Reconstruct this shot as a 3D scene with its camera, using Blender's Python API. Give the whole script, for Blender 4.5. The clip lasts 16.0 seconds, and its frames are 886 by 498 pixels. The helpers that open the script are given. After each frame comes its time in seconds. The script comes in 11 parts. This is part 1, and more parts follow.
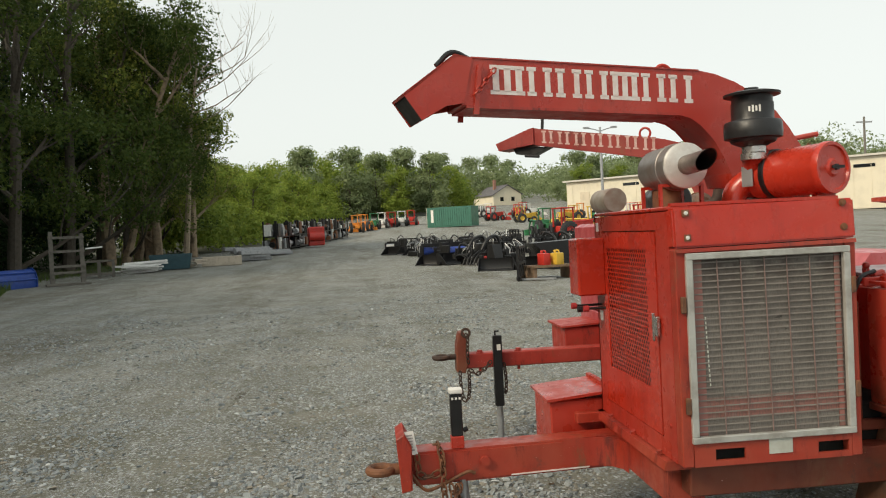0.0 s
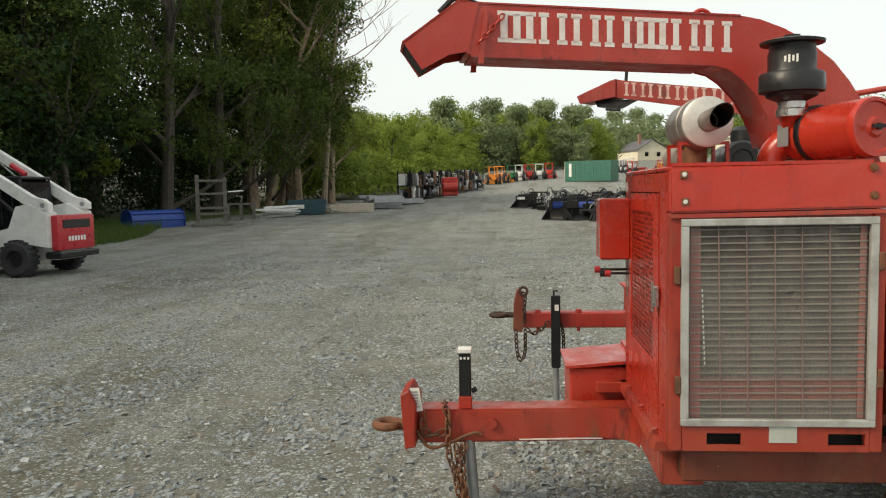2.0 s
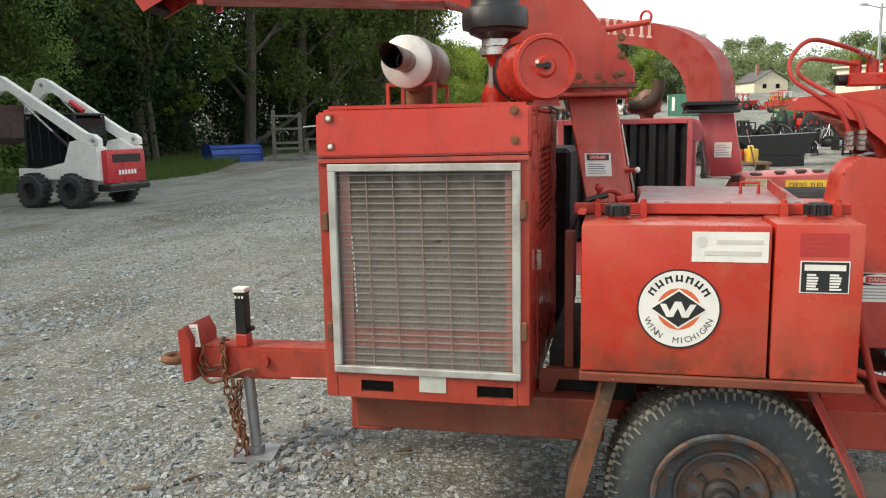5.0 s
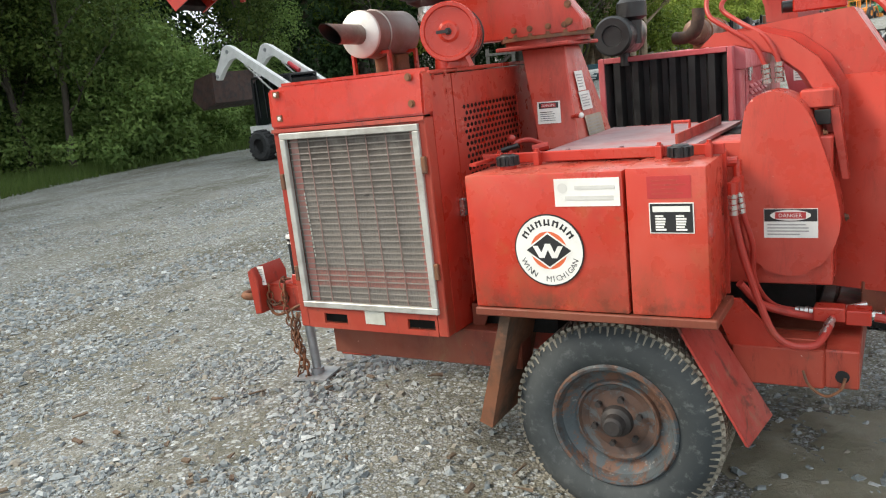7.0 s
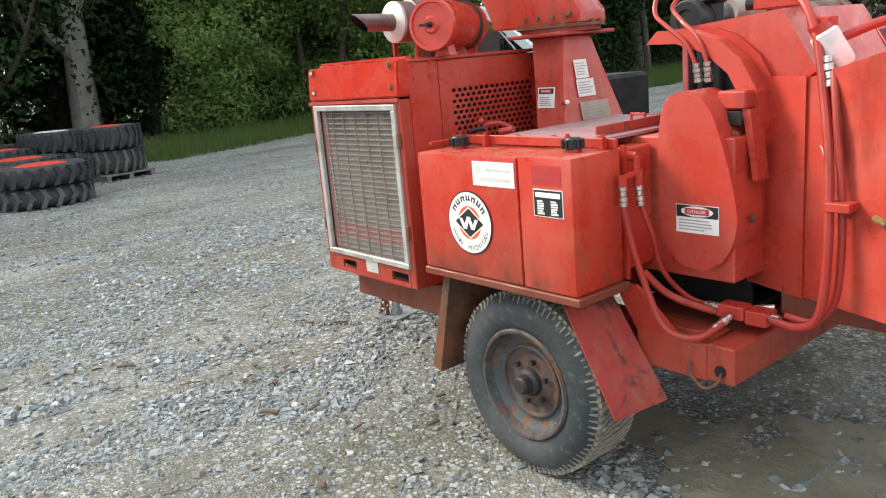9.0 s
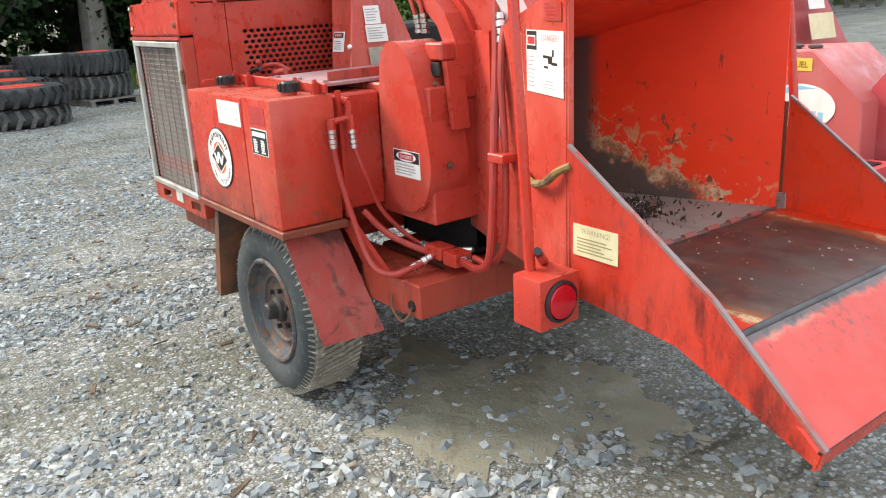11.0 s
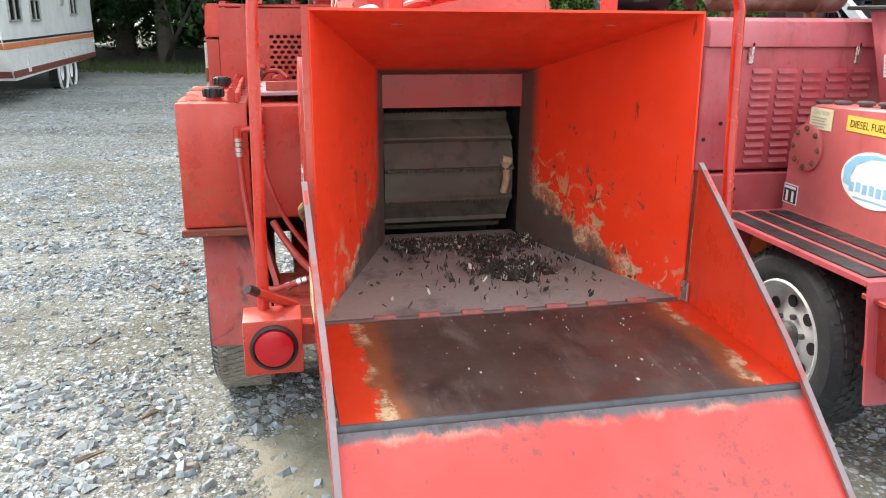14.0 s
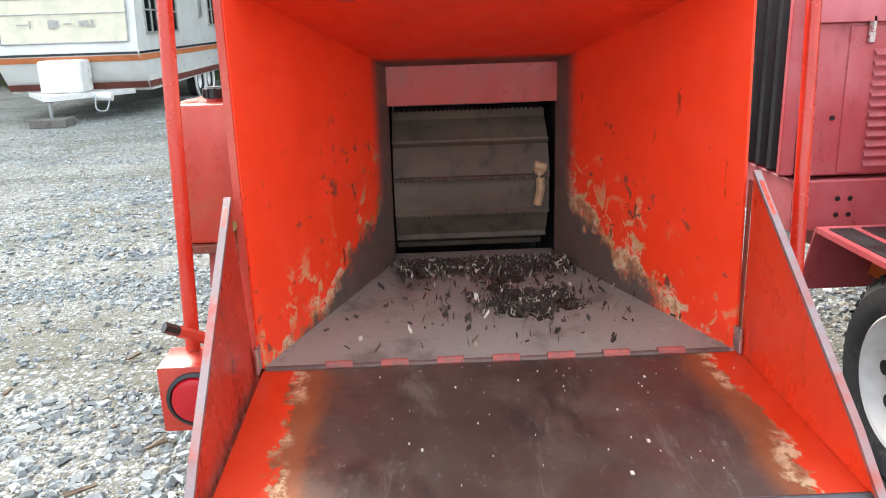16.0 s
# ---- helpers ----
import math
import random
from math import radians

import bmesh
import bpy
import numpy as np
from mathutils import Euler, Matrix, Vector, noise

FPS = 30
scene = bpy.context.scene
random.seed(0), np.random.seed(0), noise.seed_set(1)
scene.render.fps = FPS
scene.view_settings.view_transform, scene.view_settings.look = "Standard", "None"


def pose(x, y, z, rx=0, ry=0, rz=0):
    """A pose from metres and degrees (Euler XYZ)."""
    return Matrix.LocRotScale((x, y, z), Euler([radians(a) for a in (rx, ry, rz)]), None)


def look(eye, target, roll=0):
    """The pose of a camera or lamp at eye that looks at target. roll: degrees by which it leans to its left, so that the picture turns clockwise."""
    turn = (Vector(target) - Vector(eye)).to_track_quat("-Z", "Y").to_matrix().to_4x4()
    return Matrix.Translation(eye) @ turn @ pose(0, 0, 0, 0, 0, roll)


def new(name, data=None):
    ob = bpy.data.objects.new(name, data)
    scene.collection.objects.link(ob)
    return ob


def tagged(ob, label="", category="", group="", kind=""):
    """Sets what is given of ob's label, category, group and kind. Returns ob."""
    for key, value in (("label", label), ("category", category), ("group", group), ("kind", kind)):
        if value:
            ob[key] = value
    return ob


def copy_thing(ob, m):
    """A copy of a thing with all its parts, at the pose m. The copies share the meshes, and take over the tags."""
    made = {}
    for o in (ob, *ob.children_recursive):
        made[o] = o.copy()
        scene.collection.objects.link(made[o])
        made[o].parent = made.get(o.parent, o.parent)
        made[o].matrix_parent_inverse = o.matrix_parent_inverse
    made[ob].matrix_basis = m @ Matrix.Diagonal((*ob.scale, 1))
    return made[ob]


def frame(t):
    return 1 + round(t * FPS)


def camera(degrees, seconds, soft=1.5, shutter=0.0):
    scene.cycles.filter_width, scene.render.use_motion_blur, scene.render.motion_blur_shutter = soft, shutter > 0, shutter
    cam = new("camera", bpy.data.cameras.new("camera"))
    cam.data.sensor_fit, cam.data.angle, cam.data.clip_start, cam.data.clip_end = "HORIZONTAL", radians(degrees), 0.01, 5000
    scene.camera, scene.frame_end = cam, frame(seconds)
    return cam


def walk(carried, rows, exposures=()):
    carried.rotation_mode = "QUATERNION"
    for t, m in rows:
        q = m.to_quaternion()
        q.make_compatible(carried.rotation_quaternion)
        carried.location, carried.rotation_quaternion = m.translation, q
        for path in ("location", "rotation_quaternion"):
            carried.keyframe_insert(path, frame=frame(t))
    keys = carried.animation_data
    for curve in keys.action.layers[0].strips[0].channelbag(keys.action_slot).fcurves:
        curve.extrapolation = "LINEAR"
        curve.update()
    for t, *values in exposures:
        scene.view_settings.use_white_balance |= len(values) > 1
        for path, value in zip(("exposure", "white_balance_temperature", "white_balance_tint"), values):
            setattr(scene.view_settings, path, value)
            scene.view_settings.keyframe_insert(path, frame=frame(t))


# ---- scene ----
cam = camera(58.2, 16.0, soft=1.1)
METRES, EYE, TILT, LEAN, TURN = 7.772, 1.5, 0.0, 0.0, -4.1
PATH = [
    (0, (0.161, 0.437, 1.611), (0.347, 2.428, 1.571), -2.8),
    (0.5, (0.27, 0.464, 1.626), (0.459, 2.453, 1.537), -3.0),
    (1, (0.348, 0.527, 1.627), (0.385, 2.526, 1.593), -4.1),
    (1.5, (0.494, 0.568, 1.626), (0.521, 2.567, 1.592), -3.4),
    (2, (0.765, 0.546, 1.603), (0.598, 2.534, 1.455), -1.0),
    (2.5, (1.062, 0.54, 1.62), (0.901, 2.527, 1.459), -2.5),
    (3, (1.288, 0.605, 1.615), (1.213, 2.589, 1.37), -2.4),
    (3.5, (1.604, 0.582, 1.618), (1.371, 2.552, 1.363), -1.3),
    (4, (1.833, 0.633, 1.62), (1.505, 2.58, 1.301), -2.0),
    (4.5, (2.013, 0.757, 1.623), (1.759, 2.72, 1.337), -2.8),
    (5, (2.342, 0.794, 1.609), (1.91, 2.723, 1.304), -1.0),
    (5.2, (2.476, 0.807, 1.615), (2.017, 2.716, 1.235), -1.7),
    (7.3, (3.69, 0.909, 1.661), (2.649, 2.565, 1.235), -5.8),
    (7.5, (3.766, 0.976, 1.641), (2.731, 2.636, 1.226), -4.8),
    (8, (4.069, 1.109, 1.634), (2.971, 2.728, 1.218), -4.5),
    (8.2, (4.23, 1.16, 1.65), (2.969, 2.654, 1.222), -3.1),
    (10.3, (5.492, 1.739, 1.666), (3.883, 2.826, 1.187), -4.3),
    (10.5, (5.564, 1.846, 1.641), (3.955, 2.93, 1.156), -2.8),
    (11, (5.72, 2.126, 1.625), (4.175, 3.244, 1.022), -2.9),
    (11.5, (5.908, 2.448, 1.624), (4.247, 3.388, 1.026), -2.5),
    (12, (5.98, 2.732, 1.612), (4.236, 3.539, 1.055), -3.8),
    (12.5, (6.012, 3.034, 1.619), (4.274, 3.856, 1.069), -2.3),
    (13, (6.131, 3.303, 1.61), (4.324, 3.91, 1.004), -2.4),
    (13.5, (6.185, 3.508, 1.621), (4.343, 3.883, 0.938), -2.2),
    (14, (6.198, 3.677, 1.631), (4.322, 4.081, 1.065), 0.5),
    (14.5, (6.194, 3.859, 1.645), (4.287, 4.055, 1.076), 0.5),
    (15, (6.188, 3.995, 1.659), (4.269, 4.04, 1.099), -0.6),
    (15.5, (6.023, 4.06, 1.632), (4.11, 4.09, 1.05), -1.5),
    (16, (5.789, 4.16, 1.561), (3.869, 4.214, 1.002), -1.8),
]
EXPOSURE = [(0.0, 0.58, 6850, 6), (2.0, 0.68, 6850, 6), (3.5, 0.82, 6700, 7), (5.0, 1.1, 6500, 8), (8.0, 1.5, 6250, 9), (10.5, 1.67, 6200, 10), (12.0, 1.86, 6150, 10), (13.0, 1.95, 6100, 10), (14.0, 2.04, 6050, 10), (15.0, 2.13, 6000, 10), (16.0, 2.19, 6000, 10)]
walk(cam, [(t, look(eye, target, roll)) for t, eye, target, roll in PATH], EXPOSURE)

# ---- light ----
world = bpy.data.worlds.new("hazy_sky")
scene.world = world
world.use_nodes = True
wn, wl = world.node_tree.nodes, world.node_tree.links
sky = wn.new("ShaderNodeTexSky")
sky.sky_type, sky.sun_disc = "NISHITA", False
SUN_ELEV, SUN_ROT = radians(37), radians(240)
sky.sun_elevation, sky.sun_rotation = SUN_ELEV, SUN_ROT
sky.air_density, sky.dust_density, sky.ozone_density = 1.0, 2.0, 1.0
haze = wn.new("ShaderNodeHueSaturation")
haze.inputs["Saturation"].default_value = 0.30
wl.new(sky.outputs[0], haze.inputs["Color"])
veil = wn.new("ShaderNodeMix")
veil.data_type = "RGBA"
veil.inputs[0].default_value = 0.75
veil.inputs[7].default_value = (7.1, 7.5, 7.6, 1)
wl.new(haze.outputs[0], veil.inputs[6])
wl.new(veil.outputs[2], wn["Background"].inputs["Color"])
wn["Background"].inputs["Strength"].default_value = 0.091
sun_data = bpy.data.lights.new("sun", "SUN")
sun_data.energy, sun_data.angle, sun_data.color = 2.05, radians(22), (1.0, 0.87, 0.70)
sun = new("sun", sun_data)
sun.matrix_basis = look((0, 0, 40), (-40 * math.sin(SUN_ROT) * math.cos(SUN_ELEV), -40 * math.cos(SUN_ROT) * math.cos(SUN_ELEV), 40 - 40 * math.sin(SUN_ELEV)))

# ---- mesh helpers ----
IDENT = Matrix.Identity(4)
WORLD_OF = {}


def thing(name, loc=(0, 0, 0), label="", category="", group="", kind=""):
    ob = new(name)
    ob.empty_display_size = 0.2
    ob.location = loc
    WORLD_OF[ob] = Matrix.Translation(loc)
    return tagged(ob, label, category, group, kind)


def finish(bm, name, mats, angle=35):
    bmesh.ops.recalc_face_normals(bm, faces=bm.faces)
    me = bpy.data.meshes.new(name)
    bm.to_mesh(me)
    bm.free()
    for m in mats if isinstance(mats, (list, tuple)) else [mats]:
        me.materials.append(m)
    me.shade_smooth()
    me.set_sharp_from_angle(angle=radians(angle))
    return me


def part(name, bm, mats, parent, label="", angle=35):
    ob = new(name, finish(bm, name, mats, angle))
    ob.parent = parent
    ob.matrix_parent_inverse = WORLD_OF.get(parent, IDENT).inverted()
    return tagged(ob, label)


def solo(name, bm, mats, label, category, kind="", group="", angle=35):
    return tagged(new(name, finish(bm, name, mats, angle)), label, category, group, kind)


def box(bm, x0, x1, y0, y1, z0, z1, bev=0.0, mat=0, seg=1):
    vs = [bm.verts.new(p) for p in ((x0, y0, z0), (x1, y0, z0), (x1, y1, z0), (x0, y1, z0), (x0, y0, z1), (x1, y0, z1), (x1, y1, z1), (x0, y1, z1))]
    fs = [bm.faces.new([vs[i] for i in q]) for q in ((3, 2, 1, 0), (4, 5, 6, 7), (0, 1, 5, 4), (1, 2, 6, 5), (2, 3, 7, 6), (3, 0, 4, 7))]
    for f in fs:
        f.material_index = mat
    if bev:
        bmesh.ops.bevel(bm, geom=list({e for f in fs for e in f.edges}), offset=bev, segments=seg, affect="EDGES", profile=0.6, material=-1)
    return vs


def prism(bm, poly, axis, a0, a1, mat=0, bev=0.0):
    """A polygon in the two axes other than axis, drawn out from a0 to a1."""
    def at(p, a):
        return {"x": (a, p[0], p[1]), "y": (p[0], a, p[1]), "z": (p[0], p[1], a)}[axis]
    lo, hi = [bm.verts.new(at(p, a0)) for p in poly], [bm.verts.new(at(p, a1)) for p in poly]
    n = len(poly)
    fs = [bm.faces.new(lo[::-1]), bm.faces.new(hi)] + [bm.faces.new((lo[i], lo[(i + 1) % n], hi[(i + 1) % n], hi[i])) for i in range(n)]
    for f in fs:
        f.material_index = mat
    if bev:
        bmesh.ops.bevel(bm, geom=list({e for f in fs[:2] for e in f.edges}), offset=bev, segments=1, affect="EDGES", material=-1)
    return lo + hi


def hexa(bm, low, high, mat=0):
    """A solid between two outlines with as many corners each."""
    lo, hi = [bm.verts.new(p) for p in low], [bm.verts.new(p) for p in high]
    n = len(lo)
    fs = [bm.faces.new(lo[::-1]), bm.faces.new(hi)] + [bm.faces.new((lo[i], lo[(i + 1) % n], hi[(i + 1) % n], hi[i])) for i in range(n)]
    for f in fs:
        f.material_index = mat
    return lo + hi


def sheet(bm, corners, thick, mat=0):
    """A flat plate of the given thickness behind the outline."""
    c = [Vector(p) for p in corners]
    nrm = (c[1] - c[0]).cross(c[2] - c[0]).normalized() * thick
    return hexa(bm, c, [p - nrm for p in c], mat)


def frame_of(d):
    d = Vector(d).normalized()
    u = d.orthogonal().normalized() if abs(d.z) > 0.9 else Vector((0, 0, 1)).cross(d).normalized()
    return d, u, d.cross(u)


def cyl(bm, p0, p1, r0, r1=None, seg=20, mat=0, caps=True):
    r1 = r0 if r1 is None else r1
    p0, p1 = Vector(p0), Vector(p1)
    d, u, v = frame_of(p1 - p0)
    rings = []
    for p, r in ((p0, r0), (p1, r1)):
        rings.append([bm.verts.new(p + r * (math.cos(2 * math.pi * k / seg) * u + math.sin(2 * math.pi * k / seg) * v)) for k in range(seg)])
    fs = [bm.faces.new((rings[0][k], rings[0][(k + 1) % seg], rings[1][(k + 1) % seg], rings[1][k])) for k in range(seg)]
    if caps:
        fs += [bm.faces.new(rings[0][::-1]), bm.faces.new(rings[1])]
    for f in fs:
        f.material_index = mat
    return rings


def lathe(bm, origin, axis, profile, seg=32, mat=0, mats=None):
    """A turned body: profile holds (radius, distance along the axis)."""
    o = Vector(origin)
    d, u, v = frame_of(axis)
    rings = [[bm.verts.new(o + d * h + r * (math.cos(2 * math.pi * k / seg) * u + math.sin(2 * math.pi * k / seg) * v)) for k in range(seg)] if r > 1e-5 else [bm.verts.new(o + d * h)] for r, h in profile]
    for i, (a, b) in enumerate(zip(rings, rings[1:])):
        for k in range(seg):
            a0, a1, b0, b1 = a[k % len(a)], a[(k + 1) % len(a)], b[k % len(b)], b[(k + 1) % len(b)]
            q = [a0, a1, b1, b0]
            q = [w for n, w in enumerate(q) if w not in q[:n]]
            if len(q) > 2:
                f = bm.faces.new(q)
                f.material_index = mats[i] if mats else mat


def curve_points(pts, steps=6):
    """A smooth line through the points (Catmull-Rom)."""
    p = [Vector(q) for q in pts]
    p = [2 * p[0] - p[1]] + p + [2 * p[-1] - p[-2]]
    out = []
    for a, b, c, d in zip(p, p[1:], p[2:], p[3:]):
        for k in range(steps):
            t = k / steps
            out.append(0.5 * (2 * b + (c - a) * t + (2 * a - 5 * b + 4 * c - d) * t * t + (3 * b - a - 3 * c + d) * t ** 3))
    return out + [p[-2]]


def tube(bm, pts, r, seg=8, steps=6, mat=0, smooth=True):
    line = curve_points(pts, steps) if smooth and len(pts) > 2 else [Vector(q) for q in pts]
    rings, side = [], None
    for i, p in enumerate(line):
        d = (line[min(i + 1, len(line) - 1)] - line[max(i - 1, 0)]).normalized()
        side = d.orthogonal().normalized() if side is None else (side - d * side.dot(d)).normalized()
        w = d.cross(side)
        rings.append([bm.verts.new(p + r * (math.cos(2 * math.pi * k / seg) * side + math.sin(2 * math.pi * k / seg) * w)) for k in range(seg)])
    fs = [bm.faces.new((a[k], a[(k + 1) % seg], b[(k + 1) % seg], b[k])) for a, b in zip(rings, rings[1:]) for k in range(seg)]
    fs += [bm.faces.new(rings[0][::-1]), bm.faces.new(rings[-1])]
    for f in fs:
        f.material_index = mat


def torus(bm, c, axis, big, small, seg=20, sub=8, mat=0, squash=1.0):
    c = Vector(c)
    d, u, v = frame_of(axis)
    ring = []
    for i in range(seg):
        a = 2 * math.pi * i / seg
        out = math.cos(a) * u + squash * math.sin(a) * v
        ring.append([bm.verts.new(c + out * big + small * (math.cos(2 * math.pi * k / sub) * out.normalized() + math.sin(2 * math.pi * k / sub) * d)) for k in range(sub)])
    for i in range(seg):
        a, b = ring[i], ring[(i + 1) % seg]
        for k in range(sub):
            bm.faces.new((a[k], a[(k + 1) % sub], b[(k + 1) % sub], b[k])).material_index = mat


def ball(bm, c, r, seg=10, mat=0, scale=(1, 1, 1)):
    made = bmesh.ops.create_uvsphere(bm, u_segments=seg, v_segments=max(4, seg // 2), radius=r, matrix=Matrix.Translation(c) @ Matrix.Diagonal((*scale, 1)))
    for v in made["verts"]:
        for f in v.link_faces:
            f.material_index = mat


def bolt(bm, p, axis, r=0.012, h=0.008, mat=0):
    p = Vector(p)
    a = Vector(axis).normalized()
    cyl(bm, p, p + a * h * 0.3, r * 1.5, seg=12, mat=mat)
    cyl(bm, p + a * h * 0.3, p + a * h, r, seg=6, mat=mat)


def perforated(bm, origin, du, dv, w, h, nu, nv, rad, thick=0.003, stretch=1.0, mat=0):
    """A sheet w by h with nu by nv round holes in staggered rows."""
    o, du, dv = Vector(origin), Vector(du), Vector(dv)
    cu, cv = w / (nu + 0.5), h / nv
    ang = [math.pi * k / 4 for k in range(8)]

    def quad(a, b, c, d):
        bm.faces.new([bm.verts.new(o + du * q[0] + dv * q[1]) for q in (a, b, c, d)]).material_index = mat
    for j in range(nv):
        sh = (j % 2) * cu / 2
        for i in range(nu):
            x0, y0 = sh + i * cu, j * cv
            mx, my = x0 + cu / 2, y0 + cv / 2
            rim = [(x0 + cu, my), (x0 + cu, y0 + cv), (mx, y0 + cv), (x0, y0 + cv), (x0, my), (x0, y0), (mx, y0), (x0 + cu, y0)]
            out = [bm.verts.new(o + du * a + dv * b) for a, b in rim]
            inn = [bm.verts.new(o + du * (mx + rad * stretch * math.cos(t)) + dv * (my + rad * math.sin(t))) for t in ang]
            for k in range(8):
                bm.faces.new((out[k], out[(k + 1) % 8], inn[(k + 1) % 8], inn[k])).material_index = mat
        if sh:
            quad((0, j * cv), (sh, j * cv), (sh, j * cv + cv), (0, j * cv + cv))
        else:
            quad((nu * cu, j * cv), (w, j * cv), (w, j * cv + cv), (nu * cu, j * cv + cv))


FACING = {"-y": ((1, 0, 0), (0, 0, 1)), "+x": ((0, 1, 0), (0, 0, 1)), "+z": ((1, 0, 0), (0, 1, 0)), "-x": ((0, -1, 0), (0, 0, 1))}


def sign(bm, c, facing, w, h, thick=0.002, mat=0, lift=0.0):
    """A thin plate of its own, centred on c on a surface that faces the given way."""
    u, v = (Vector(a) for a in (FACING[facing] if isinstance(facing, str) else facing))
    n = u.cross(v)
    c = Vector(c) + n * lift
    lo = [c + u * a * w / 2 + v * b * h / 2 for a, b in ((-1, -1), (1, -1), (1, 1), (-1, 1))]
    hexa(bm, lo, [p + n * thick for p in lo], mat)


def words(bm, text, c, facing, height, lift, mat=0, width=None):
    """Raised letters in the built-in font, centred on c."""
    u, v = (Vector(a) for a in (FACING[facing] if isinstance(facing, str) else facing))
    n = u.cross(v)
    cu = bpy.data.curves.new("letters", "FONT")
    cu.body, cu.size, cu.align_x, cu.align_y, cu.extrude, cu.resolution_u = text, 1.0, "CENTER", "CENTER", 0.0, 3
    tmp = bpy.data.objects.new("letters", cu)
    scene.collection.objects.link(tmp)
    bpy.context.view_layer.update()
    me = bpy.data.meshes.new_from_object(tmp)
    xs = [q.co.x for q in me.vertices]
    ys = [q.co.y for q in me.vertices]
    sy = height / (max(ys) - min(ys))
    sx = width / (max(xs) - min(xs)) if width else sy
    mx, my = (max(xs) + min(xs)) / 2, (max(ys) + min(ys)) / 2
    c = Vector(c) + n * lift
    vs = [bm.verts.new(c + u * (q.co.x - mx) * sx + v * (q.co.y - my) * sy) for q in me.vertices]
    for p in me.polygons:
        try:
            bm.faces.new([vs[i] for i in p.vertices]).material_index = mat
        except ValueError:
            pass
    bpy.data.objects.remove(tmp)
    bpy.data.curves.remove(cu)
    bpy.data.meshes.remove(me)


def bars(bm, c, facing, w, h, rows, lift, mat=0, fill=0.45, seed=1):
    """Rows of plain bars in place of small print."""
    rnd = random.Random(seed)
    u, v = (Vector(a) for a in (FACING[facing] if isinstance(facing, str) else facing))
    for k in range(rows):
        wk = w * rnd.uniform(0.65, 1.0)
        sign(bm, Vector(c) + v * (h / 2 - h * (k + 0.5) / rows) - u * (w - wk) / 2, facing, wk, h / rows * fill, 0.0006, mat, lift)


def ground_z(x, y):
    u, v = y - 24, y - 100
    s, r = 0.5 * (u + math.sqrt(u * u + 36)), 0.5 * (v + math.sqrt(v * v + 400))
    return 0.026 * s + 0.03 * r - 0.0394


def split(name, bm, mats, parent, label=""):
    """Like part(), but every loose piece of the bmesh becomes an object of its own."""
    seen, obs = set(), []
    bm.faces.ensure_lookup_table()
    for f in bm.faces:
        if f in seen:
            continue
        group, stack = [], [f]
        seen.add(f)
        while stack:
            g = stack.pop()
            group.append(g)
            for v in g.verts:
                for h in v.link_faces:
                    if h not in seen:
                        seen.add(h)
                        stack.append(h)
        nb, vm = bmesh.new(), {}
        for g in group:
            for v in g.verts:
                if v not in vm:
                    vm[v] = nb.verts.new(v.co)
            nf = nb.faces.new([vm[v] for v in g.verts])
            nf.material_index, nf.smooth = g.material_index, g.smooth
        obs.append(part(name, nb, mats, parent, label))
    bm.free()
    return obs[0]

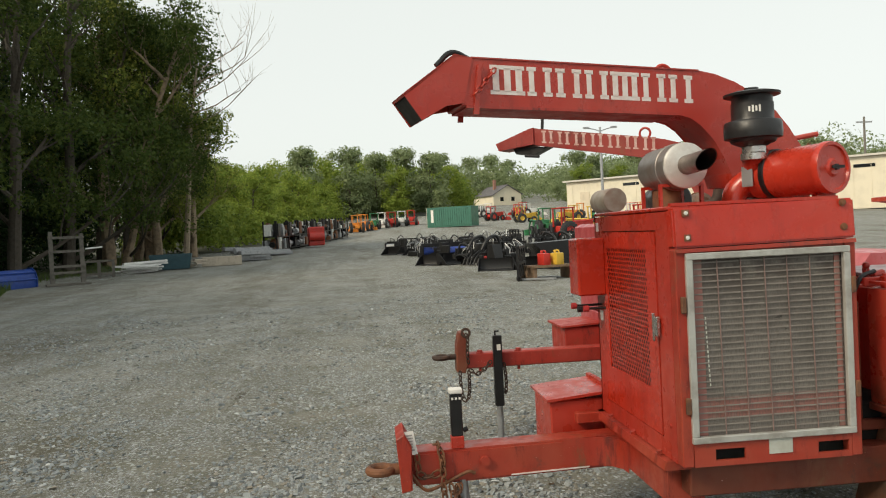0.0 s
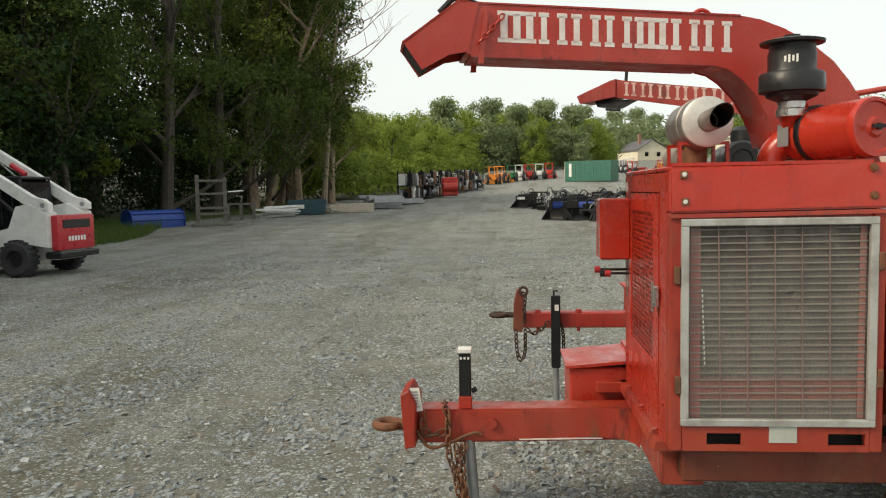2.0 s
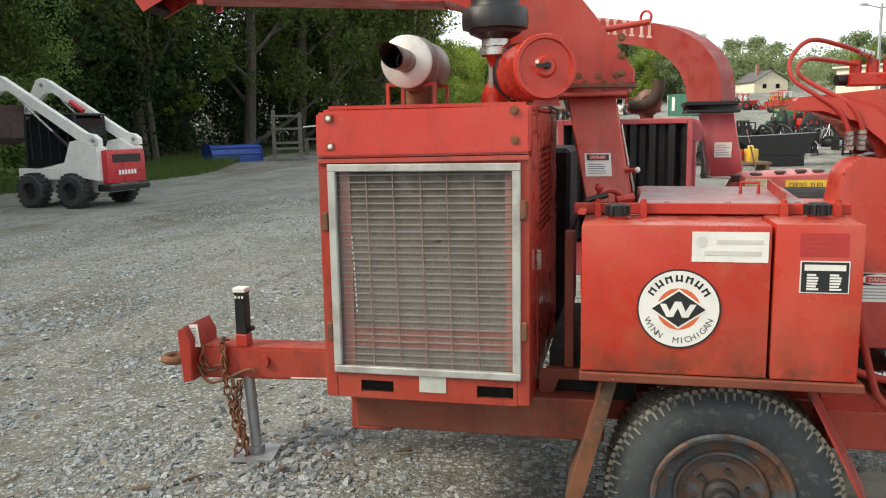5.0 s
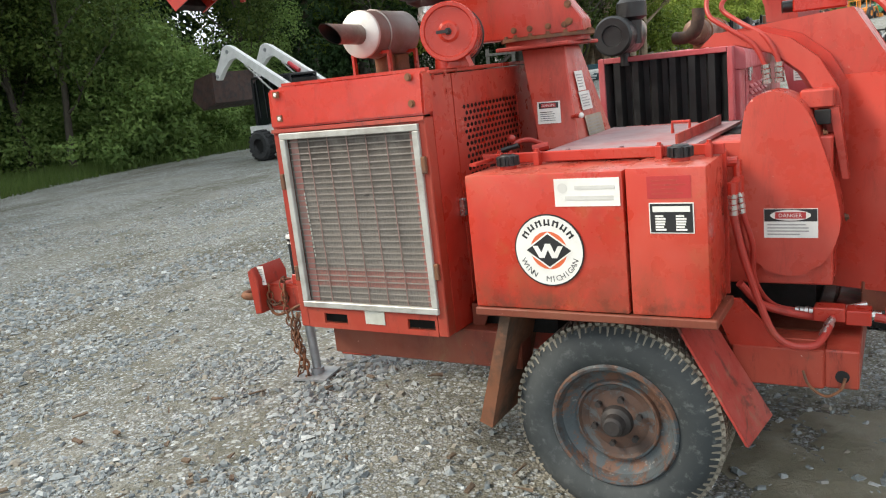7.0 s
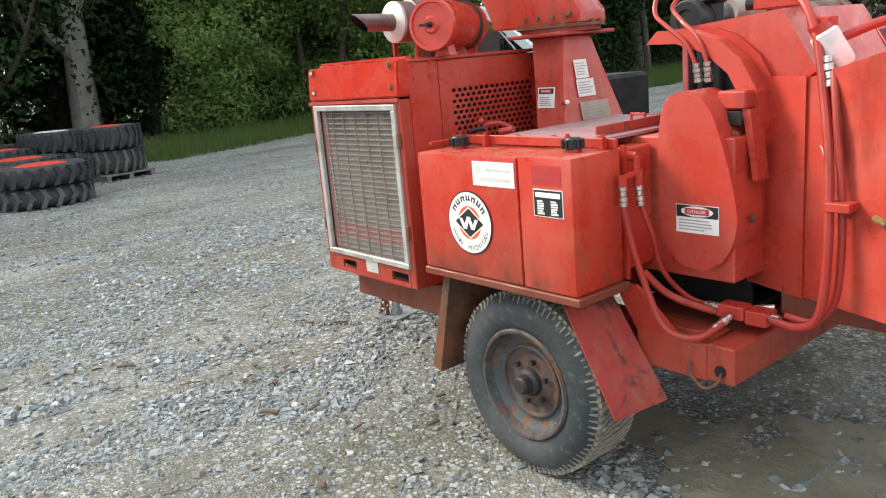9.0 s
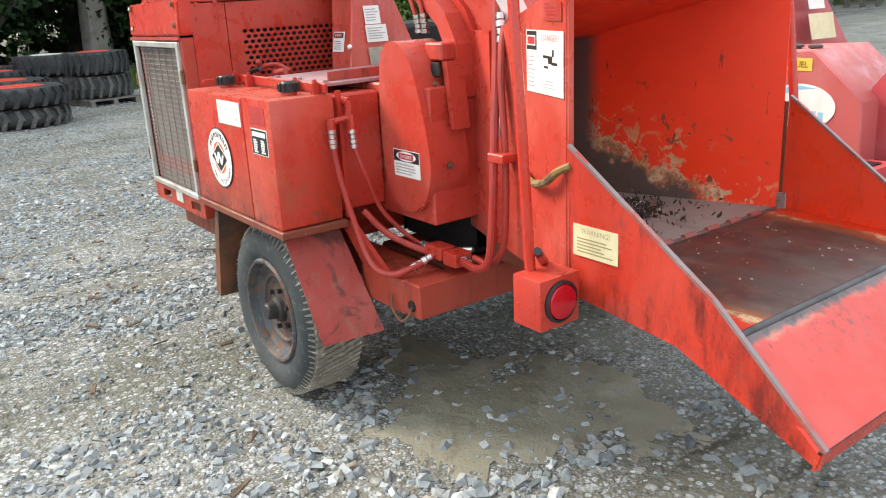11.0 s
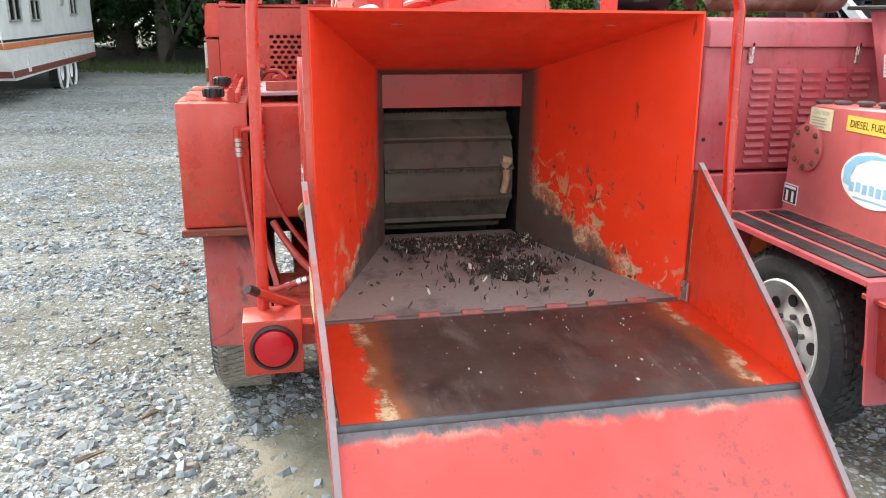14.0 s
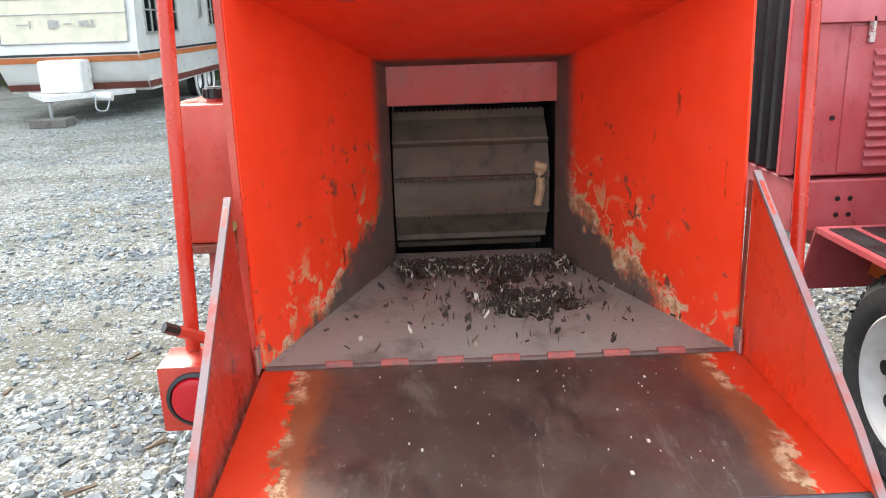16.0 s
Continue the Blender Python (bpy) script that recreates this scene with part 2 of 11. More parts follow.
# ---- materials ----
class Mat:
    """A procedural surface: a base colour, then layers laid over it by masks, with roughness and bump from noise."""

    def __init__(self, name, base, rough=0.5, metal=0.0, spec=0.5):
        self.m = bpy.data.materials.new(name)
        self.m.use_nodes = True
        self.n, self.l = self.m.node_tree.nodes, self.m.node_tree.links
        self.bsdf = self.n["Principled BSDF"]
        self.bsdf.inputs["Roughness"].default_value = rough
        self.bsdf.inputs["Metallic"].default_value = metal
        self.bsdf.inputs["Specular IOR Level"].default_value = spec
        rgb = self.n.new("ShaderNodeRGB")
        rgb.outputs[0].default_value = (*base, 1)
        self.col = rgb.outputs[0]
        self.co = self.n.new("ShaderNodeTexCoord").outputs["Object"]
        self.rough = None

    def noise(self, scale, detail=5, rough=0.6, stretch=None, distort=0.0):
        t = self.n.new("ShaderNodeTexNoise")
        t.inputs["Scale"].default_value, t.inputs["Detail"].default_value, t.inputs["Roughness"].default_value, t.inputs["Distortion"].default_value = scale, detail, rough, distort
        src = self.co
        if stretch:
            k = self.n.new("ShaderNodeMapping")
            k.inputs["Scale"].default_value = stretch
            self.l.new(src, k.inputs[0])
            src = k.outputs[0]
        self.l.new(src, t.inputs["Vector"])
        return t.outputs["Fac"]

    def voronoi(self, scale, feature="F1", out="Distance", stretch=None):
        t = self.n.new("ShaderNodeTexVoronoi")
        t.feature = feature
        t.inputs["Scale"].default_value = scale
        src = self.co
        if stretch:
            k = self.n.new("ShaderNodeMapping")
            k.inputs["Scale"].default_value = stretch
            self.l.new(src, k.inputs[0])
            src = k.outputs[0]
        self.l.new(src, t.inputs["Vector"])
        return t.outputs[out]

    def ramp(self, src, lo, hi, a=0.0, b=1.0, smooth=True):
        r = self.n.new("ShaderNodeMapRange")
        r.interpolation_type = "SMOOTHSTEP" if smooth else "LINEAR"
        for k, v in zip(("From Min", "From Max", "To Min", "To Max"), (lo, hi, a, b)):
            r.inputs[k].default_value = v
        self.l.new(src, r.inputs["Value"])
        return r.outputs[0]

    def axis(self, k):
        s = self.n.new("ShaderNodeSeparateXYZ")
        self.l.new(self.co, s.inputs[0])
        return s.outputs["XYZ".index(k)]

    def math(self, op, a, b, clamp=True):
        t = self.n.new("ShaderNodeMath")
        t.operation = op
        t.use_clamp = clamp
        for k, v in enumerate((a, b)):
            if isinstance(v, (int, float)):
                t.inputs[k].default_value = v
            else:
                self.l.new(v, t.inputs[k])
        return t.outputs[0]

    def random(self):
        return self.n.new("ShaderNodeObjectInfo").outputs["Random"]

    def island(self):
        return self.n.new("ShaderNodeNewGeometry").outputs["Random Per Island"]

    def over(self, colour, mask, amount=1.0):
        x = self.n.new("ShaderNodeMix")
        x.data_type = "RGBA"
        if amount != 1.0:
            mask = self.math("MULTIPLY", mask, amount)
        self.l.new(mask, x.inputs[0])
        self.l.new(self.col, x.inputs[6])
        if isinstance(colour, tuple):
            x.inputs[7].default_value = (*colour, 1)
        else:
            self.l.new(colour, x.inputs[7])
        self.col = x.outputs[2]
        return self

    def glossy(self, src, lo, hi):
        self.l.new(self.ramp(src, 0.3, 0.7, lo, hi), self.bsdf.inputs["Roughness"])
        return self

    def bump(self, src, strength=0.2, dist=0.01):
        b = self.n.new("ShaderNodeBump")
        b.inputs["Strength"].default_value, b.inputs["Distance"].default_value = strength, dist
        self.l.new(src, b.inputs["Height"])
        old = self.bsdf.inputs["Normal"].links
        if old:
            self.l.new(old[0].from_socket, b.inputs["Normal"])
        self.l.new(b.outputs[0], self.bsdf.inputs["Normal"])
        return self

    def done(self):
        self.l.new(self.col, self.bsdf.inputs["Base Color"])
        return self.m


def paint(name, base, faded, grime=(0.10, 0.05, 0.035), fade=0.6, dirt=0.25, chips=0.15, rough=0.38, smear=0.0):
    m = Mat(name, base, rough, spec=0.5)
    m.over(faded, m.ramp(m.noise(1.7, 6), 0.42, 0.66), fade)
    m.over(tuple(c * 0.72 for c in base), m.ramp(m.noise(5.5, 6, stretch=(1, 1, 0.35)), 0.52, 0.72), 0.55)
    m.over(grime, m.ramp(m.noise(9, 8, 0.7), 0.56, 0.74), dirt)
    m.over((0.22, 0.10, 0.06), m.ramp(m.noise(42, 4, 0.7), 0.66, 0.72), chips)
    m.over((0.045, 0.026, 0.022), m.ramp(m.noise(2.3, 9, 0.8, stretch=(1, 1, 0.5)), 0.60, 0.72), min(1.0, dirt * 1.6))
    m.over((0.11, 0.012, 0.008), m.ramp(m.noise(6.5, 8, 0.8, stretch=(1, 1, 0.22)), 0.52, 0.68), min(1.0, dirt * 1.7))
    m.over((0.17, 0.075, 0.035), m.ramp(m.noise(3.1, 8, 0.75, stretch=(1, 1, 0.4), distort=0.6), 0.56, 0.70), min(1.0, dirt * 1.3))
    m.over((0.60, 0.40, 0.34), m.ramp(m.noise(75, 3, 0.7), 0.70, 0.74), chips * 1.5)
    if smear:
        m.over((0.055, 0.022, 0.016), m.ramp(m.noise(4.2, 7, 0.65, distort=1.2), 0.50, 0.60), smear)
        m.over((0.24, 0.12, 0.075), m.ramp(m.noise(6.5, 7, 0.7, distort=0.8), 0.54, 0.64), smear * 0.6)
    m.glossy(m.noise(11, 6), max(0.12, rough - 0.18), rough + 0.14)
    m.bump(m.noise(160, 2), 0.06, 0.002).bump(m.noise(3.5, 3), 0.10, 0.01)
    return m.done()


RED, RED_FADED = (0.40, 0.027, 0.014), (0.45, 0.066, 0.043)
red_paint = paint("red_paint", RED, RED_FADED)
red_bright = paint("red_paint_hood", (0.46, 0.026, 0.011), (0.48, 0.058, 0.036), fade=0.45, dirt=0.2, rough=0.26)
pink_paint = paint("faded_red_paint", (0.40, 0.060, 0.068), (0.47, 0.135, 0.15), fade=0.8, dirt=0.22, rough=0.45)
dark_red = paint("dull_red_paint", (0.36, 0.030, 0.02), (0.42, 0.07, 0.05), dirt=0.6, chips=0.5, rough=0.55)
dirty_red = paint("grimy_red_paint", (0.33, 0.028, 0.013), (0.37, 0.075, 0.042), grime=(0.09, 0.045, 0.03), dirt=0.7, chips=0.5, rough=0.5)
rust_red = paint("rusty_red_paint", (0.165, 0.032, 0.015), (0.19, 0.075, 0.038), grime=(0.07, 0.04, 0.025), dirt=0.8, chips=0.7, rough=0.65)


def tank_paint():
    m = Mat("tank_paint", (0.45, 0.034, 0.017), 0.34)
    m.over((0.50, 0.085, 0.055), m.ramp(m.noise(2.2, 6), 0.42, 0.66), 0.6)
    m.over((0.36, 0.022, 0.012), m.ramp(m.noise(6, 6, stretch=(1, 1, 0.3)), 0.5, 0.7), 0.6)
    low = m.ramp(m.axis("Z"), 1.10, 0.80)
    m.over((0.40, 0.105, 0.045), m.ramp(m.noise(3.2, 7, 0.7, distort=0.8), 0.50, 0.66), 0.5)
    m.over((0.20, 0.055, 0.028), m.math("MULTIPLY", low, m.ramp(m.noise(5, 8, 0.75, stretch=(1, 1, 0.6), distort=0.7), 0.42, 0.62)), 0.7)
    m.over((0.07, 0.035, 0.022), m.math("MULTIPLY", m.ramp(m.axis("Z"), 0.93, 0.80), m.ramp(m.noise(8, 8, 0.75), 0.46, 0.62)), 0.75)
    m.over((0.09, 0.05, 0.035), m.ramp(m.noise(16, 6, 0.7), 0.60, 0.75), 0.35)
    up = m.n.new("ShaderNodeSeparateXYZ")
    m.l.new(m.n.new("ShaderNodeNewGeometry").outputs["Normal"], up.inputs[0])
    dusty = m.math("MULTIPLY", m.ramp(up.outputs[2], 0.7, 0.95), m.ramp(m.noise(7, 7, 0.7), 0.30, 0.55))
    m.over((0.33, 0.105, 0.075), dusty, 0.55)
    m.glossy(m.noise(10, 6), 0.16, 0.5)
    m.bump(m.noise(4, 3), 0.12, 0.012).bump(m.noise(140, 2), 0.05, 0.002)
    return m.done()


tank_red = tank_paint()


def hopper_paint():
    m = Mat("hopper_inside_paint", (0.84, 0.044, 0.007), 0.45)
    m.over((0.72, 0.036, 0.008), m.ramp(m.noise(2.5, 5), 0.45, 0.7), 0.5)
    z, x = m.axis("Z"), m.axis("X")
    torn = m.noise(34, 8, 0.75)
    line = m.math("ADD", z, m.math("MULTIPLY", x, 0.40, False), False)
    rag = m.math("ADD", line, m.math("MULTIPLY", m.noise(7, 6, 0.65), -0.34, False), False)
    rag = m.math("ADD", rag, m.math("MULTIPLY", torn, -0.16, False), False)
    rag = m.math("ADD", rag, 0.12, False)
    lucky = m.ramp(m.noise(8, 3, 0.6), 0.43, 0.53)
    m.over((0.52, 0.34, 0.16), m.math("MULTIPLY", m.math("MULTIPLY", m.ramp(m.noise(15, 6, 0.65, distort=1.0), 0.535, 0.585), lucky), m.ramp(rag, 2.50, 2.30)), 0.9)
    m.over((0.10, 0.055, 0.03), m.math("MULTIPLY", m.math("MULTIPLY", m.ramp(m.noise(21, 4, 0.6, distort=0.5), 0.605, 0.64), lucky), m.ramp(rag, 2.80, 2.40)), 0.85)
    patch = m.ramp(m.noise(5.5, 3), 0.44, 0.54)
    m.over((0.60, 0.48, 0.31), m.math("MULTIPLY", patch, m.math("MULTIPLY", m.ramp(rag, 2.285, 2.265), m.ramp(m.noise(40, 6, 0.75), 0.40, 0.50))), 0.95)
    m.over((0.34, 0.12, 0.035), m.math("MULTIPLY", m.ramp(rag, 2.27, 2.24), m.ramp(m.noise(22, 6, 0.7), 0.42, 0.55)), 0.8)
    m.over((0.085, 0.070, 0.060), m.math("ADD", m.ramp(rag, 2.245, 2.19), m.ramp(x, 3.43, 3.35)), 0.96)
    m.over((0.16, 0.03, 0.012), m.ramp(m.noise(30, 3, 0.6, stretch=(1, 1, 0.25)), 0.70, 0.73), 0.8)
    m.glossy(m.noise(8, 6), 0.38, 0.65)
    m.bump(m.noise(3.2, 4), 0.25, 0.02).bump(torn, 0.1, 0.004)
    return m.done()


hopper_red = hopper_paint()


def pan_steel():
    m = Mat("worn_pan_steel", (0.072, 0.045, 0.036), 0.36, 0.35)
    m.over((0.125, 0.080, 0.060), m.ramp(m.noise(4, 8, 0.75), 0.45, 0.68), 0.7)
    m.over((0.025, 0.018, 0.018), m.ramp(m.noise(3, 7, 0.7, stretch=(0.6, 1.4, 1)), 0.52, 0.68), 0.8)
    m.over((0.20, 0.16, 0.15), m.ramp(m.noise(38, 6, 0.8, stretch=(0.5, 1, 1)), 0.58, 0.68), 0.6)
    m.over((0.17, 0.14, 0.12), m.ramp(m.noise(9, 9, 0.8, stretch=(0.25, 1.2, 1), distort=0.5), 0.54, 0.66), 0.55)
    y = m.axis("Y")
    side = m.math("ADD", m.ramp(y, 3.99, 3.78, smooth=False), m.ramp(y, 4.71, 4.89, smooth=False))
    side = m.math("ADD", side, m.math("MULTIPLY", m.math("SUBTRACT", m.noise(6, 8, 0.7, stretch=(0.5, 1, 1)), 0.5, False), 0.7, False), False)
    flaky = m.ramp(m.noise(30, 7, 0.75), 0.42, 0.56)
    m.over((0.26, 0.085, 0.03), m.ramp(side, 0.10, 0.38), 0.85)
    m.over((0.58, 0.42, 0.25), m.math("MULTIPLY", m.math("MULTIPLY", m.ramp(side, 0.38, 0.46), flaky), m.ramp(m.noise(6, 4), 0.40, 0.54)), 0.95)
    m.over((0.62, 0.045, 0.010), m.ramp(m.math("ADD", side, m.math("MULTIPLY", flaky, -0.10, False), False), 0.50, 0.56), 1.0)
    m.over((0.25, 0.09, 0.045), m.ramp(m.noise(5.5, 7, 0.7), 0.63, 0.73), 0.8)
    m.glossy(m.noise(9, 6), 0.28, 0.55)
    m.bump(m.noise(30, 5), 0.15, 0.004)
    return m.done()


pan_dark = pan_steel()


def lip_paint():
    m = Mat("lip_paint", (0.55, 0.050, 0.036), 0.42)
    m.over((0.58, 0.085, 0.07), m.ramp(m.noise(1.6, 5), 0.4, 0.65), 0.7)
    x = m.axis("X")
    tooth = m.math("ADD", x, m.math("MULTIPLY", m.noise(19, 8, 0.8, stretch=(0.22, 1, 1)), -0.055, False), False)
    m.over((0.62, 0.38, 0.26), m.math("MULTIPLY", m.ramp(tooth, 4.684, 4.668), m.ramp(m.noise(4.5, 5), 0.48, 0.62)), 0.5)
    m.over((0.10, 0.092, 0.095), m.ramp(tooth, 4.674, 4.658), 0.95)
    m.over((0.035, 0.032, 0.034), m.math("MULTIPLY", m.ramp(tooth, 4.668, 4.650), m.ramp(m.noise(11, 7, 0.75), 0.46, 0.60)), 0.8)
    m.over((0.045, 0.035, 0.035), m.ramp(m.noise(5, 9, 0.8, stretch=(0.5, 2.2, 1), distort=2.0), 0.655, 0.68), 0.8)
    m.over((0.13, 0.05, 0.045), m.math("MULTIPLY", m.ramp(m.noise(2.2, 6), 0.50, 0.62), m.ramp(m.noise(34, 6, 0.8), 0.52, 0.62)), 0.6)
    m.over((0.07, 0.04, 0.04), m.ramp(m.voronoi(9, stretch=(0.7, 2.2, 1)), 0.09, 0.03), 0.75)
    m.over((0.06, 0.04, 0.04), m.ramp(m.noise(14, 5, 0.7, stretch=(0.25, 1.6, 1)), 0.665, 0.70), 0.7)
    m.over((0.2, 0.06, 0.05), m.ramp(m.noise(24, 5, 0.7), 0.68, 0.73), 0.6)
    m.glossy(m.noise(9, 6), 0.3, 0.55)
    m.bump(m.noise(5, 3), 0.1, 0.01)
    return m.done()


lip_red = lip_paint()
mf = Mat("hopper_floor_steel", (0.275, 0.248, 0.220), 0.6, 0.15)
mf.over((0.09, 0.076, 0.066), mf.ramp(mf.noise(5, 8, 0.7), 0.50, 0.68), 0.7).over((0.34, 0.31, 0.28), mf.ramp(mf.noise(17, 7, 0.75), 0.54, 0.68), 0.5).over((0.14, 0.115, 0.10), mf.ramp(mf.noise(48, 5, 0.8), 0.56, 0.66), 0.5)
mf.bump(mf.noise(40, 5), 0.2, 0.004)
floor_steel = mf.done()
mr = Mat("feed_roller_steel", (0.094, 0.073, 0.055), 0.7, 0.0, 0.3)
mr.over((0.140, 0.110, 0.082), mr.ramp(mr.noise(6, 7, stretch=(1, 0.3, 1)), 0.48, 0.68), 0.7).over((0.03, 0.025, 0.022), mr.ramp(mr.noise(12, 5), 0.5, 0.7), 0.6)
mr.bump(mr.noise(50, 4), 0.2, 0.003)
roller_steel = mr.done()


def plain(name, base, rough=0.5, metal=0.0, var=0.25, scale=8.0, bump=0.08, other=None, spec=0.5):
    m = Mat(name, base, rough, metal, spec)
    m.over(other or tuple(c * 0.55 for c in base), m.ramp(m.noise(scale, 6), 0.42, 0.68), var * 2)
    m.over(tuple(min(1, c * 1.25 + 0.01) for c in base), m.ramp(m.noise(scale * 4.3, 5), 0.55, 0.72), var)
    m.glossy(m.noise(scale * 1.7), max(0.05, rough - 0.12), min(1, rough + 0.15))
    m.bump(m.noise(scale * 9, 4), bump, 0.004)
    return m.done()


alloy = plain("aluminium_frame", (0.50, 0.50, 0.47), 0.42, 0.4, 0.25, 9, other=(0.22, 0.18, 0.15))
chrome = plain("plated_steel", (0.55, 0.54, 0.52), 0.28, 0.9, 0.2, 20)
black_plastic = plain("black_plastic", (0.012, 0.012, 0.013), 0.42, 0, 0.2, 10)
black_steel = plain("black_steel", (0.014, 0.014, 0.015), 0.42, 0.2, 0.3, 8)
# near black standing for shade in gaps, holes and openings
shade_black = plain("painted_shade_black", (0.008, 0.008, 0.008), 0.8, 0, 0.2, 6)
rust = plain("rusty_steel", (0.20, 0.085, 0.04), 0.8, 0.1, 0.4, 14, 0.3, other=(0.07, 0.04, 0.03))
grey_steel = plain("galvanised_steel", (0.36, 0.37, 0.38), 0.5, 0.6, 0.25, 7)
white_steel = plain("heat_faded_silver", (0.62, 0.61, 0.58), 0.5, 0.35, 0.25, 9, other=(0.36, 0.30, 0.26))
white_label = plain("white_label", (0.74, 0.73, 0.69), 0.5, 0, 0.12, 14, 0.02)
cream_label = plain("cream_label", (0.62, 0.56, 0.34), 0.55, 0, 0.15, 14, 0.02)
yellow_label = plain("yellow_label", (0.70, 0.47, 0.06), 0.5, 0, 0.12, 14, 0.02)
tan_plate = plain("tan_metal_plate", (0.36, 0.31, 0.24), 0.5, 0.3, 0.2, 18, 0.05)
ink_black = plain("black_print", (0.015, 0.015, 0.016), 0.5, 0, 0.1, 20, 0.01)
ink_grey = plain("grey_print", (0.33, 0.32, 0.31), 0.6, 0, 0.1, 20, 0.01)
ink_faint = plain("faded_print", (0.56, 0.55, 0.52), 0.6, 0, 0.1, 20, 0.01)
ink_red = plain("red_print", (0.42, 0.03, 0.03), 0.5, 0, 0.1, 20, 0.01)
ink_orange = plain("orange_print", (0.62, 0.12, 0.04), 0.5, 0, 0.1, 20, 0.01)
ink_blue = plain("pale_blue_print", (0.25, 0.50, 0.66), 0.5, 0, 0.2, 9, 0.01)
white_paint = plain("chalky_white_paint", (0.74, 0.68, 0.65), 0.6, 0, 0.22, 16, other=(0.55, 0.30, 0.26))
lens_red = plain("red_lens", (0.42, 0.004, 0.012), 0.12, 0, 0.1, 30, 0.1)
strap_yellow = plain("dirty_yellow_strap", (0.23, 0.14, 0.042), 0.8, 0, 0.5, 25, 0.3, other=(0.045, 0.030, 0.018))
screen_dust_shade = Mat("dusty_shaded_radiator_core", (0.200, 0.180, 0.158), 0.65)
sd_z = screen_dust_shade.axis("Z")
screen_dust_shade.over((0.105, 0.092, 0.080), screen_dust_shade.ramp(screen_dust_shade.noise(4.5, 5), 0.42, 0.68), 0.6)
# dark upper part: shade of the interior behind, painted over the dust
screen_dust_shade.over((0.055, 0.040, 0.032), screen_dust_shade.math("MULTIPLY", screen_dust_shade.ramp(sd_z, 1.22, 1.44), screen_dust_shade.ramp(screen_dust_shade.noise(6, 6, 0.7), 0.30, 0.55)), 0.8)
screen_dust_shade.over((0.31, 0.105, 0.085), screen_dust_shade.math("MULTIPLY", screen_dust_shade.ramp(sd_z, 0.930, 0.905), screen_dust_shade.ramp(sd_z, 0.832, 0.850)), 0.75)
screen_dust_shade.over((0.21, 0.185, 0.165), screen_dust_shade.ramp(screen_dust_shade.noise(22, 6), 0.5, 0.7), 0.4)
screen_dust_shade.over((0.03, 0.025, 0.02), screen_dust_shade.ramp(screen_dust_shade.noise(13, 4, 0.6, stretch=(0.6, 1, 1.6)), 0.69, 0.72), 0.8)
screen_dust_shade.over((0.10, 0.088, 0.076), screen_dust_shade.ramp(screen_dust_shade.noise(260, 1, stretch=(1, 1, 0.2)), 0.45, 0.6), 0.4)
core_dust_shade = screen_dust_shade.done()
wire_dust = plain("dusty_wire", (0.255, 0.165, 0.145), 0.5, 0.0, 0.3, 12)
slat_dust = plain("dusty_slats", (0.232, 0.206, 0.184), 0.7, 0.0, 0.3, 7, other=(0.17, 0.140, 0.124))
bar_dust = plain("dusty_pink_bars", (0.30, 0.125, 0.105), 0.6, 0.0, 0.35, 6, other=(0.20, 0.14, 0.12))
pale_plate = plain("pale_worn_plate", (0.50, 0.51, 0.46), 0.55, 0.1, 0.2, 20, other=(0.36, 0.34, 0.28))


def rubber(name, base, dust):
    m = Mat(name, base, 0.75)
    m.over(dust, m.ramp(m.noise(3.5, 6), 0.36, 0.68), 0.6)
    m.over(tuple(c * 1.5 for c in dust), m.ramp(m.noise(26, 6, 0.7), 0.52, 0.7), 0.55)
    m.bump(m.noise(60, 4), 0.15, 0.004)
    return m.done()


fender_paint = paint("smeared_fender_paint", (0.30, 0.022, 0.014), (0.36, 0.06, 0.045), grime=(0.05, 0.02, 0.016), dirt=0.85, chips=0.4, rough=0.5, smear=0.6)
tyre_rubber = rubber("dusty_tyre", (0.022, 0.028, 0.031), (0.080, 0.086, 0.085))
tread_rubber = rubber("pale_worn_tread", (0.17, 0.155, 0.125), (0.40, 0.365, 0.29))
dusty_lug = rubber("dusty_lugs", (0.030, 0.031, 0.032), (0.14, 0.135, 0.125))
black_tyre = rubber("black_tyre", (0.018, 0.019, 0.021), (0.05, 0.05, 0.05))
sun_faded = paint("sun_faded_red_paint", (0.43, 0.044, 0.027), (0.50, 0.100, 0.070), fade=0.8, dirt=0.24, chips=0.3, rough=0.38)
hose_red = paint("red_painted_hose", (0.33, 0.024, 0.015), (0.38, 0.05, 0.038), dirt=0.4, rough=0.5)


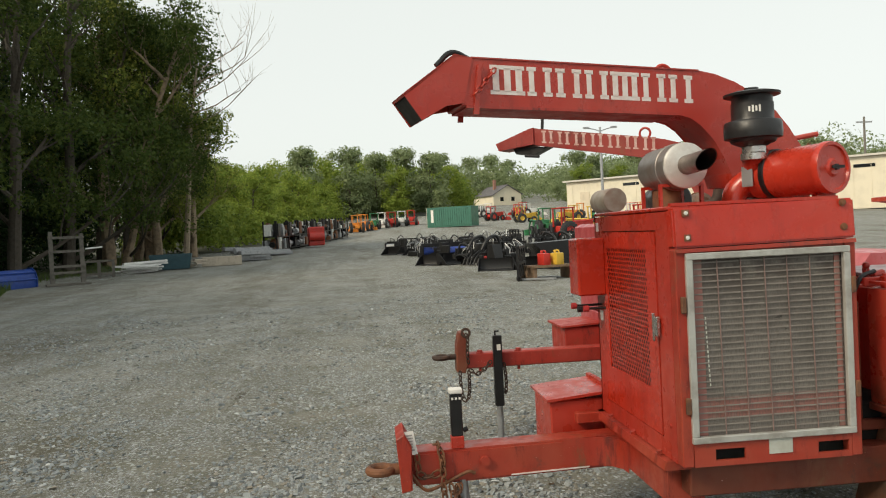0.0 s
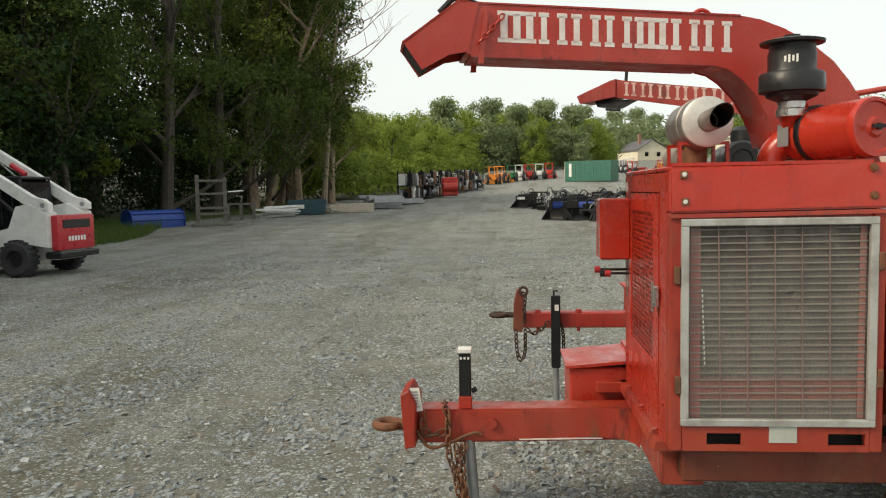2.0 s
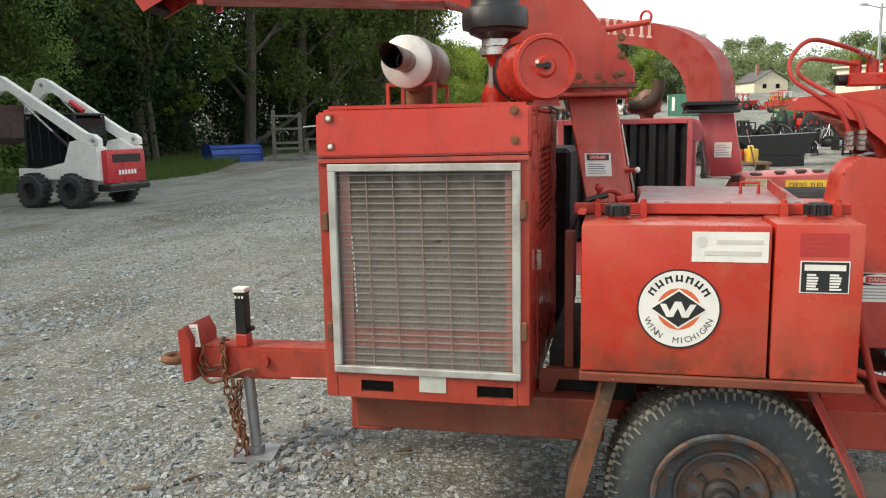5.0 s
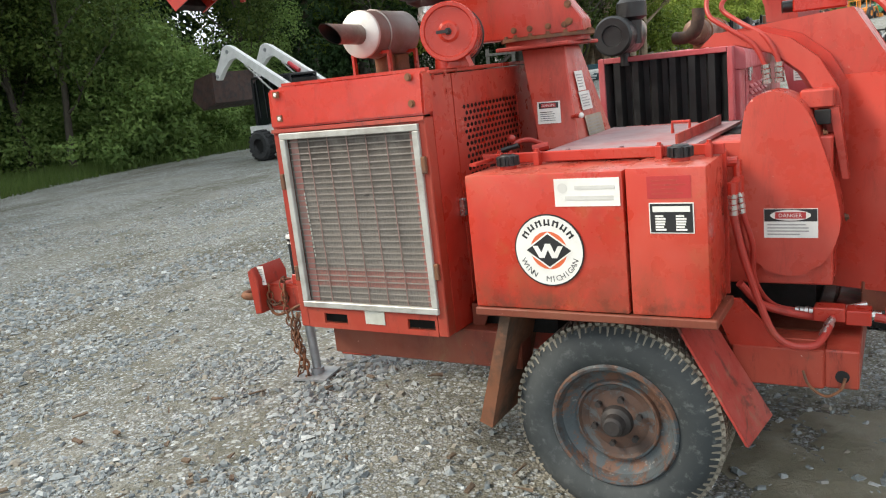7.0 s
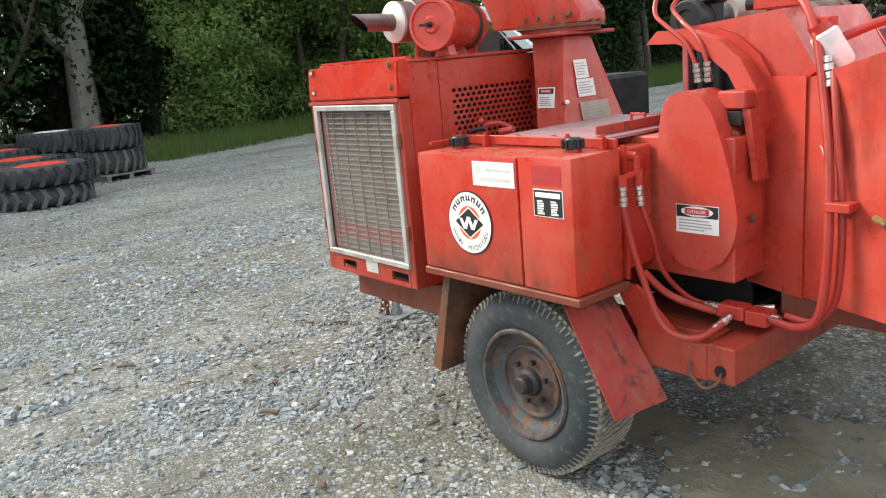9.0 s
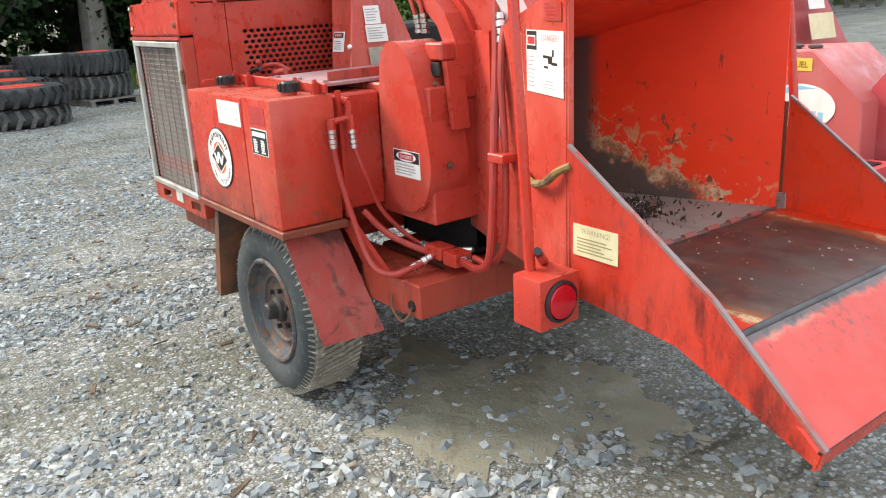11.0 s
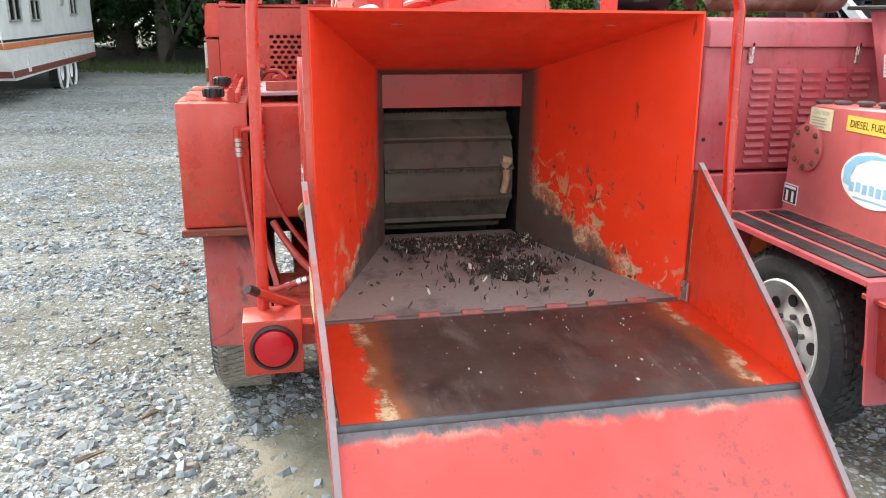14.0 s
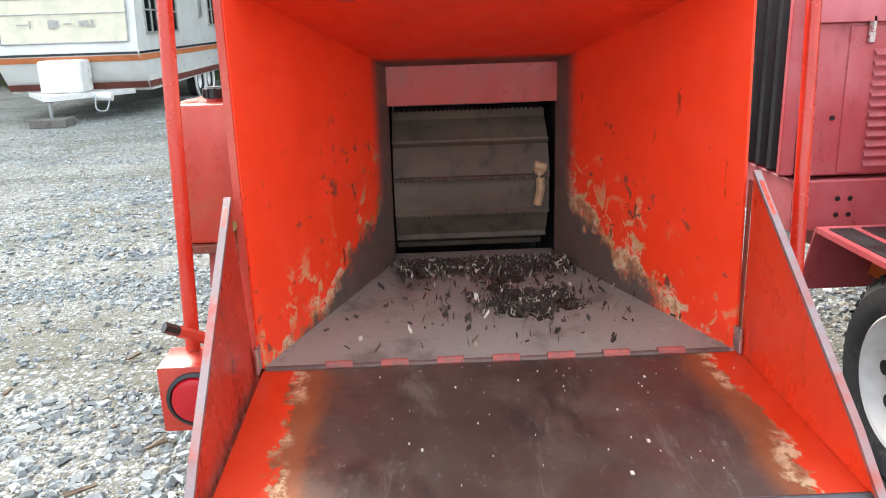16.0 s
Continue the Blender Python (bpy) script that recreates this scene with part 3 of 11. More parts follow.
def gravel_ground():
    m = Mat("gravel_and_mud", (0.150, 0.147, 0.118), 0.9, spec=0.25)
    m.over((0.222, 0.214, 0.180), m.ramp(m.noise(0.6, 6), 0.45, 0.62), 0.8)
    m.over((0.100, 0.096, 0.066), m.ramp(m.noise(0.33, 7, 0.7, stretch=(1.2, 0.35, 1)), 0.50, 0.62), 0.8)
    track = m.noise(0.55, 6, 0.65, stretch=(1.5, 0.10, 1))
    for sc, size, lo, hi, amount in ((75, 0.52, 0.13, 0.47, 0.95), (36, 0.48, 0.13, 0.56, 0.9)):
        cell = m.voronoi(sc)
        sep = m.n.new("ShaderNodeSeparateColor")
        m.l.new(m.voronoi(sc, out="Color"), sep.inputs[0])
        grey = m.ramp(sep.outputs[0], 0, 1, lo, hi, False)
        stone = m.n.new("ShaderNodeCombineColor")
        for k, f in enumerate((0.92, 0.985, 1.01) if sc < 50 else (0.94, 0.975, 0.98)):
            m.l.new(m.math("MULTIPLY", grey, f), stone.inputs[k])
        some = m.ramp(m.math("ADD", m.noise(0.7, 7, 0.7), m.math("MULTIPLY", sep.outputs[1], 0.30, False), False), 0.50, 0.66) if sc < 50 else m.ramp(m.noise(1.1, 6, 0.7), 0.42, 0.56)
        m.over(stone.outputs[0], m.math("MULTIPLY", some, m.ramp(cell, size, size - 0.14)), amount)
        m.bump(cell, 0.5, 0.014)
    m.over((0.100, 0.095, 0.072), m.math("MULTIPLY", m.ramp(track, 0.50, 0.60), m.ramp(m.noise(9, 8, 0.85), 0.40, 0.60)), 0.6)
    m.over((0.31, 0.315, 0.30), m.math("MULTIPLY", m.ramp(track, 0.46, 0.36), m.ramp(m.noise(9, 6, 0.75), 0.46, 0.62)), 0.5)
    m.over((0.110, 0.095, 0.068), m.math("MULTIPLY", m.ramp(m.noise(0.33, 7, 0.7, stretch=(1.2, 0.35, 1)), 0.52, 0.64), m.ramp(m.noise(12, 8, 0.85), 0.40, 0.56)), 0.75)
    m.over((0.060, 0.048, 0.034), m.ramp(m.noise(1.6, 6, 0.7, stretch=(1.0, 0.35, 1)), 0.64, 0.72), 0.8)
    m.over((0.050, 0.040, 0.024), m.math("MULTIPLY", m.ramp(m.noise(3.4, 7, 0.75, stretch=(1.0, 0.28, 1)), 0.58, 0.66), m.ramp(m.noise(0.45, 4), 0.40, 0.55)), 0.85)
    m.over((0.33, 0.33, 0.30), m.math("MULTIPLY", m.ramp(m.noise(5.2, 8, 0.85, stretch=(1.0, 0.22, 1)), 0.58, 0.66), m.ramp(m.noise(21, 5, 0.8), 0.46, 0.56)), 0.6)
    m.over((0.050, 0.046, 0.036), m.ramp(m.noise(19, 9, 0.9), 0.53, 0.62), 0.7)
    m.over((0.42, 0.435, 0.41), m.ramp(m.noise(27, 9, 0.95), 0.565, 0.61), 0.7)
    sep = m.n.new("ShaderNodeSeparateColor")
    m.l.new(m.voronoi(17, out="Color"), sep.inputs[0])
    lump = m.math("MULTIPLY", m.ramp(m.voronoi(17), 0.40, 0.28), m.ramp(sep.outputs[1], 0.55, 0.62))
    m.over((0.40, 0.42, 0.40), m.math("MULTIPLY", lump, m.ramp(m.noise(0.8, 6, 0.7), 0.40, 0.56)), 0.75)
    m.over((0.06, 0.058, 0.048), m.math("MULTIPLY", m.ramp(m.voronoi(17), 0.40, 0.28), m.ramp(sep.outputs[1], 0.22, 0.16)), 0.6)
    m.bump(m.noise(4, 6), 0.5, 0.04)
    return m.done()


ground_mat = gravel_ground()
ms = Mat("crushed_stone", (0.240, 0.266, 0.272), 0.8, spec=0.3)
ms.over((0.36, 0.385, 0.388), ms.ramp(ms.island(), 0.45, 1.0, smooth=False), 1.0)
ms.over((0.50, 0.52, 0.515), ms.ramp(ms.island(), 0.94, 0.95), 0.9)
ms.over((0.10, 0.115, 0.125), ms.ramp(ms.island(), 0.28, 0.0, smooth=False), 0.95)
ms.over((0.27, 0.23, 0.17), ms.ramp(ms.math("FRACT", ms.math("MULTIPLY", ms.island(), 17.0, False), 0), 0.84, 0.90), 0.7)
ms.over((0.21, 0.195, 0.16), ms.ramp(ms.noise(60, 4), 0.50, 0.68), 0.6)
ms.bump(ms.noise(110, 4), 0.25, 0.004)
stone_mat = ms.done()
mw = Mat("wet_mud", (0.222, 0.208, 0.150), 0.6, spec=0.5)
mw.over((0.30, 0.285, 0.22), mw.ramp(mw.noise(2.6, 7, 0.65), 0.44, 0.62), 0.8).over((0.115, 0.10, 0.066), mw.ramp(mw.noise(4.5, 8, 0.7), 0.54, 0.68), 0.7)
mw.over((0.30, 0.295, 0.25), mw.ramp(mw.noise(31, 8, 0.85), 0.60, 0.68), 0.55).over((0.06, 0.052, 0.036), mw.ramp(mw.noise(55, 6, 0.8), 0.60, 0.68), 0.6)
mw.glossy(mw.noise(3, 5), 0.35, 0.8)
mw.bump(mw.noise(9, 8, 0.7), 0.6, 0.03).bump(mw.noise(90, 4), 0.3, 0.004)
mud_mat = mw.done()


def leaf_mat(name, a, b, c, glow=0.45):
    m = Mat(name, a, 0.6, spec=0.14)
    m.over(b, m.ramp(m.island(), 0.2, 0.9, smooth=False), 0.9)
    m.over(c, m.ramp(m.noise(0.45, 4), 0.5, 0.72), 0.6)
    m.bsdf.inputs["Transmission Weight"].default_value = 0.0
    tr = m.n.new("ShaderNodeBsdfTranslucent")
    mix = m.n.new("ShaderNodeMixShader")
    mix.inputs[0].default_value = glow
    m.done()
    m.l.new(m.col, tr.inputs[0])
    m.l.new(m.bsdf.outputs[0], mix.inputs[1])
    m.l.new(tr.outputs[0], mix.inputs[2])
    m.l.new(mix.outputs[0], m.n["Material Output"].inputs[0])
    return m.m


# shade of the wood's edge is put into this dark leaf colour
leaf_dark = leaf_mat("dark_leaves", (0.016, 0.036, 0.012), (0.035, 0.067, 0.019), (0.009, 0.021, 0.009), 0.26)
# sunlight on crowns is put into these two leaf colours
leaf_light_tint = leaf_mat("light_tinted_leaves", (0.050, 0.082, 0.020), (0.105, 0.140, 0.031), (0.022, 0.040, 0.011), 0.45)
leaf_top = leaf_mat("high_sun_tinted_leaves", (0.13, 0.18, 0.038), (0.29, 0.31, 0.065), (0.045, 0.078, 0.02), 0.5)
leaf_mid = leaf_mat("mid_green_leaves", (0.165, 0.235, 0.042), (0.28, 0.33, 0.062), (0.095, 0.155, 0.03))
# backlit foliage: the sunlight is put into the leaf colour
leaf_sun_tint = leaf_mat("sun_tinted_leaves", (0.20, 0.27, 0.045), (0.30, 0.35, 0.07), (0.12, 0.19, 0.035))
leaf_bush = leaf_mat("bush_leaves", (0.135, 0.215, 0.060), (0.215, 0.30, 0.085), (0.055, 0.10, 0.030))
# distance haze is put into this paler leaf colour
leaf_far = leaf_mat("haze_tinted_leaves", (0.20, 0.255, 0.125), (0.28, 0.325, 0.17), (0.165, 0.215, 0.115))
bark = plain("grey_bark", (0.072, 0.060, 0.047), 0.9, 0, 0.4, 6, 0.6, other=(0.045, 0.038, 0.030))
bark_pale = plain("pale_grey_bark", (0.30, 0.28, 0.245), 0.9, 0, 0.35, 3, 0.6, other=(0.17, 0.155, 0.135))
# warm sun on the trunks is put into this bark colour
bark_sun_tint = plain("sun_tinted_bark", (0.26, 0.195, 0.13), 0.9, 0, 0.35, 4, 0.6, other=(0.10, 0.075, 0.055))
grass_mat = leaf_mat("grass_blades", (0.085, 0.135, 0.034), (0.13, 0.18, 0.05), (0.06, 0.10, 0.027))
soil = plain("leafy_soil", (0.055, 0.050, 0.030), 0.95, 0, 0.4, 2.5, 0.5, other=(0.035, 0.055, 0.02))

# ---- ground ----
def ground_sheet():
    xs = sorted(set([round(v, 3) for v in np.concatenate([np.linspace(-600, -40, 15), np.linspace(-40, -6, 18), np.linspace(-6, 10, 65), np.linspace(10, 60, 20), np.linspace(60, 700, 14)])]))
    ys = sorted(set([round(v, 3) for v in np.concatenate([np.linspace(-500, -20, 12), np.linspace(-20, -3, 12), np.linspace(-3, 12, 61), np.linspace(12, 60, 25), np.linspace(60, 900, 30)])]))
    verts, faces = [], []
    for y in ys:
        for x in xs:
            near = max(0.0, 1 - max(abs(x - 2), abs(y - 4)) / 30)
            z = ground_z(x, y) + (0.012 * noise.noise((x * 0.9, y * 0.9, 0)) + 0.010 * noise.noise((x * 0.35, y * 0.35, 3))) * near - 0.012
            verts.append((x, y, z))
    w = len(xs)
    for j in range(len(ys) - 1):
        for i in range(w - 1):
            a = j * w + i
            faces.append((a, a + 1, a + 1 + w, a + w))
    me = bpy.data.meshes.new("ground")
    me.from_pydata(verts, [], faces)
    me.materials.append(ground_mat)
    me.shade_smooth()
    return tagged(new("ground", me), "grey gravel yard with muddy worn tracks", "ground", "", "structure")


ground_sheet()


MUD = [(1.70, 3.62, 0.42, 0.22), (3.42, 3.86, 0.52, 0.40), (3.62, 4.36, 0.55, 0.34), (2.95, 4.05, 0.45, 0.24), (1.45, 4.15, 0.62, 0.36), (2.05, 4.35, 0.45, 0.40), (3.05, 2.72, 0.34, 0.24), (1.75, 2.45, 0.50, 0.26), (2.45, 2.25, 0.34, 0.18), (2.2, 1.7, 0.45, 0.2), (3.6, 2.4, 0.4, 0.2), (1.56, 2.75, 0.34, 0.16), (1.40, 2.15, 0.30, 0.18), (2.15, 2.40, 0.40, 0.14), (-0.1, 2.6, 0.6, 0.25), (3.30, 3.02, 0.24, 0.12), (0.1, 1.55, 0.5, 0.22), (-1.6, 2.0, 0.8, 0.3), (-2.2, 4.4, 0.4, 0.9), (-3.4, 6.5, 0.5, 1.4)]


def mud_patch(cx, cy, a, b, seed):
    """A smear of mud whose ragged rim dips below the stones."""
    bm = bmesh.new()
    seg = 84
    mid = bm.verts.new((cx, cy, 0.0))
    rings = []
    for r in (0.12, 0.25, 0.38, 0.5, 0.6, 0.7, 0.8, 0.9, 1.0, 1.12):
        ring = []
        for k in range(seg):
            t = 2 * math.pi * k / seg
            c, s = math.cos(t), math.sin(t)
            w = 1 + 0.45 * r * noise.noise((c * 1.7, s * 1.7, seed)) + 0.22 * r * noise.noise((c * 5, s * 5, seed + 4))
            ring.append(bm.verts.new((cx + a * r * c * w, cy + b * r * s * w, 0.0)))
        rings.append(ring)
    for k in range(seg):
        bm.faces.new((mid, rings[0][k], rings[0][(k + 1) % seg]))
        for p, q in zip(rings, rings[1:]):
            bm.faces.new((p[k], q[k], q[(k + 1) % seg], p[(k + 1) % seg]))
    for v in bm.verts:
        x, y = v.co.x, v.co.y
        edge = max(0.0, ((x - cx) / a) ** 2 + ((y - cy) / b) ** 2 - 0.15)
        rag = 0.011 * noise.noise((x * 6, y * 6, seed)) + 0.006 * noise.noise((x * 17, y * 17, seed))
        v.co.z = ground_z(x, y) + 0.012 * noise.noise((x * 0.9, y * 0.9, 0)) + 0.010 * noise.noise((x * 0.35, y * 0.35, 3)) - 0.005 - 0.013 * edge + rag
    for f in bm.faces:
        f.smooth = True
    me = bpy.data.meshes.new("mud")
    bm.to_mesh(me)
    bm.free()
    me.materials.append(mud_mat)
    tagged(new("mud", me), "wet brown mud patch in the gravel", "mud", "", "structure")


for k, q in enumerate(MUD[1:4]):
    mud_patch(*q, 3.0 * k)


def stones(name, seed, count, region, size, label, rough=True):
    """Loose crushed stones as one mesh: little rough solids, thinner where the mud shows."""
    rs = np.random.RandomState(seed)
    bv = np.array([(a, b, c) for c in (-0.72, 0.72) for a, b in ((-0.85, -0.7), (0.85, -0.8), (0.75, 0.8), (-0.8, 0.75))])
    bf = np.array([(0, 2, 1), (0, 3, 2), (4, 5, 6), (4, 6, 7), (0, 1, 5), (0, 5, 4), (1, 2, 6), (1, 6, 5), (2, 3, 7), (2, 7, 6), (3, 0, 4), (3, 4, 7)])
    bv[4:, :2] *= 0.62
    if not rough:
        bv = np.array([(1, 0, 0), (-1, 0, 0), (0, 1, 0), (0, -1, 0), (0, 0, 1), (0, 0, -1.0)])
        bf = np.array([(0, 2, 4), (2, 1, 4), (1, 3, 4), (3, 0, 4), (2, 0, 5), (1, 2, 5), (3, 1, 5), (0, 3, 5)])
    x0, x1, y0, y1 = region
    px, py = rs.uniform(x0, x1, count * 2), rs.uniform(y0, y1, count * 2)
    dens = np.array([0.42 + 2.0 * noise.noise((a * 1.0, b * 0.6, 1.5)) + 1.9 * noise.noise((a * 2.6, b * 1.3, 5.0)) + 0.9 * noise.noise((a * 6.0, b * 4.0, 2.0)) for a, b in zip(px, py)])
    if rough or size[1] < 0.015:
        rim = np.minimum(np.minimum(px - x0, x1 - px), np.minimum(py - y0, y1 - py))
        dens *= np.clip(rim / 1.3, 0.0, 1.0)
    for cx, cy, a, b in MUD:
        d = ((px - cx) / a) ** 2 + ((py - cy) / b) ** 2
        dens *= np.clip((d - 0.30) / 0.85, 0.13, 1.0)
    keep = np.where(rs.uniform(0, 1, count * 2) < np.clip(dens * 1.5, 0.09, 1.0))[0][:count]
    px, py = px[keep], py[keep]
    n = len(px)
    big = np.array([0.55 + 0.9 * max(0.0, noise.noise((a * 0.8, b * 0.8, 8.5)) + 0.35) for a, b in zip(px, py)]).clip(0.6, 1.15)
    s = size[0] + (size[1] - size[0]) * rs.power(0.50, n) * big
    sc = np.stack([s * rs.uniform(0.75, 1.55, n), s * rs.uniform(0.6, 1.15, n), s * rs.uniform(0.35, 0.72, n)], 1)
    ang = rs.uniform(0, 6.283, n)
    tilt = rs.uniform(-0.9, 0.9, n)
    jit = 1 + rs.uniform(-0.42, 0.30, (n, len(bv), 3))
    v = bv[None] * jit * sc[:, None, :]
    ct, st = np.cos(tilt)[:, None], np.sin(tilt)[:, None]
    v = np.stack([v[..., 0], v[..., 1] * ct - v[..., 2] * st, v[..., 1] * st + v[..., 2] * ct], -1)
    ca, sa = np.cos(ang)[:, None], np.sin(ang)[:, None]
    v = np.stack([v[..., 0] * ca - v[..., 1] * sa, v[..., 0] * sa + v[..., 1] * ca, v[..., 2]], -1)
    gz = np.array([0.012 * noise.noise((a * 0.9, b * 0.9, 0)) + 0.010 * noise.noise((a * 0.35, b * 0.35, 3)) - 0.012 + ground_z(a, b) for a, b in zip(px, py)])
    v[..., 0] += px[:, None]
    v[..., 1] += py[:, None]
    v[..., 2] += (gz + sc[:, 2] * 0.35)[:, None]
    f = (bf[None] + (np.arange(n) * len(bv))[:, None, None]).reshape(-1, 3)
    me = bpy.data.meshes.new(name)
    me.vertices.add(n * len(bv))
    me.vertices.foreach_set("co", v.reshape(-1))
    me.loops.add(f.size)
    me.loops.foreach_set("vertex_index", f.reshape(-1).astype(np.int32))
    me.polygons.add(len(f))
    me.polygons.foreach_set("loop_start", np.arange(0, f.size, 3, dtype=np.int32))
    me.update(calc_edges=True)
    me.shade_flat()
    me.materials.append(stone_mat)
    return tagged(new(name, me), label, "gravel", "", "stuff")


stones("gravel", 11, 25000, (-1.6, 7.4, -0.9, 4.9), (0.009, 0.034), "loose grey crushed stones lying round the chipper")
stones("fine_gravel", 19, 36000, (-1.6, 6.4, -0.6, 4.9), (0.004, 0.013), "fine grey grit between the larger stones", False)
stones("gravel", 18, 6000, (1.0, 6.2, 3.4, 6.2), (0.005, 0.024), "loose grey crushed stones below the chipper")
stones("gravel", 12, 27000, (-4.4, 2.2, 0.2, 9.6), (0.005, 0.030), "loose grey crushed stones by the drawbar")
stones("gravel", 13, 7000, (-6.0, 3.2, -3.0, 2.0), (0.006, 0.022), "loose grey crushed stones on the yard")
stones("gravel", 14, 6500, (0.6, 7.2, 4.6, 9.6), (0.007, 0.026), "loose grey crushed stones between the chippers")
stones("gravel", 15, 22000, (-13.0, -3.5, -2.0, 9.0), (0.007, 0.027), "scattered grey stones on the open yard", False)
stones("gravel", 16, 22000, (-7.0, 6.5, 8.5, 20.0), (0.008, 0.030), "scattered grey stones along the yard's track", False)


def sticks():
    r = random.Random(41)
    bm = bmesh.new()
    for k in range(64):
        x, y = (r.gauss(0.9, 0.9), r.gauss(3.5, 0.9)) if k < 44 else (r.uniform(-2, 4), r.uniform(1.2, 3.6))
        a, l, w = r.uniform(0, 6.28), r.uniform(0.02, 0.11), r.uniform(0.003, 0.010)
        c, s = math.cos(a), math.sin(a)
        lo = [(x + c * i * l / 2 - s * j * w, y + s * i * l / 2 + c * j * w, 0.006 + r.uniform(0, 0.012)) for i, j in ((-1, -1), (1, -1), (1, 1), (-1, 1))]
        hexa(bm, lo, [(p[0], p[1], p[2] + w) for p in lo])
    solo("wood_debris", bm, plain("old_wood_bits", (0.13, 0.095, 0.065), 0.9, 0, 0.4, 20, 0.3, other=(0.09, 0.05, 0.03)), "brown bark and wood splinters scattered on gravel", "wood chips", "stuff")


sticks()

# ---- the near chipper ----
chipper = thing("wood_chipper", (2.6, 4.3, 0), "large red wood chipper trailer with open infeed hopper on gravel", "wood chipper")


def bmn():
    return bmesh.new()


# drawbar and hitch
bm = bmn()
hexa(bm, [(0.32, 4.26, 0.392), (1.42, 4.26, 0.42), (1.42, 4.42, 0.42), (0.32, 4.42, 0.392)], [(0.32, 4.26, 0.556), (1.42, 4.26, 0.572), (1.42, 4.42, 0.572), (0.32, 4.42, 0.556)])
bmesh.ops.bevel(bm, geom=list(bm.edges), offset=0.012, segments=2, affect="EDGES", material=-1)
cyl(bm, (0.672, 4.235, 0.497), (0.672, 4.27, 0.497), 0.024, seg=16)
tongue = part("drawbar", bm, dirty_red, chipper, "red square-tube drawbar with scratched paint")
bm = bmn()
sheet(bm, [(0.80, 4.257, 0.414), (1.19, 4.257, 0.424), (1.19, 4.257, 0.431), (0.80, 4.257, 0.420)], 0.004)
part("weld_bead", bm, white_paint, tongue, "pale chipped weld line")
bm = bmn()
prism(bm, [(0.262, 0.385), (0.312, 0.395), (0.318, 0.60), (0.283, 0.668), (0.245, 0.645)], "y", 4.19, 4.45, bev=0.006)
part("hitch_plate", bm, dirty_red, tongue, "thick red hitch plate")
bm = bmn()
torus(bm, (0.165, 4.30, 0.475), (0, 0, 1), 0.055, 0.021, 20, 10, squash=1.0)
cyl(bm, (0.21, 4.30, 0.475), (0.27, 4.30, 0.475), 0.028, seg=14)
part("pintle_eye", bm, rust, tongue, "rusty round pintle eye")
bm = bmn()
TAG = [(0.285, 4.236, 0.668), (0.329, 4.240, 0.670), (0.346, 4.232, 0.560), (0.302, 4.228, 0.556)]
sheet(bm, TAG, 0.0015)
tag = part("paper_tag", bm, white_label, tongue, "curled white paper tag on the hitch plate")
bm = bmn()
tu, tv = Vector((0.99, 0.09, 0.03)), Vector((-0.155, 0.06, 0.985))
bars(bm, (0.3155, 4.232, 0.615), (tu, tv), 0.030, 0.085, 6, 0.0012, 0, 0.5, 6)
split("print", bm, ink_grey, tag)
bm = bmn()
box(bm, 0.515, 0.577, 4.265, 4.327, 0.56, 0.62, 0.004)
box(bm, 0.518, 0.574, 4.268, 4.324, 0.62, 0.815, 0.004, mat=1)
box(bm, 0.518, 0.574, 4.268, 4.324, 0.815, 0.828, 0.002, mat=1)
box(bm, 0.513, 0.579, 4.263, 4.329, 0.828, 0.851, 0.004, mat=2)
for k in range(3):
    box(bm, 0.523 + 0.018 * k, 0.533 + 0.018 * k, 4.263, 4.267, 0.800, 0.811, mat=2)
cyl(bm, (0.577, 4.30, 0.64), (0.60, 4.30, 0.65), 0.012, seg=10, mat=1)
jack = part("jack", bm, [red_paint, black_steel, white_label], chipper, "drawbar jack with black upper tube")
bm = bmn()
cyl(bm, (0.585, 4.29, 0.03), (0.56, 4.295, 0.42), 0.027, seg=16)
part("jack_leg", bm, grey_steel, jack, "grey inner tube of the jack")
bm = bmn()
hexa(bm, [(0.49, 4.16, 0.004), (0.71, 4.19, 0.004), (0.67, 4.40, 0.004), (0.46, 4.37, 0.004)], [(0.49, 4.16, 0.016), (0.71, 4.19, 0.016), (0.67, 4.40, 0.016), (0.46, 4.37, 0.016)])
cyl(bm, (0.585, 4.29, 0.014), (0.585, 4.29, 0.05), 0.04, seg=16)
part("jack_foot", bm, grey_steel, jack, "grey steel jack foot plate")


def chain_links(bm, pts, big=0.020, small=0.0055):
    line = curve_points(pts, 12)
    acc, side = 0.0, 0
    for a, b in zip(line, line[1:]):
        acc += (b - a).length
        if acc > big * 1.75:
            acc, side = 0.0, 1 - side
            d, u, v = frame_of(b - a)
            ax = u if side else v
            other = v if side else u
            n = 10
            rings = []
            for i in range(n):
                t = 2 * math.pi * i / n
                out = d * math.cos(t) * 1.35 + other * math.sin(t) * 0.8
                c = a + out * big
                o = out.normalized()
                rings.append([bm.verts.new(c + small * (math.cos(k * math.pi / 2.5) * o + math.sin(k * math.pi / 2.5) * ax)) for k in range(5)])
            for i in range(n):
                p, q = rings[i], rings[(i + 1) % n]
                for k in range(5):
                    bm.faces.new((p[k], p[(k + 1) % 5], q[(k + 1) % 5], q[k]))


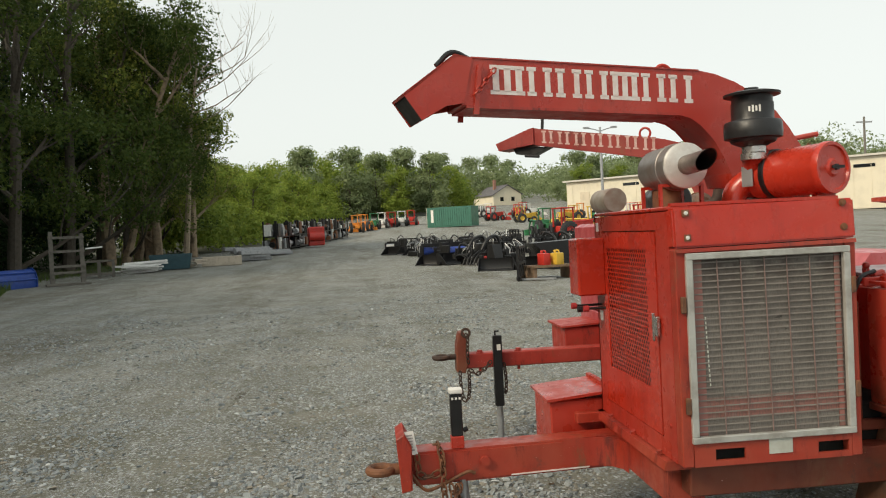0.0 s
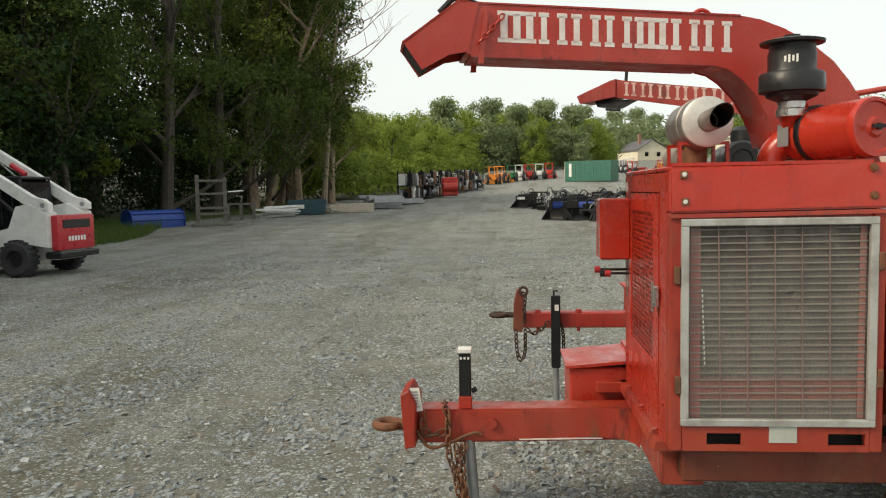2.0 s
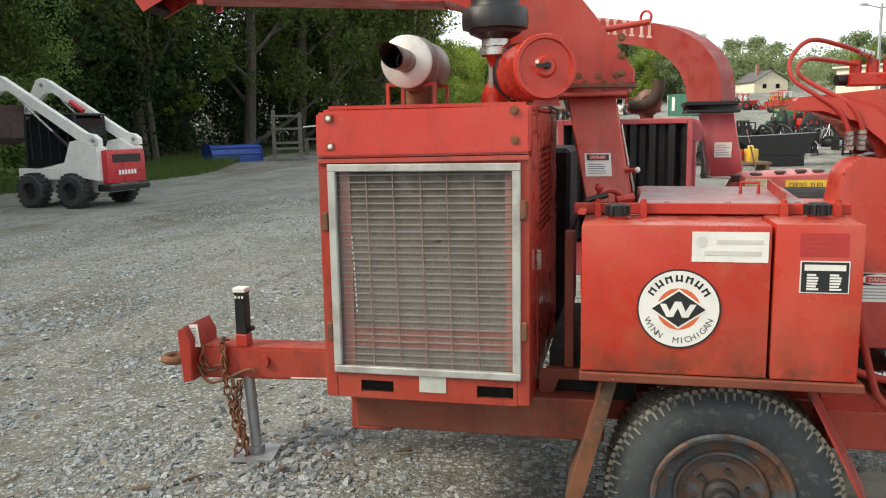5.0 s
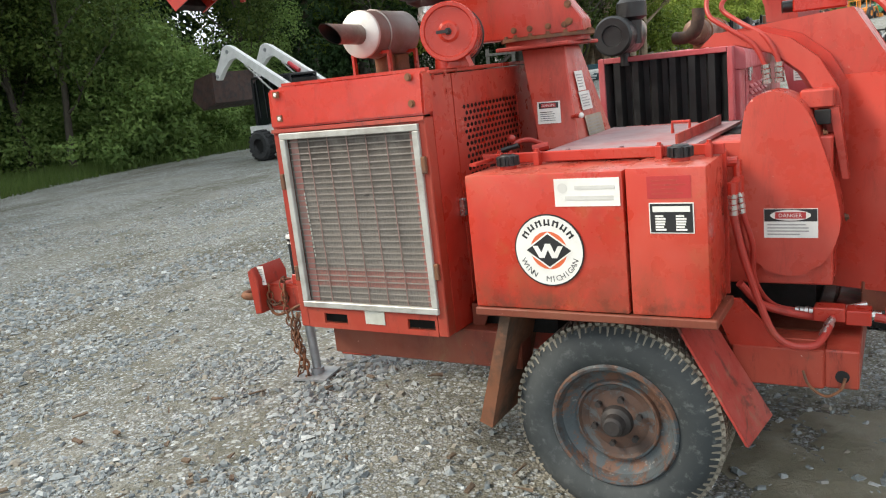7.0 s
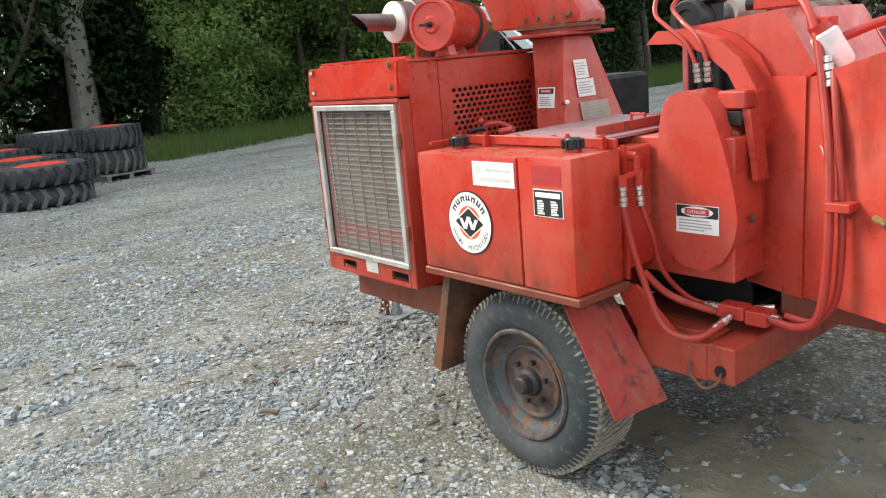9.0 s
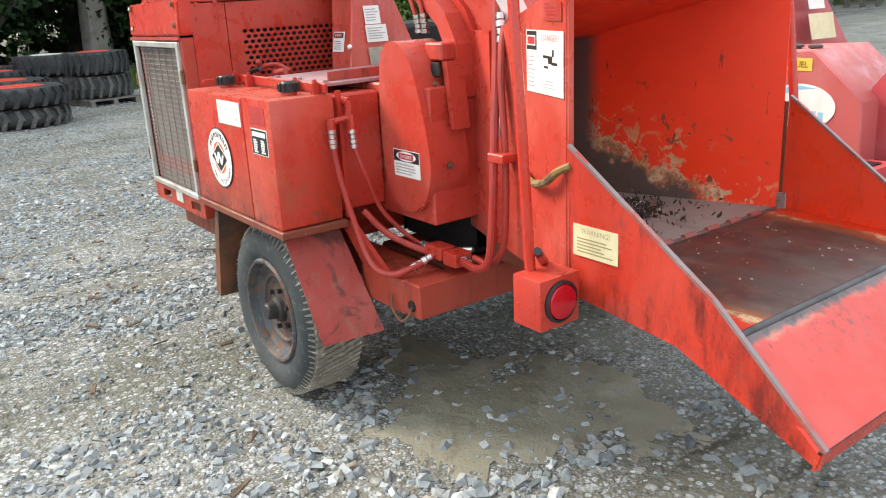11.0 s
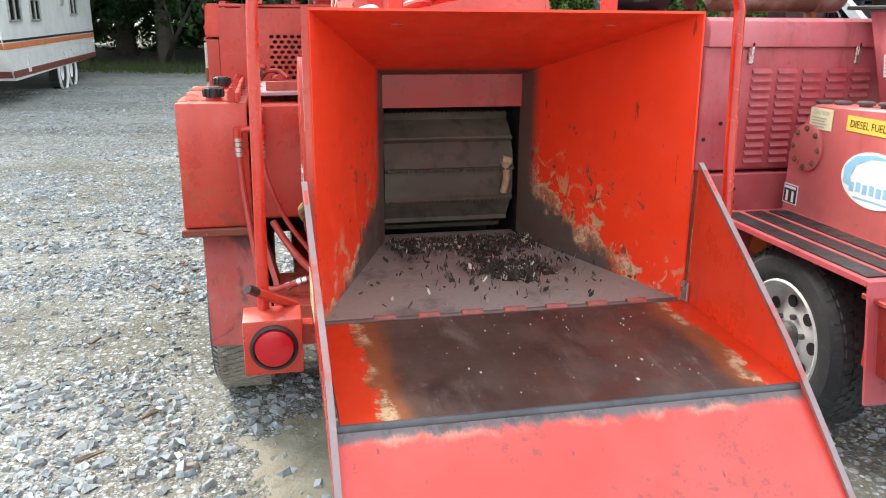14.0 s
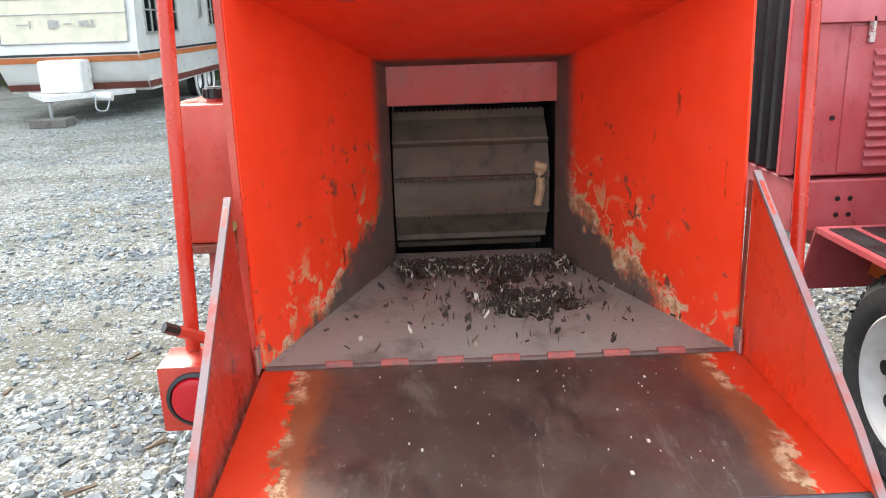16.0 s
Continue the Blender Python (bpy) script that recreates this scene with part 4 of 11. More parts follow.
for way in (
        [(0.46, 4.25, 0.57), (0.465, 4.235, 0.47), (0.47, 4.24, 0.33), (0.52, 4.235, 0.20), (0.545, 4.235, 0.06)],
        [(0.50, 4.24, 0.40), (0.52, 4.23, 0.26), (0.55, 4.235, 0.13), (0.57, 4.22, 0.02), (0.61, 4.21, 0.015)],
        [(0.53, 4.245, 0.40), (0.535, 4.225, 0.22), (0.55, 4.23, 0.10), (0.56, 4.24, 0.02)],
        [(0.55, 4.25, 0.40), (0.50, 4.225, 0.24), (0.53, 4.225, 0.09), (0.50, 4.21, 0.015)],
):
    bm = bmn()
    chain_links(bm, way)
    part("safety_chain", bm, rust, tongue, "rusty safety chain hanging from the drawbar")
bm = bmn()
chain_links(bm, [(0.34, 4.25, 0.57), (0.36, 4.245, 0.45), (0.46, 4.245, 0.47), (0.45, 4.25, 0.58), (0.44, 4.33, 0.575)])
tube(bm, [(0.31, 4.25, 0.46), (0.37, 4.235, 0.385), (0.44, 4.245, 0.39), (0.58, 4.245, 0.45), (0.62, 4.25, 0.44)], 0.009, 6)
part("chain_wrap", bm, rust, tongue, "dirty chain and wire wrapped round the drawbar")

# chassis
bm = bmn()
box(bm, 1.395, 2.30, 3.50, 3.60, 0.505, 0.655, 0.006)
part("chassis_rail", bm, rust_red, chipper, "mud-stained rusty chassis rail")
bm = bmn()
box(bm, 1.90, 3.33, 3.74, 3.84, 0.50, 0.62, 0.006)
box(bm, 3.05, 3.345, 3.65, 3.75, 0.478, 0.617, 0.006)
part("chassis_rail", bm, dirty_red, chipper, "grimy red chassis rail")
bm = bmn()
box(bm, 3.345, 3.45, 3.65, 4.95, 0.485, 0.62, 0.006)
# near-black disc stands for a shaded hole
cyl(bm, (3.40, 3.645, 0.53), (3.40, 3.655, 0.53), 0.022, seg=14, mat=1)
part("rear_crossmember", bm, [dirty_red, shade_black], chipper)
bm = bmn()
box(bm, 1.35, 3.34, 4.85, 4.95, 0.50, 0.62, 0.006)
part("chassis_rail", bm, rust_red, chipper)
bm = bmn()
box(bm, 1.336, 1.50, 3.605, 4.86, 0.450, 0.618, 0.006)
prism(bm, [(1.06, 4.2585), (1.19, 4.254), (1.255, 4.238), (1.302, 4.205), (1.328, 4.155), (1.336, 4.09), (1.345, 4.2585)], "z", 0.432, 0.570)
part("front_crossmember", bm, dirty_red, chipper, "rust-streaked red front crossmember with curved gusset")
bm = bmn()
cyl(bm, (2.687, 3.70, 0.372), (2.687, 4.95, 0.372), 0.045, seg=16)
box(bm, 2.62, 2.75, 3.75, 3.83, 0.37, 0.51, 0.005)
part("axle", bm, rust, chipper)
bm = bmn()
box(bm, 1.18, 1.36, 4.42, 4.54, 0.60, 0.655, 0.005)
hexa(bm, [(1.292, 3.50, 0.619), (1.40, 3.50, 0.619), (1.40, 4.48, 0.619), (1.292, 4.48, 0.619)], [(1.300, 3.50, 0.655), (1.40, 3.50, 0.655), (1.40, 4.48, 0.655), (1.300, 4.48, 0.655)])
for y in (3.62, 3.95, 4.28):
    bolt(bm, (1.320, y, 0.655), (-0.3, 0, 1), 0.014, 0.016)
part("engine_mount", bm, dirty_red, chipper, "bolted red mounting rails and gussets")
bm = bmn()
box(bm, 1.055, 1.40, 4.47, 4.86, 0.44, 0.715, 0.008)
toolbox = part("tool_box", bm, red_paint, chipper, "red steel tool box with sloping lid")
bm = bmn()
hexa(bm, [(1.035, 4.45, 0.712), (1.41, 4.45, 0.745), (1.41, 4.88, 0.745), (1.035, 4.88, 0.712)], [(1.035, 4.45, 0.726), (1.41, 4.45, 0.760), (1.41, 4.88, 0.760), (1.035, 4.88, 0.726)])
box(bm, 1.36, 1.385, 4.45, 4.88, 0.757, 0.775)
part("lid", bm, red_paint, toolbox)

# engine box
X0, X1, Y0, Y1, ZB, ZT = 1.325, 2.055, 3.385, 4.45, 0.66, 1.672
# near-black boxes: shade in and behind the engine bay, put into colour
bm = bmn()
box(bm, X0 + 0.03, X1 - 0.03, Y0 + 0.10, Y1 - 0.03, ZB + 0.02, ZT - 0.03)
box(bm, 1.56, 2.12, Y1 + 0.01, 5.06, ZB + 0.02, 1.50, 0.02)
part("engine_block", bm, shade_black, chipper, "near-black boxes for the shaded engine bay behind the perforated panels")
bm = bmn()
box(bm, X0, X0 + 0.045, Y0, Y0 + 0.06, ZB, 1.506, 0.004)
box(bm, X1 - 0.045, X1, Y0, Y0 + 0.06, ZB, 1.506, 0.004)
box(bm, X0 + 0.045, X1 - 0.045, Y0 + 0.004, Y0 + 0.05, 1.478, 1.506, 0.003)
SLOT = ((1.455, 1.575), (1.872, 1.998))
box(bm, X0 + 0.045, X1 - 0.045, Y0, Y0 + 0.012, 0.725, 0.77)
box(bm, X0 + 0.045, X1 - 0.045, Y0, Y0 + 0.012, ZB, 0.682)
for a, b in ((X0 + 0.045, SLOT[0][0]), (SLOT[0][1], SLOT[1][0]), (SLOT[1][1], X1 - 0.045)):
    box(bm, a, b, Y0, Y0 + 0.012, 0.682, 0.725)
box(bm, X0 + 0.03, X1 - 0.03, Y0 + 0.085, Y0 + 0.095, ZB, 0.77, mat=1)
front = split("radiator_surround", bm, [dirty_red, shade_black], chipper, "red sheet-metal surround with two slots at the bottom")
bm = bmn()
hexa(bm, [(X0 - 0.003, Y0 - 0.006, 1.507), (X1 + 0.003, Y0 - 0.006, 1.516), (X1 + 0.003, Y0 + 0.07, 1.516), (X0 - 0.003, Y0 + 0.07, 1.507)], [(X0 - 0.003, Y0 + 0.004, ZT - 0.01), (X1 + 0.003, Y0 + 0.004, ZT), (X1 + 0.003, Y0 + 0.07, ZT), (X0 - 0.003, Y0 + 0.07, ZT - 0.01)])
bmesh.ops.bevel(bm, geom=list(bm.edges), offset=0.008, segments=2, affect="EDGES", material=-1)
for x, z in ((2.005, 1.655), (2.008, 1.560)):
    bolt(bm, (x, Y0 - 0.004, z), (0, -1, 0), 0.010, 0.008, mat=1)
for x, z in ((1.372, 1.642), (1.376, 1.547)):
    box(bm, x - 0.013, x + 0.013, Y0 - 0.008, Y0 + 0.002, z - 0.013, z + 0.013, mat=1)
    bolt(bm, (x, Y0 - 0.008, z), (0, -1, 0), 0.0055, 0.005, mat=2)
hood = part("hood_front", bm, [red_bright, rust, white_label], chipper, "glossy orange-red front panel with four bolts")
bm = bmn()
hexa(bm, [(X0 + 0.002, Y0 - 0.012, 1.490), (X1 - 0.002, Y0 - 0.012, 1.498), (X1 - 0.002, Y0 - 0.001, 1.498), (X0 + 0.002, Y0 - 0.001, 1.490)], [(X0 + 0.002, Y0 - 0.010, 1.504), (X1 - 0.002, Y0 - 0.010, 1.513), (X1 - 0.002, Y0 - 0.001, 1.513), (X0 + 0.002, Y0 - 0.001, 1.504)])
part("hood_rim", bm, dirty_red, hood)
bm = bmn()
box(bm, X0, X1, Y0 + 0.07, Y1, ZT - 0.016, ZT, 0.004)
box(bm, X0 + 0.02, X1 - 0.02, Y0 + 0.07, Y0 + 0.10, ZT, ZT + 0.012)
part("hood_top", bm, red_paint, chipper)
# left side: perforated door
bm = bmn()
perforated(bm, (X0, 4.26, 0.915), (0, -1, 0), (0, 0, 1), 0.56, 0.585, 20, 30, 0.0082)
for a, b, c, d in ((4.26, 4.33, 0.74, 1.575), (3.59, 3.70, 0.74, 1.575)):
    box(bm, X0 - 0.003, X0 + 0.003, a, b, c, d)
box(bm, X0 - 0.003, X0 + 0.003, 3.70, 4.26, 0.74, 0.915)
box(bm, X0 - 0.003, X0 + 0.003, 3.70, 4.26, 1.50, 1.575)
door = part("side_door", bm, red_bright, chipper, "red perforated engine side door")
bm = bmn()
box(bm, X0 - 0.022, X0 - 0.004, 3.555, 3.60, 1.15, 1.23, 0.004)
box(bm, X0 - 0.03, X0 - 0.02, 3.57, 3.585, 1.13, 1.245, 0.003)
part("latch", bm, chrome, door, "worn plated door latch")
bm = bmn()
box(bm, X0, X0 + 0.012, Y0 + 0.06, 3.582, ZB, ZT - 0.02)
box(bm, X0, X0 + 0.012, 3.582, Y1, ZB, 0.735)
box(bm, X0, X0 + 0.012, 3.582, Y1, 1.58, ZT - 0.02)
box(bm, X0, X0 + 0.012, 4.335, Y1, 0.735, 1.58)
for y, z in ((3.50, 0.80), (4.40, 0.80)):
    bolt(bm, (X0, y, z), (-1, 0, 0), 0.008, 0.006)
split("side_panel", bm, red_paint, chipper)
bm = bmn()
sign(bm, (X0, 4.385, 1.155), "-x", 0.045, 0.05, 0.002)
sign(bm, (X0, 4.40, 1.602), "-x", 0.04, 0.045, 0.002)
split("side_label", bm, white_label, chipper, "small white stickers")
bm = bmn()
box(bm, 1.185, X0, 4.29, 4.46, 1.265, 1.55, 0.008)
ctrl = part("control_box", bm, red_bright, chipper, "flat red control box on the engine side")
bm = bmn()
for k, (y, z) in enumerate(((4.31, 1.20), (4.35, 1.195), (4.39, 1.21))):
    cyl(bm, (1.325, y, z), (1.23 - 0.02 * k, y, z), 0.006, seg=8, mat=1)
    cyl(bm, (1.235 - 0.02 * k, y, z), (1.21 - 0.02 * k, y, z), 0.016, seg=12, mat=k % 2)
split("control_knob", bm, [ink_red, black_plastic], ctrl, "red and black pull knobs")
# right side: panel with punched oval holes
bm = bmn()
perforated(bm, (X1, 3.678, 1.210), (0, 1, 0), (0, 0, 1), 0.52, 0.32, 15, 13, 0.0088, stretch=1.42)
for a, b, c, d in ((3.611, 3.678, 0.74, ZT - 0.02), (4.198, Y1, 0.74, ZT - 0.02), (3.678, 4.198, 0.74, 1.210), (3.678, 4.198, 1.53, ZT - 0.02)):
    box(bm, X1 - 0.003, X1 + 0.003, a, b, c, d)
part("side_panel", bm, red_paint, chipper, "red side panel with punched oval holes")
bm = bmn()
box(bm, X1 - 0.012, X1, Y0 + 0.06, 3.608, ZB, ZT - 0.02)
box(bm, X1 - 0.012, X1, 3.608, Y1, ZB, 0.735)
for y, z in ((3.475, 1.645), (3.475, 1.585), (3.565, 1.65), (3.565, 1.59)):
    bolt(bm, (X1, y, z), (1, 0, 0), 0.008, 0.006)
split("side_panel", bm, red_paint, chipper)
bm = bmn()
box(bm, X1 + 0.001, X1 + 0.02, 3.57, 3.60, 1.10, 1.17, 0.003)
part("latch", bm, chrome, chipper, "worn plated latch")
bm = bmn()
box(bm, X0, X1, Y1 - 0.012, Y1, ZB, ZT - 0.02)
part("back_panel", bm, red_paint, chipper)
# radiator screen
bm = bmn()
FX0, FX1, FZ0, FZ1 = 1.362, 2.026, 0.752, 1.487
for a, b, c, d in ((FX0, FX1, FZ1 - 0.026, FZ1), (FX0, FX1, FZ0, FZ0 + 0.026), (FX0, FX0 + 0.028, FZ0 + 0.026, FZ1 - 0.026), (FX1 - 0.028, FX1, FZ0 + 0.026, FZ1 - 0.026)):
    box(bm, a, b, Y0 - 0.014, Y0 + 0.008, c, d, 0.003)
screen = part("screen_frame", bm, alloy, chipper, "dull aluminium radiator screen frame")
bm = bmn()
box(bm, FX0 + 0.02, FX1 - 0.02, Y0 + 0.0175, Y0 + 0.035, FZ0 + 0.02, FZ1 - 0.02)
part("radiator_core", bm, core_dust_shade, chipper, "radiator core caked with reddish dust, interior shade painted at the top")
bm = bmn()
n = 28
for k in range(n):
    z = FZ0 + 0.04 + (FZ1 - FZ0 - 0.08) * k / (n - 1)
    hexa(bm, [(FX0 + 0.028, Y0 + 0.0105, z - 0.0022), (FX1 - 0.028, Y0 + 0.0105, z + 0.002), (FX1 - 0.028, Y0 + 0.0125, z + 0.002), (FX0 + 0.028, Y0 + 0.0125, z - 0.0022)],
         [(FX0 + 0.028, Y0 + 0.0105, z + 0.0028), (FX1 - 0.028, Y0 + 0.0105, z + 0.007), (FX1 - 0.028, Y0 + 0.0125, z + 0.007), (FX0 + 0.028, Y0 + 0.0125, z + 0.0028)])
split("screen_slat", bm, slat_dust, screen)
bm = bmn()
for d in (0.115, 0.210, 0.306, 0.397, 0.490):
    x = FX0 + 0.028 + d
    tube(bm, [(x, Y0 + 0.008, FZ0 + 0.026), (x - 0.012, Y0 + 0.008, FZ1 - 0.026)], 0.0024, 4)
split("screen_wire", bm, wire_dust, screen)
bm = bmn()
box(bm, FX0 + 0.036, FX0 + 0.072, Y0 + 0.0130, Y0 + 0.0165, FZ0 + 0.026, FZ1 - 0.026)
box(bm, FX1 - 0.054, FX1 - 0.032, Y0 + 0.0130, Y0 + 0.0165, FZ0 + 0.026, FZ1 - 0.026)
split("side_bar", bm, bar_dust, screen, "dusty red upright behind the screen")
bm = bmn()
for k in range(15):
    z = 0.97 + 0.0185 * k
    tube(bm, [(FX0 + 0.086 - 0.01 * k / 14, Y0 + 0.007, z), (FX0 + 0.086 - 0.01 * k / 14, Y0 + 0.007, z + 0.010)], 0.0026, 5, smooth=False)
bead = part("bead_chain", bm, pale_plate, screen, "thin pale bead chain")
bm = bmn()
for x, z in ((2.035, 1.334), (2.038, 0.925), (1.348, 1.29), (1.352, 0.90)):
    box(bm, x - 0.010, x + 0.010, Y0 - 0.016, Y0, z - 0.032, z + 0.032, 0.003)
split("hinge", bm, rust, screen)
bm = bmn()
sign(bm, (1.717, Y0, 0.724), "-y", 0.095, 0.062, 0.004)
cyl(bm, (1.70, Y0 - 0.006, 0.762), (1.74, Y0 - 0.006, 0.762), 0.008, seg=8, mat=1)
part("data_plate", bm, [pale_plate, rust], chipper, "small pale metal data plate")

# air cleaner and pre-cleaner
A, B = Vector((2.086, 3.575, 1.804)), Vector((1.93, 3.95, 1.795))
ax = (B - A).normalized()
bm = bmn()
lathe(bm, A, ax, [(0, -0.012), (0.03, -0.014), (0.04, -0.004), (0.09, -0.004), (0.094, -0.012), (0.107, -0.012), (0.111, 0.0), (0.111, 0.02), (0.107, 0.026), (0.107, 0.26), (0.100, 0.30), (0.100, 0.36), (0.07, 0.39), (0, 0.39)], 36)
cleaner = part("air_cleaner", bm, red_bright, chipper, "glossy red cylindrical air cleaner")
bm = bmn()
cyl(bm, A - ax * 0.02, A - ax * 0.03, 0.014, seg=6)
box(bm, A.x - 0.026, A.x + 0.026, A.y - 0.052, A.y - 0.044, A.z - 0.006, A.z + 0.006)
cyl(bm, A - ax * 0.03, A - ax * 0.05, 0.006, seg=8)
part("wing_nut", bm, black_steel, cleaner)
bm = bmn()
lathe(bm, A, ax, [(0.108, 0.255), (0.114, 0.258), (0.114, 0.278), (0.108, 0.281)], 32)
part("clamp_band", bm, black_steel, cleaner, "black clamp band")
bm = bmn()
prism(bm, [(A.x - 0.05, ZT), (A.x + 0.05, ZT), (A.x + 0.02, 1.74), (A.x - 0.02, 1.74)], "y", 3.62, 3.66)
cyl(bm, (1.995, 3.82, ZT), (1.995, 3.82, 1.72), 0.02, seg=8)
split("bracket", bm, red_paint, cleaner)
bm = bmn()
C = A + ax * 0.34
tube(bm, [C + ax * 0.02, C + ax * 0.07 + Vector((-0.03, 0, -0.02)), C + Vector((-0.10, 0.08, -0.07)), C + Vector((-0.11, 0.08, -0.13))], 0.055, 14)
tube(bm, [C + Vector((-0.05, -0.02, 0.04)), C + Vector((-0.07, -0.06, 0.09)), C + Vector((-0.07, -0.08, 0.12))], 0.052, 14)
part("intake_elbow", bm, red_bright, cleaner)
bm = bmn()
w = frame_of(ax)[1]
sign(bm, C + Vector((0.0, 0, 0.0)) + ax.cross(Vector((0, 0, 1))).normalized() * (-0.106), ((-ax), (0, 0, 1)), 0.06, 0.09, 0.003)
part("maker_label", bm, grey_steel, cleaner, "silver maker label")
PC = (1.878, 3.82)
bm = bmn()
lathe(bm, (*PC, 0), (0, 0, 1), [(0.052, 1.925), (0.095, 1.945), (0.100, 1.958), (0.122, 1.962), (0.124, 1.985), (0.122, 2.028), (0.116, 2.036), (0.094, 2.04), (0.090, 2.05), (0.090, 2.115)], 36)
pre = part("pre_cleaner", bm, black_plastic, chipper, "black turbine pre-cleaner bowl")
bm = bmn()
lathe(bm, (*PC, 0), (0, 0, 1), [(0.086, 2.115), (0.086, 2.145), (0.10, 2.15)], 36)
part("vent_ring", bm, black_steel, pre)
bm = bmn()
lathe(bm, (*PC, 0), (0, 0, 1), [(0.09, 2.146), (0.119, 2.148), (0.121, 2.158), (0.09, 2.166), (0.03, 2.172), (0.03, 2.184), (0, 2.186)], 36)
part("cap", bm, black_plastic, pre)
bm = bmn()
lathe(bm, (*PC, 0), (0, 0, 1), [(0.053, 1.865), (0.057, 1.868), (0.057, 1.895), (0.051, 1.90), (0.051, 1.93)], 28)
part("clamp", bm, chrome, pre, "plated hose clamp")
bm = bmn()
for k in range(4):
    a = radians(236 + 9 * k)
    c = Vector((PC[0] + 0.0905 * math.cos(a), PC[1] + 0.0905 * math.sin(a), 2.083))
    sign(bm, c, ((-math.sin(a), math.cos(a), 0), (0, 0, 1)), 0.008, 0.030 if k % 2 else 0.022, 0.001)
part("maker_mark", bm, white_label, pre, "white bars of a worn maker's mark")

# muffler
bm = bmn()
lathe(bm, (1.545, 3.765, 1.853), (0, 1, 0), [(0.03, -0.004), (0.088, 0.0), (0.099, 0.008), (0.100, 0.02)], 32, mat=1)
lathe(bm, (1.545, 3.765, 1.853), (0, 1, 0), [(0.100, 0.02), (0.100, 0.34), (0.09, 0.352), (0, 0.355)], 32)
lathe(bm, (1.545, 3.765, 1.853), (0, 1, 0), [(0.1005, 0.10), (0.105, 0.103), (0.105, 0.125), (0.1005, 0.128)], 32)
muffler = part("muffler", bm, [plain("muffler_steel", (0.30, 0.27, 0.255), 0.45, 0.7, 0.3, 6, other=(0.20, 0.12, 0.085)), white_steel], chipper, "heat-stained silver muffler drum")
bm = bmn()
rings = []
for k in range(24):
    t = 2 * math.pi * k / 24
    rings.append((math.cos(t), math.sin(t)))
for rr in (0.042, 0.037):
    lo = [bm.verts.new((1.545 + rr * c, 3.77, 1.853 + rr * s)) for c, s in rings]
    hi = [bm.verts.new((1.545 + rr * c, 3.565 - 0.045 * s, 1.858 + rr * s)) for c, s in rings]
    for k in range(24):
        bm.faces.new((lo[k], lo[(k + 1) % 24], hi[(k + 1) % 24], hi[k])).material_index = 0 if rr == 0.042 else 1
part("tail_pipe", bm, [plain("tailpipe_steel", (0.27, 0.23, 0.21), 0.4, 0.8, 0.3, 10, other=(0.12, 0.07, 0.05)), shade_black], muffler, "slant-cut tail pipe")
bm = bmn()
for y in (3.83, 4.05):
    prism(bm, [(1.445, ZT), (1.458, ZT), (1.458, 1.765), (1.632, 1.765), (1.632, ZT), (1.645, ZT), (1.645, 1.778), (1.445, 1.778)], "y", y, y + 0.02)
cyl(bm, (1.54, 3.95, ZT), (1.54, 3.95, 1.77), 0.045, seg=18, mat=1)
box(bm, 1.50, 1.59, 3.98, 4.08, ZT, 1.76, 0.004, mat=1)
part("muffler_stand", bm, [red_paint, rust], muffler)

# discharge chimney, turntable and spout
bm = bmn()
hexa(bm, [(2.211, 4.05, 1.29), (2.392, 4.05, 1.29), (2.405, 4.47, 1.29), (2.20, 4.47, 1.29)], [(2.123, 4.14, 1.715), (2.317, 4.14, 1.715), (2.318, 4.33, 1.715), (2.115, 4.33, 1.715)])
bmesh.ops.bevel(bm, geom=list(bm.edges), offset=0.006, segments=1, affect="EDGES", material=-1)
chimney = part("discharge_chimney", bm, sun_faded, chipper, "tapered red discharge chimney with labels")
bm = bmn()
u, v = Vector((1, 0, 0)), Vector((-0.07, 0.21, 0.97)).normalized()
C = Vector((2.254, 4.084, 1.443))
sign(bm, C, (u, v), 0.104, 0.094, 0.002, 0, 0.004)
sign(bm, C + v * 0.030, (u, v), 0.088, 0.024, 0.001, 1, 0.007)
sign(bm, C + v * 0.030, (u, v), 0.066, 0.017, 0.001, 2, 0.0085)
words(bm, "DANGER", C + v * 0.030, (u, v), 0.010, 0.010, 0)
bars(bm, C - v * 0.016, (u, v), 0.08, 0.045, 5, 0.007, 1, 0.25, 3)
part("danger_label", bm, [white_label, ink_black, ink_red], chimney, "white danger label with small print")
u2, v2 = Vector((0.03, 0.99, 0)).normalized(), Vector((-0.18, 0.0, 1)).normalized()
for yy, xx, zz, w, h, m in ((4.215, 2.346, 1.560, 0.085, 0.085, 0), (4.225, 2.362, 1.475, 0.115, 0.080, 0), (4.260, 2.385, 1.365, 0.19, 0.095, 1)):
    bm = bmn()
    sign(bm, (xx, yy, zz), (u2, v2), w, h, 0.002, 0, 0.006)
    bars(bm, (xx, yy, zz), (u2, v2), w * 0.84, h * 0.74, 5, 0.009, 1, 0.35, int(zz * 100))
    part("instruction_plate", bm, [tan_plate if m else white_label, ink_grey], chimney, "tan metal instruction plate" if m else "white instruction plate")
bm = bmn()
tube(bm, [(2.36, 4.07, 1.420), (2.404, 4.05, 1.425)], 0.009, 8, smooth=False)
ball(bm, (2.408, 4.048, 1.425), 0.012, mat=1)
part("lever", bm, [red_paint, white_label], chimney, "short red lever with a white knob")
bm = bmn()
box(bm, 2.035, 2.365, 4.065, 4.455, 1.715, 1.732, 0.004)
cyl(bm, (2.2, 4.26, 1.732), (2.2, 4.26, 1.752), 0.185, seg=36)
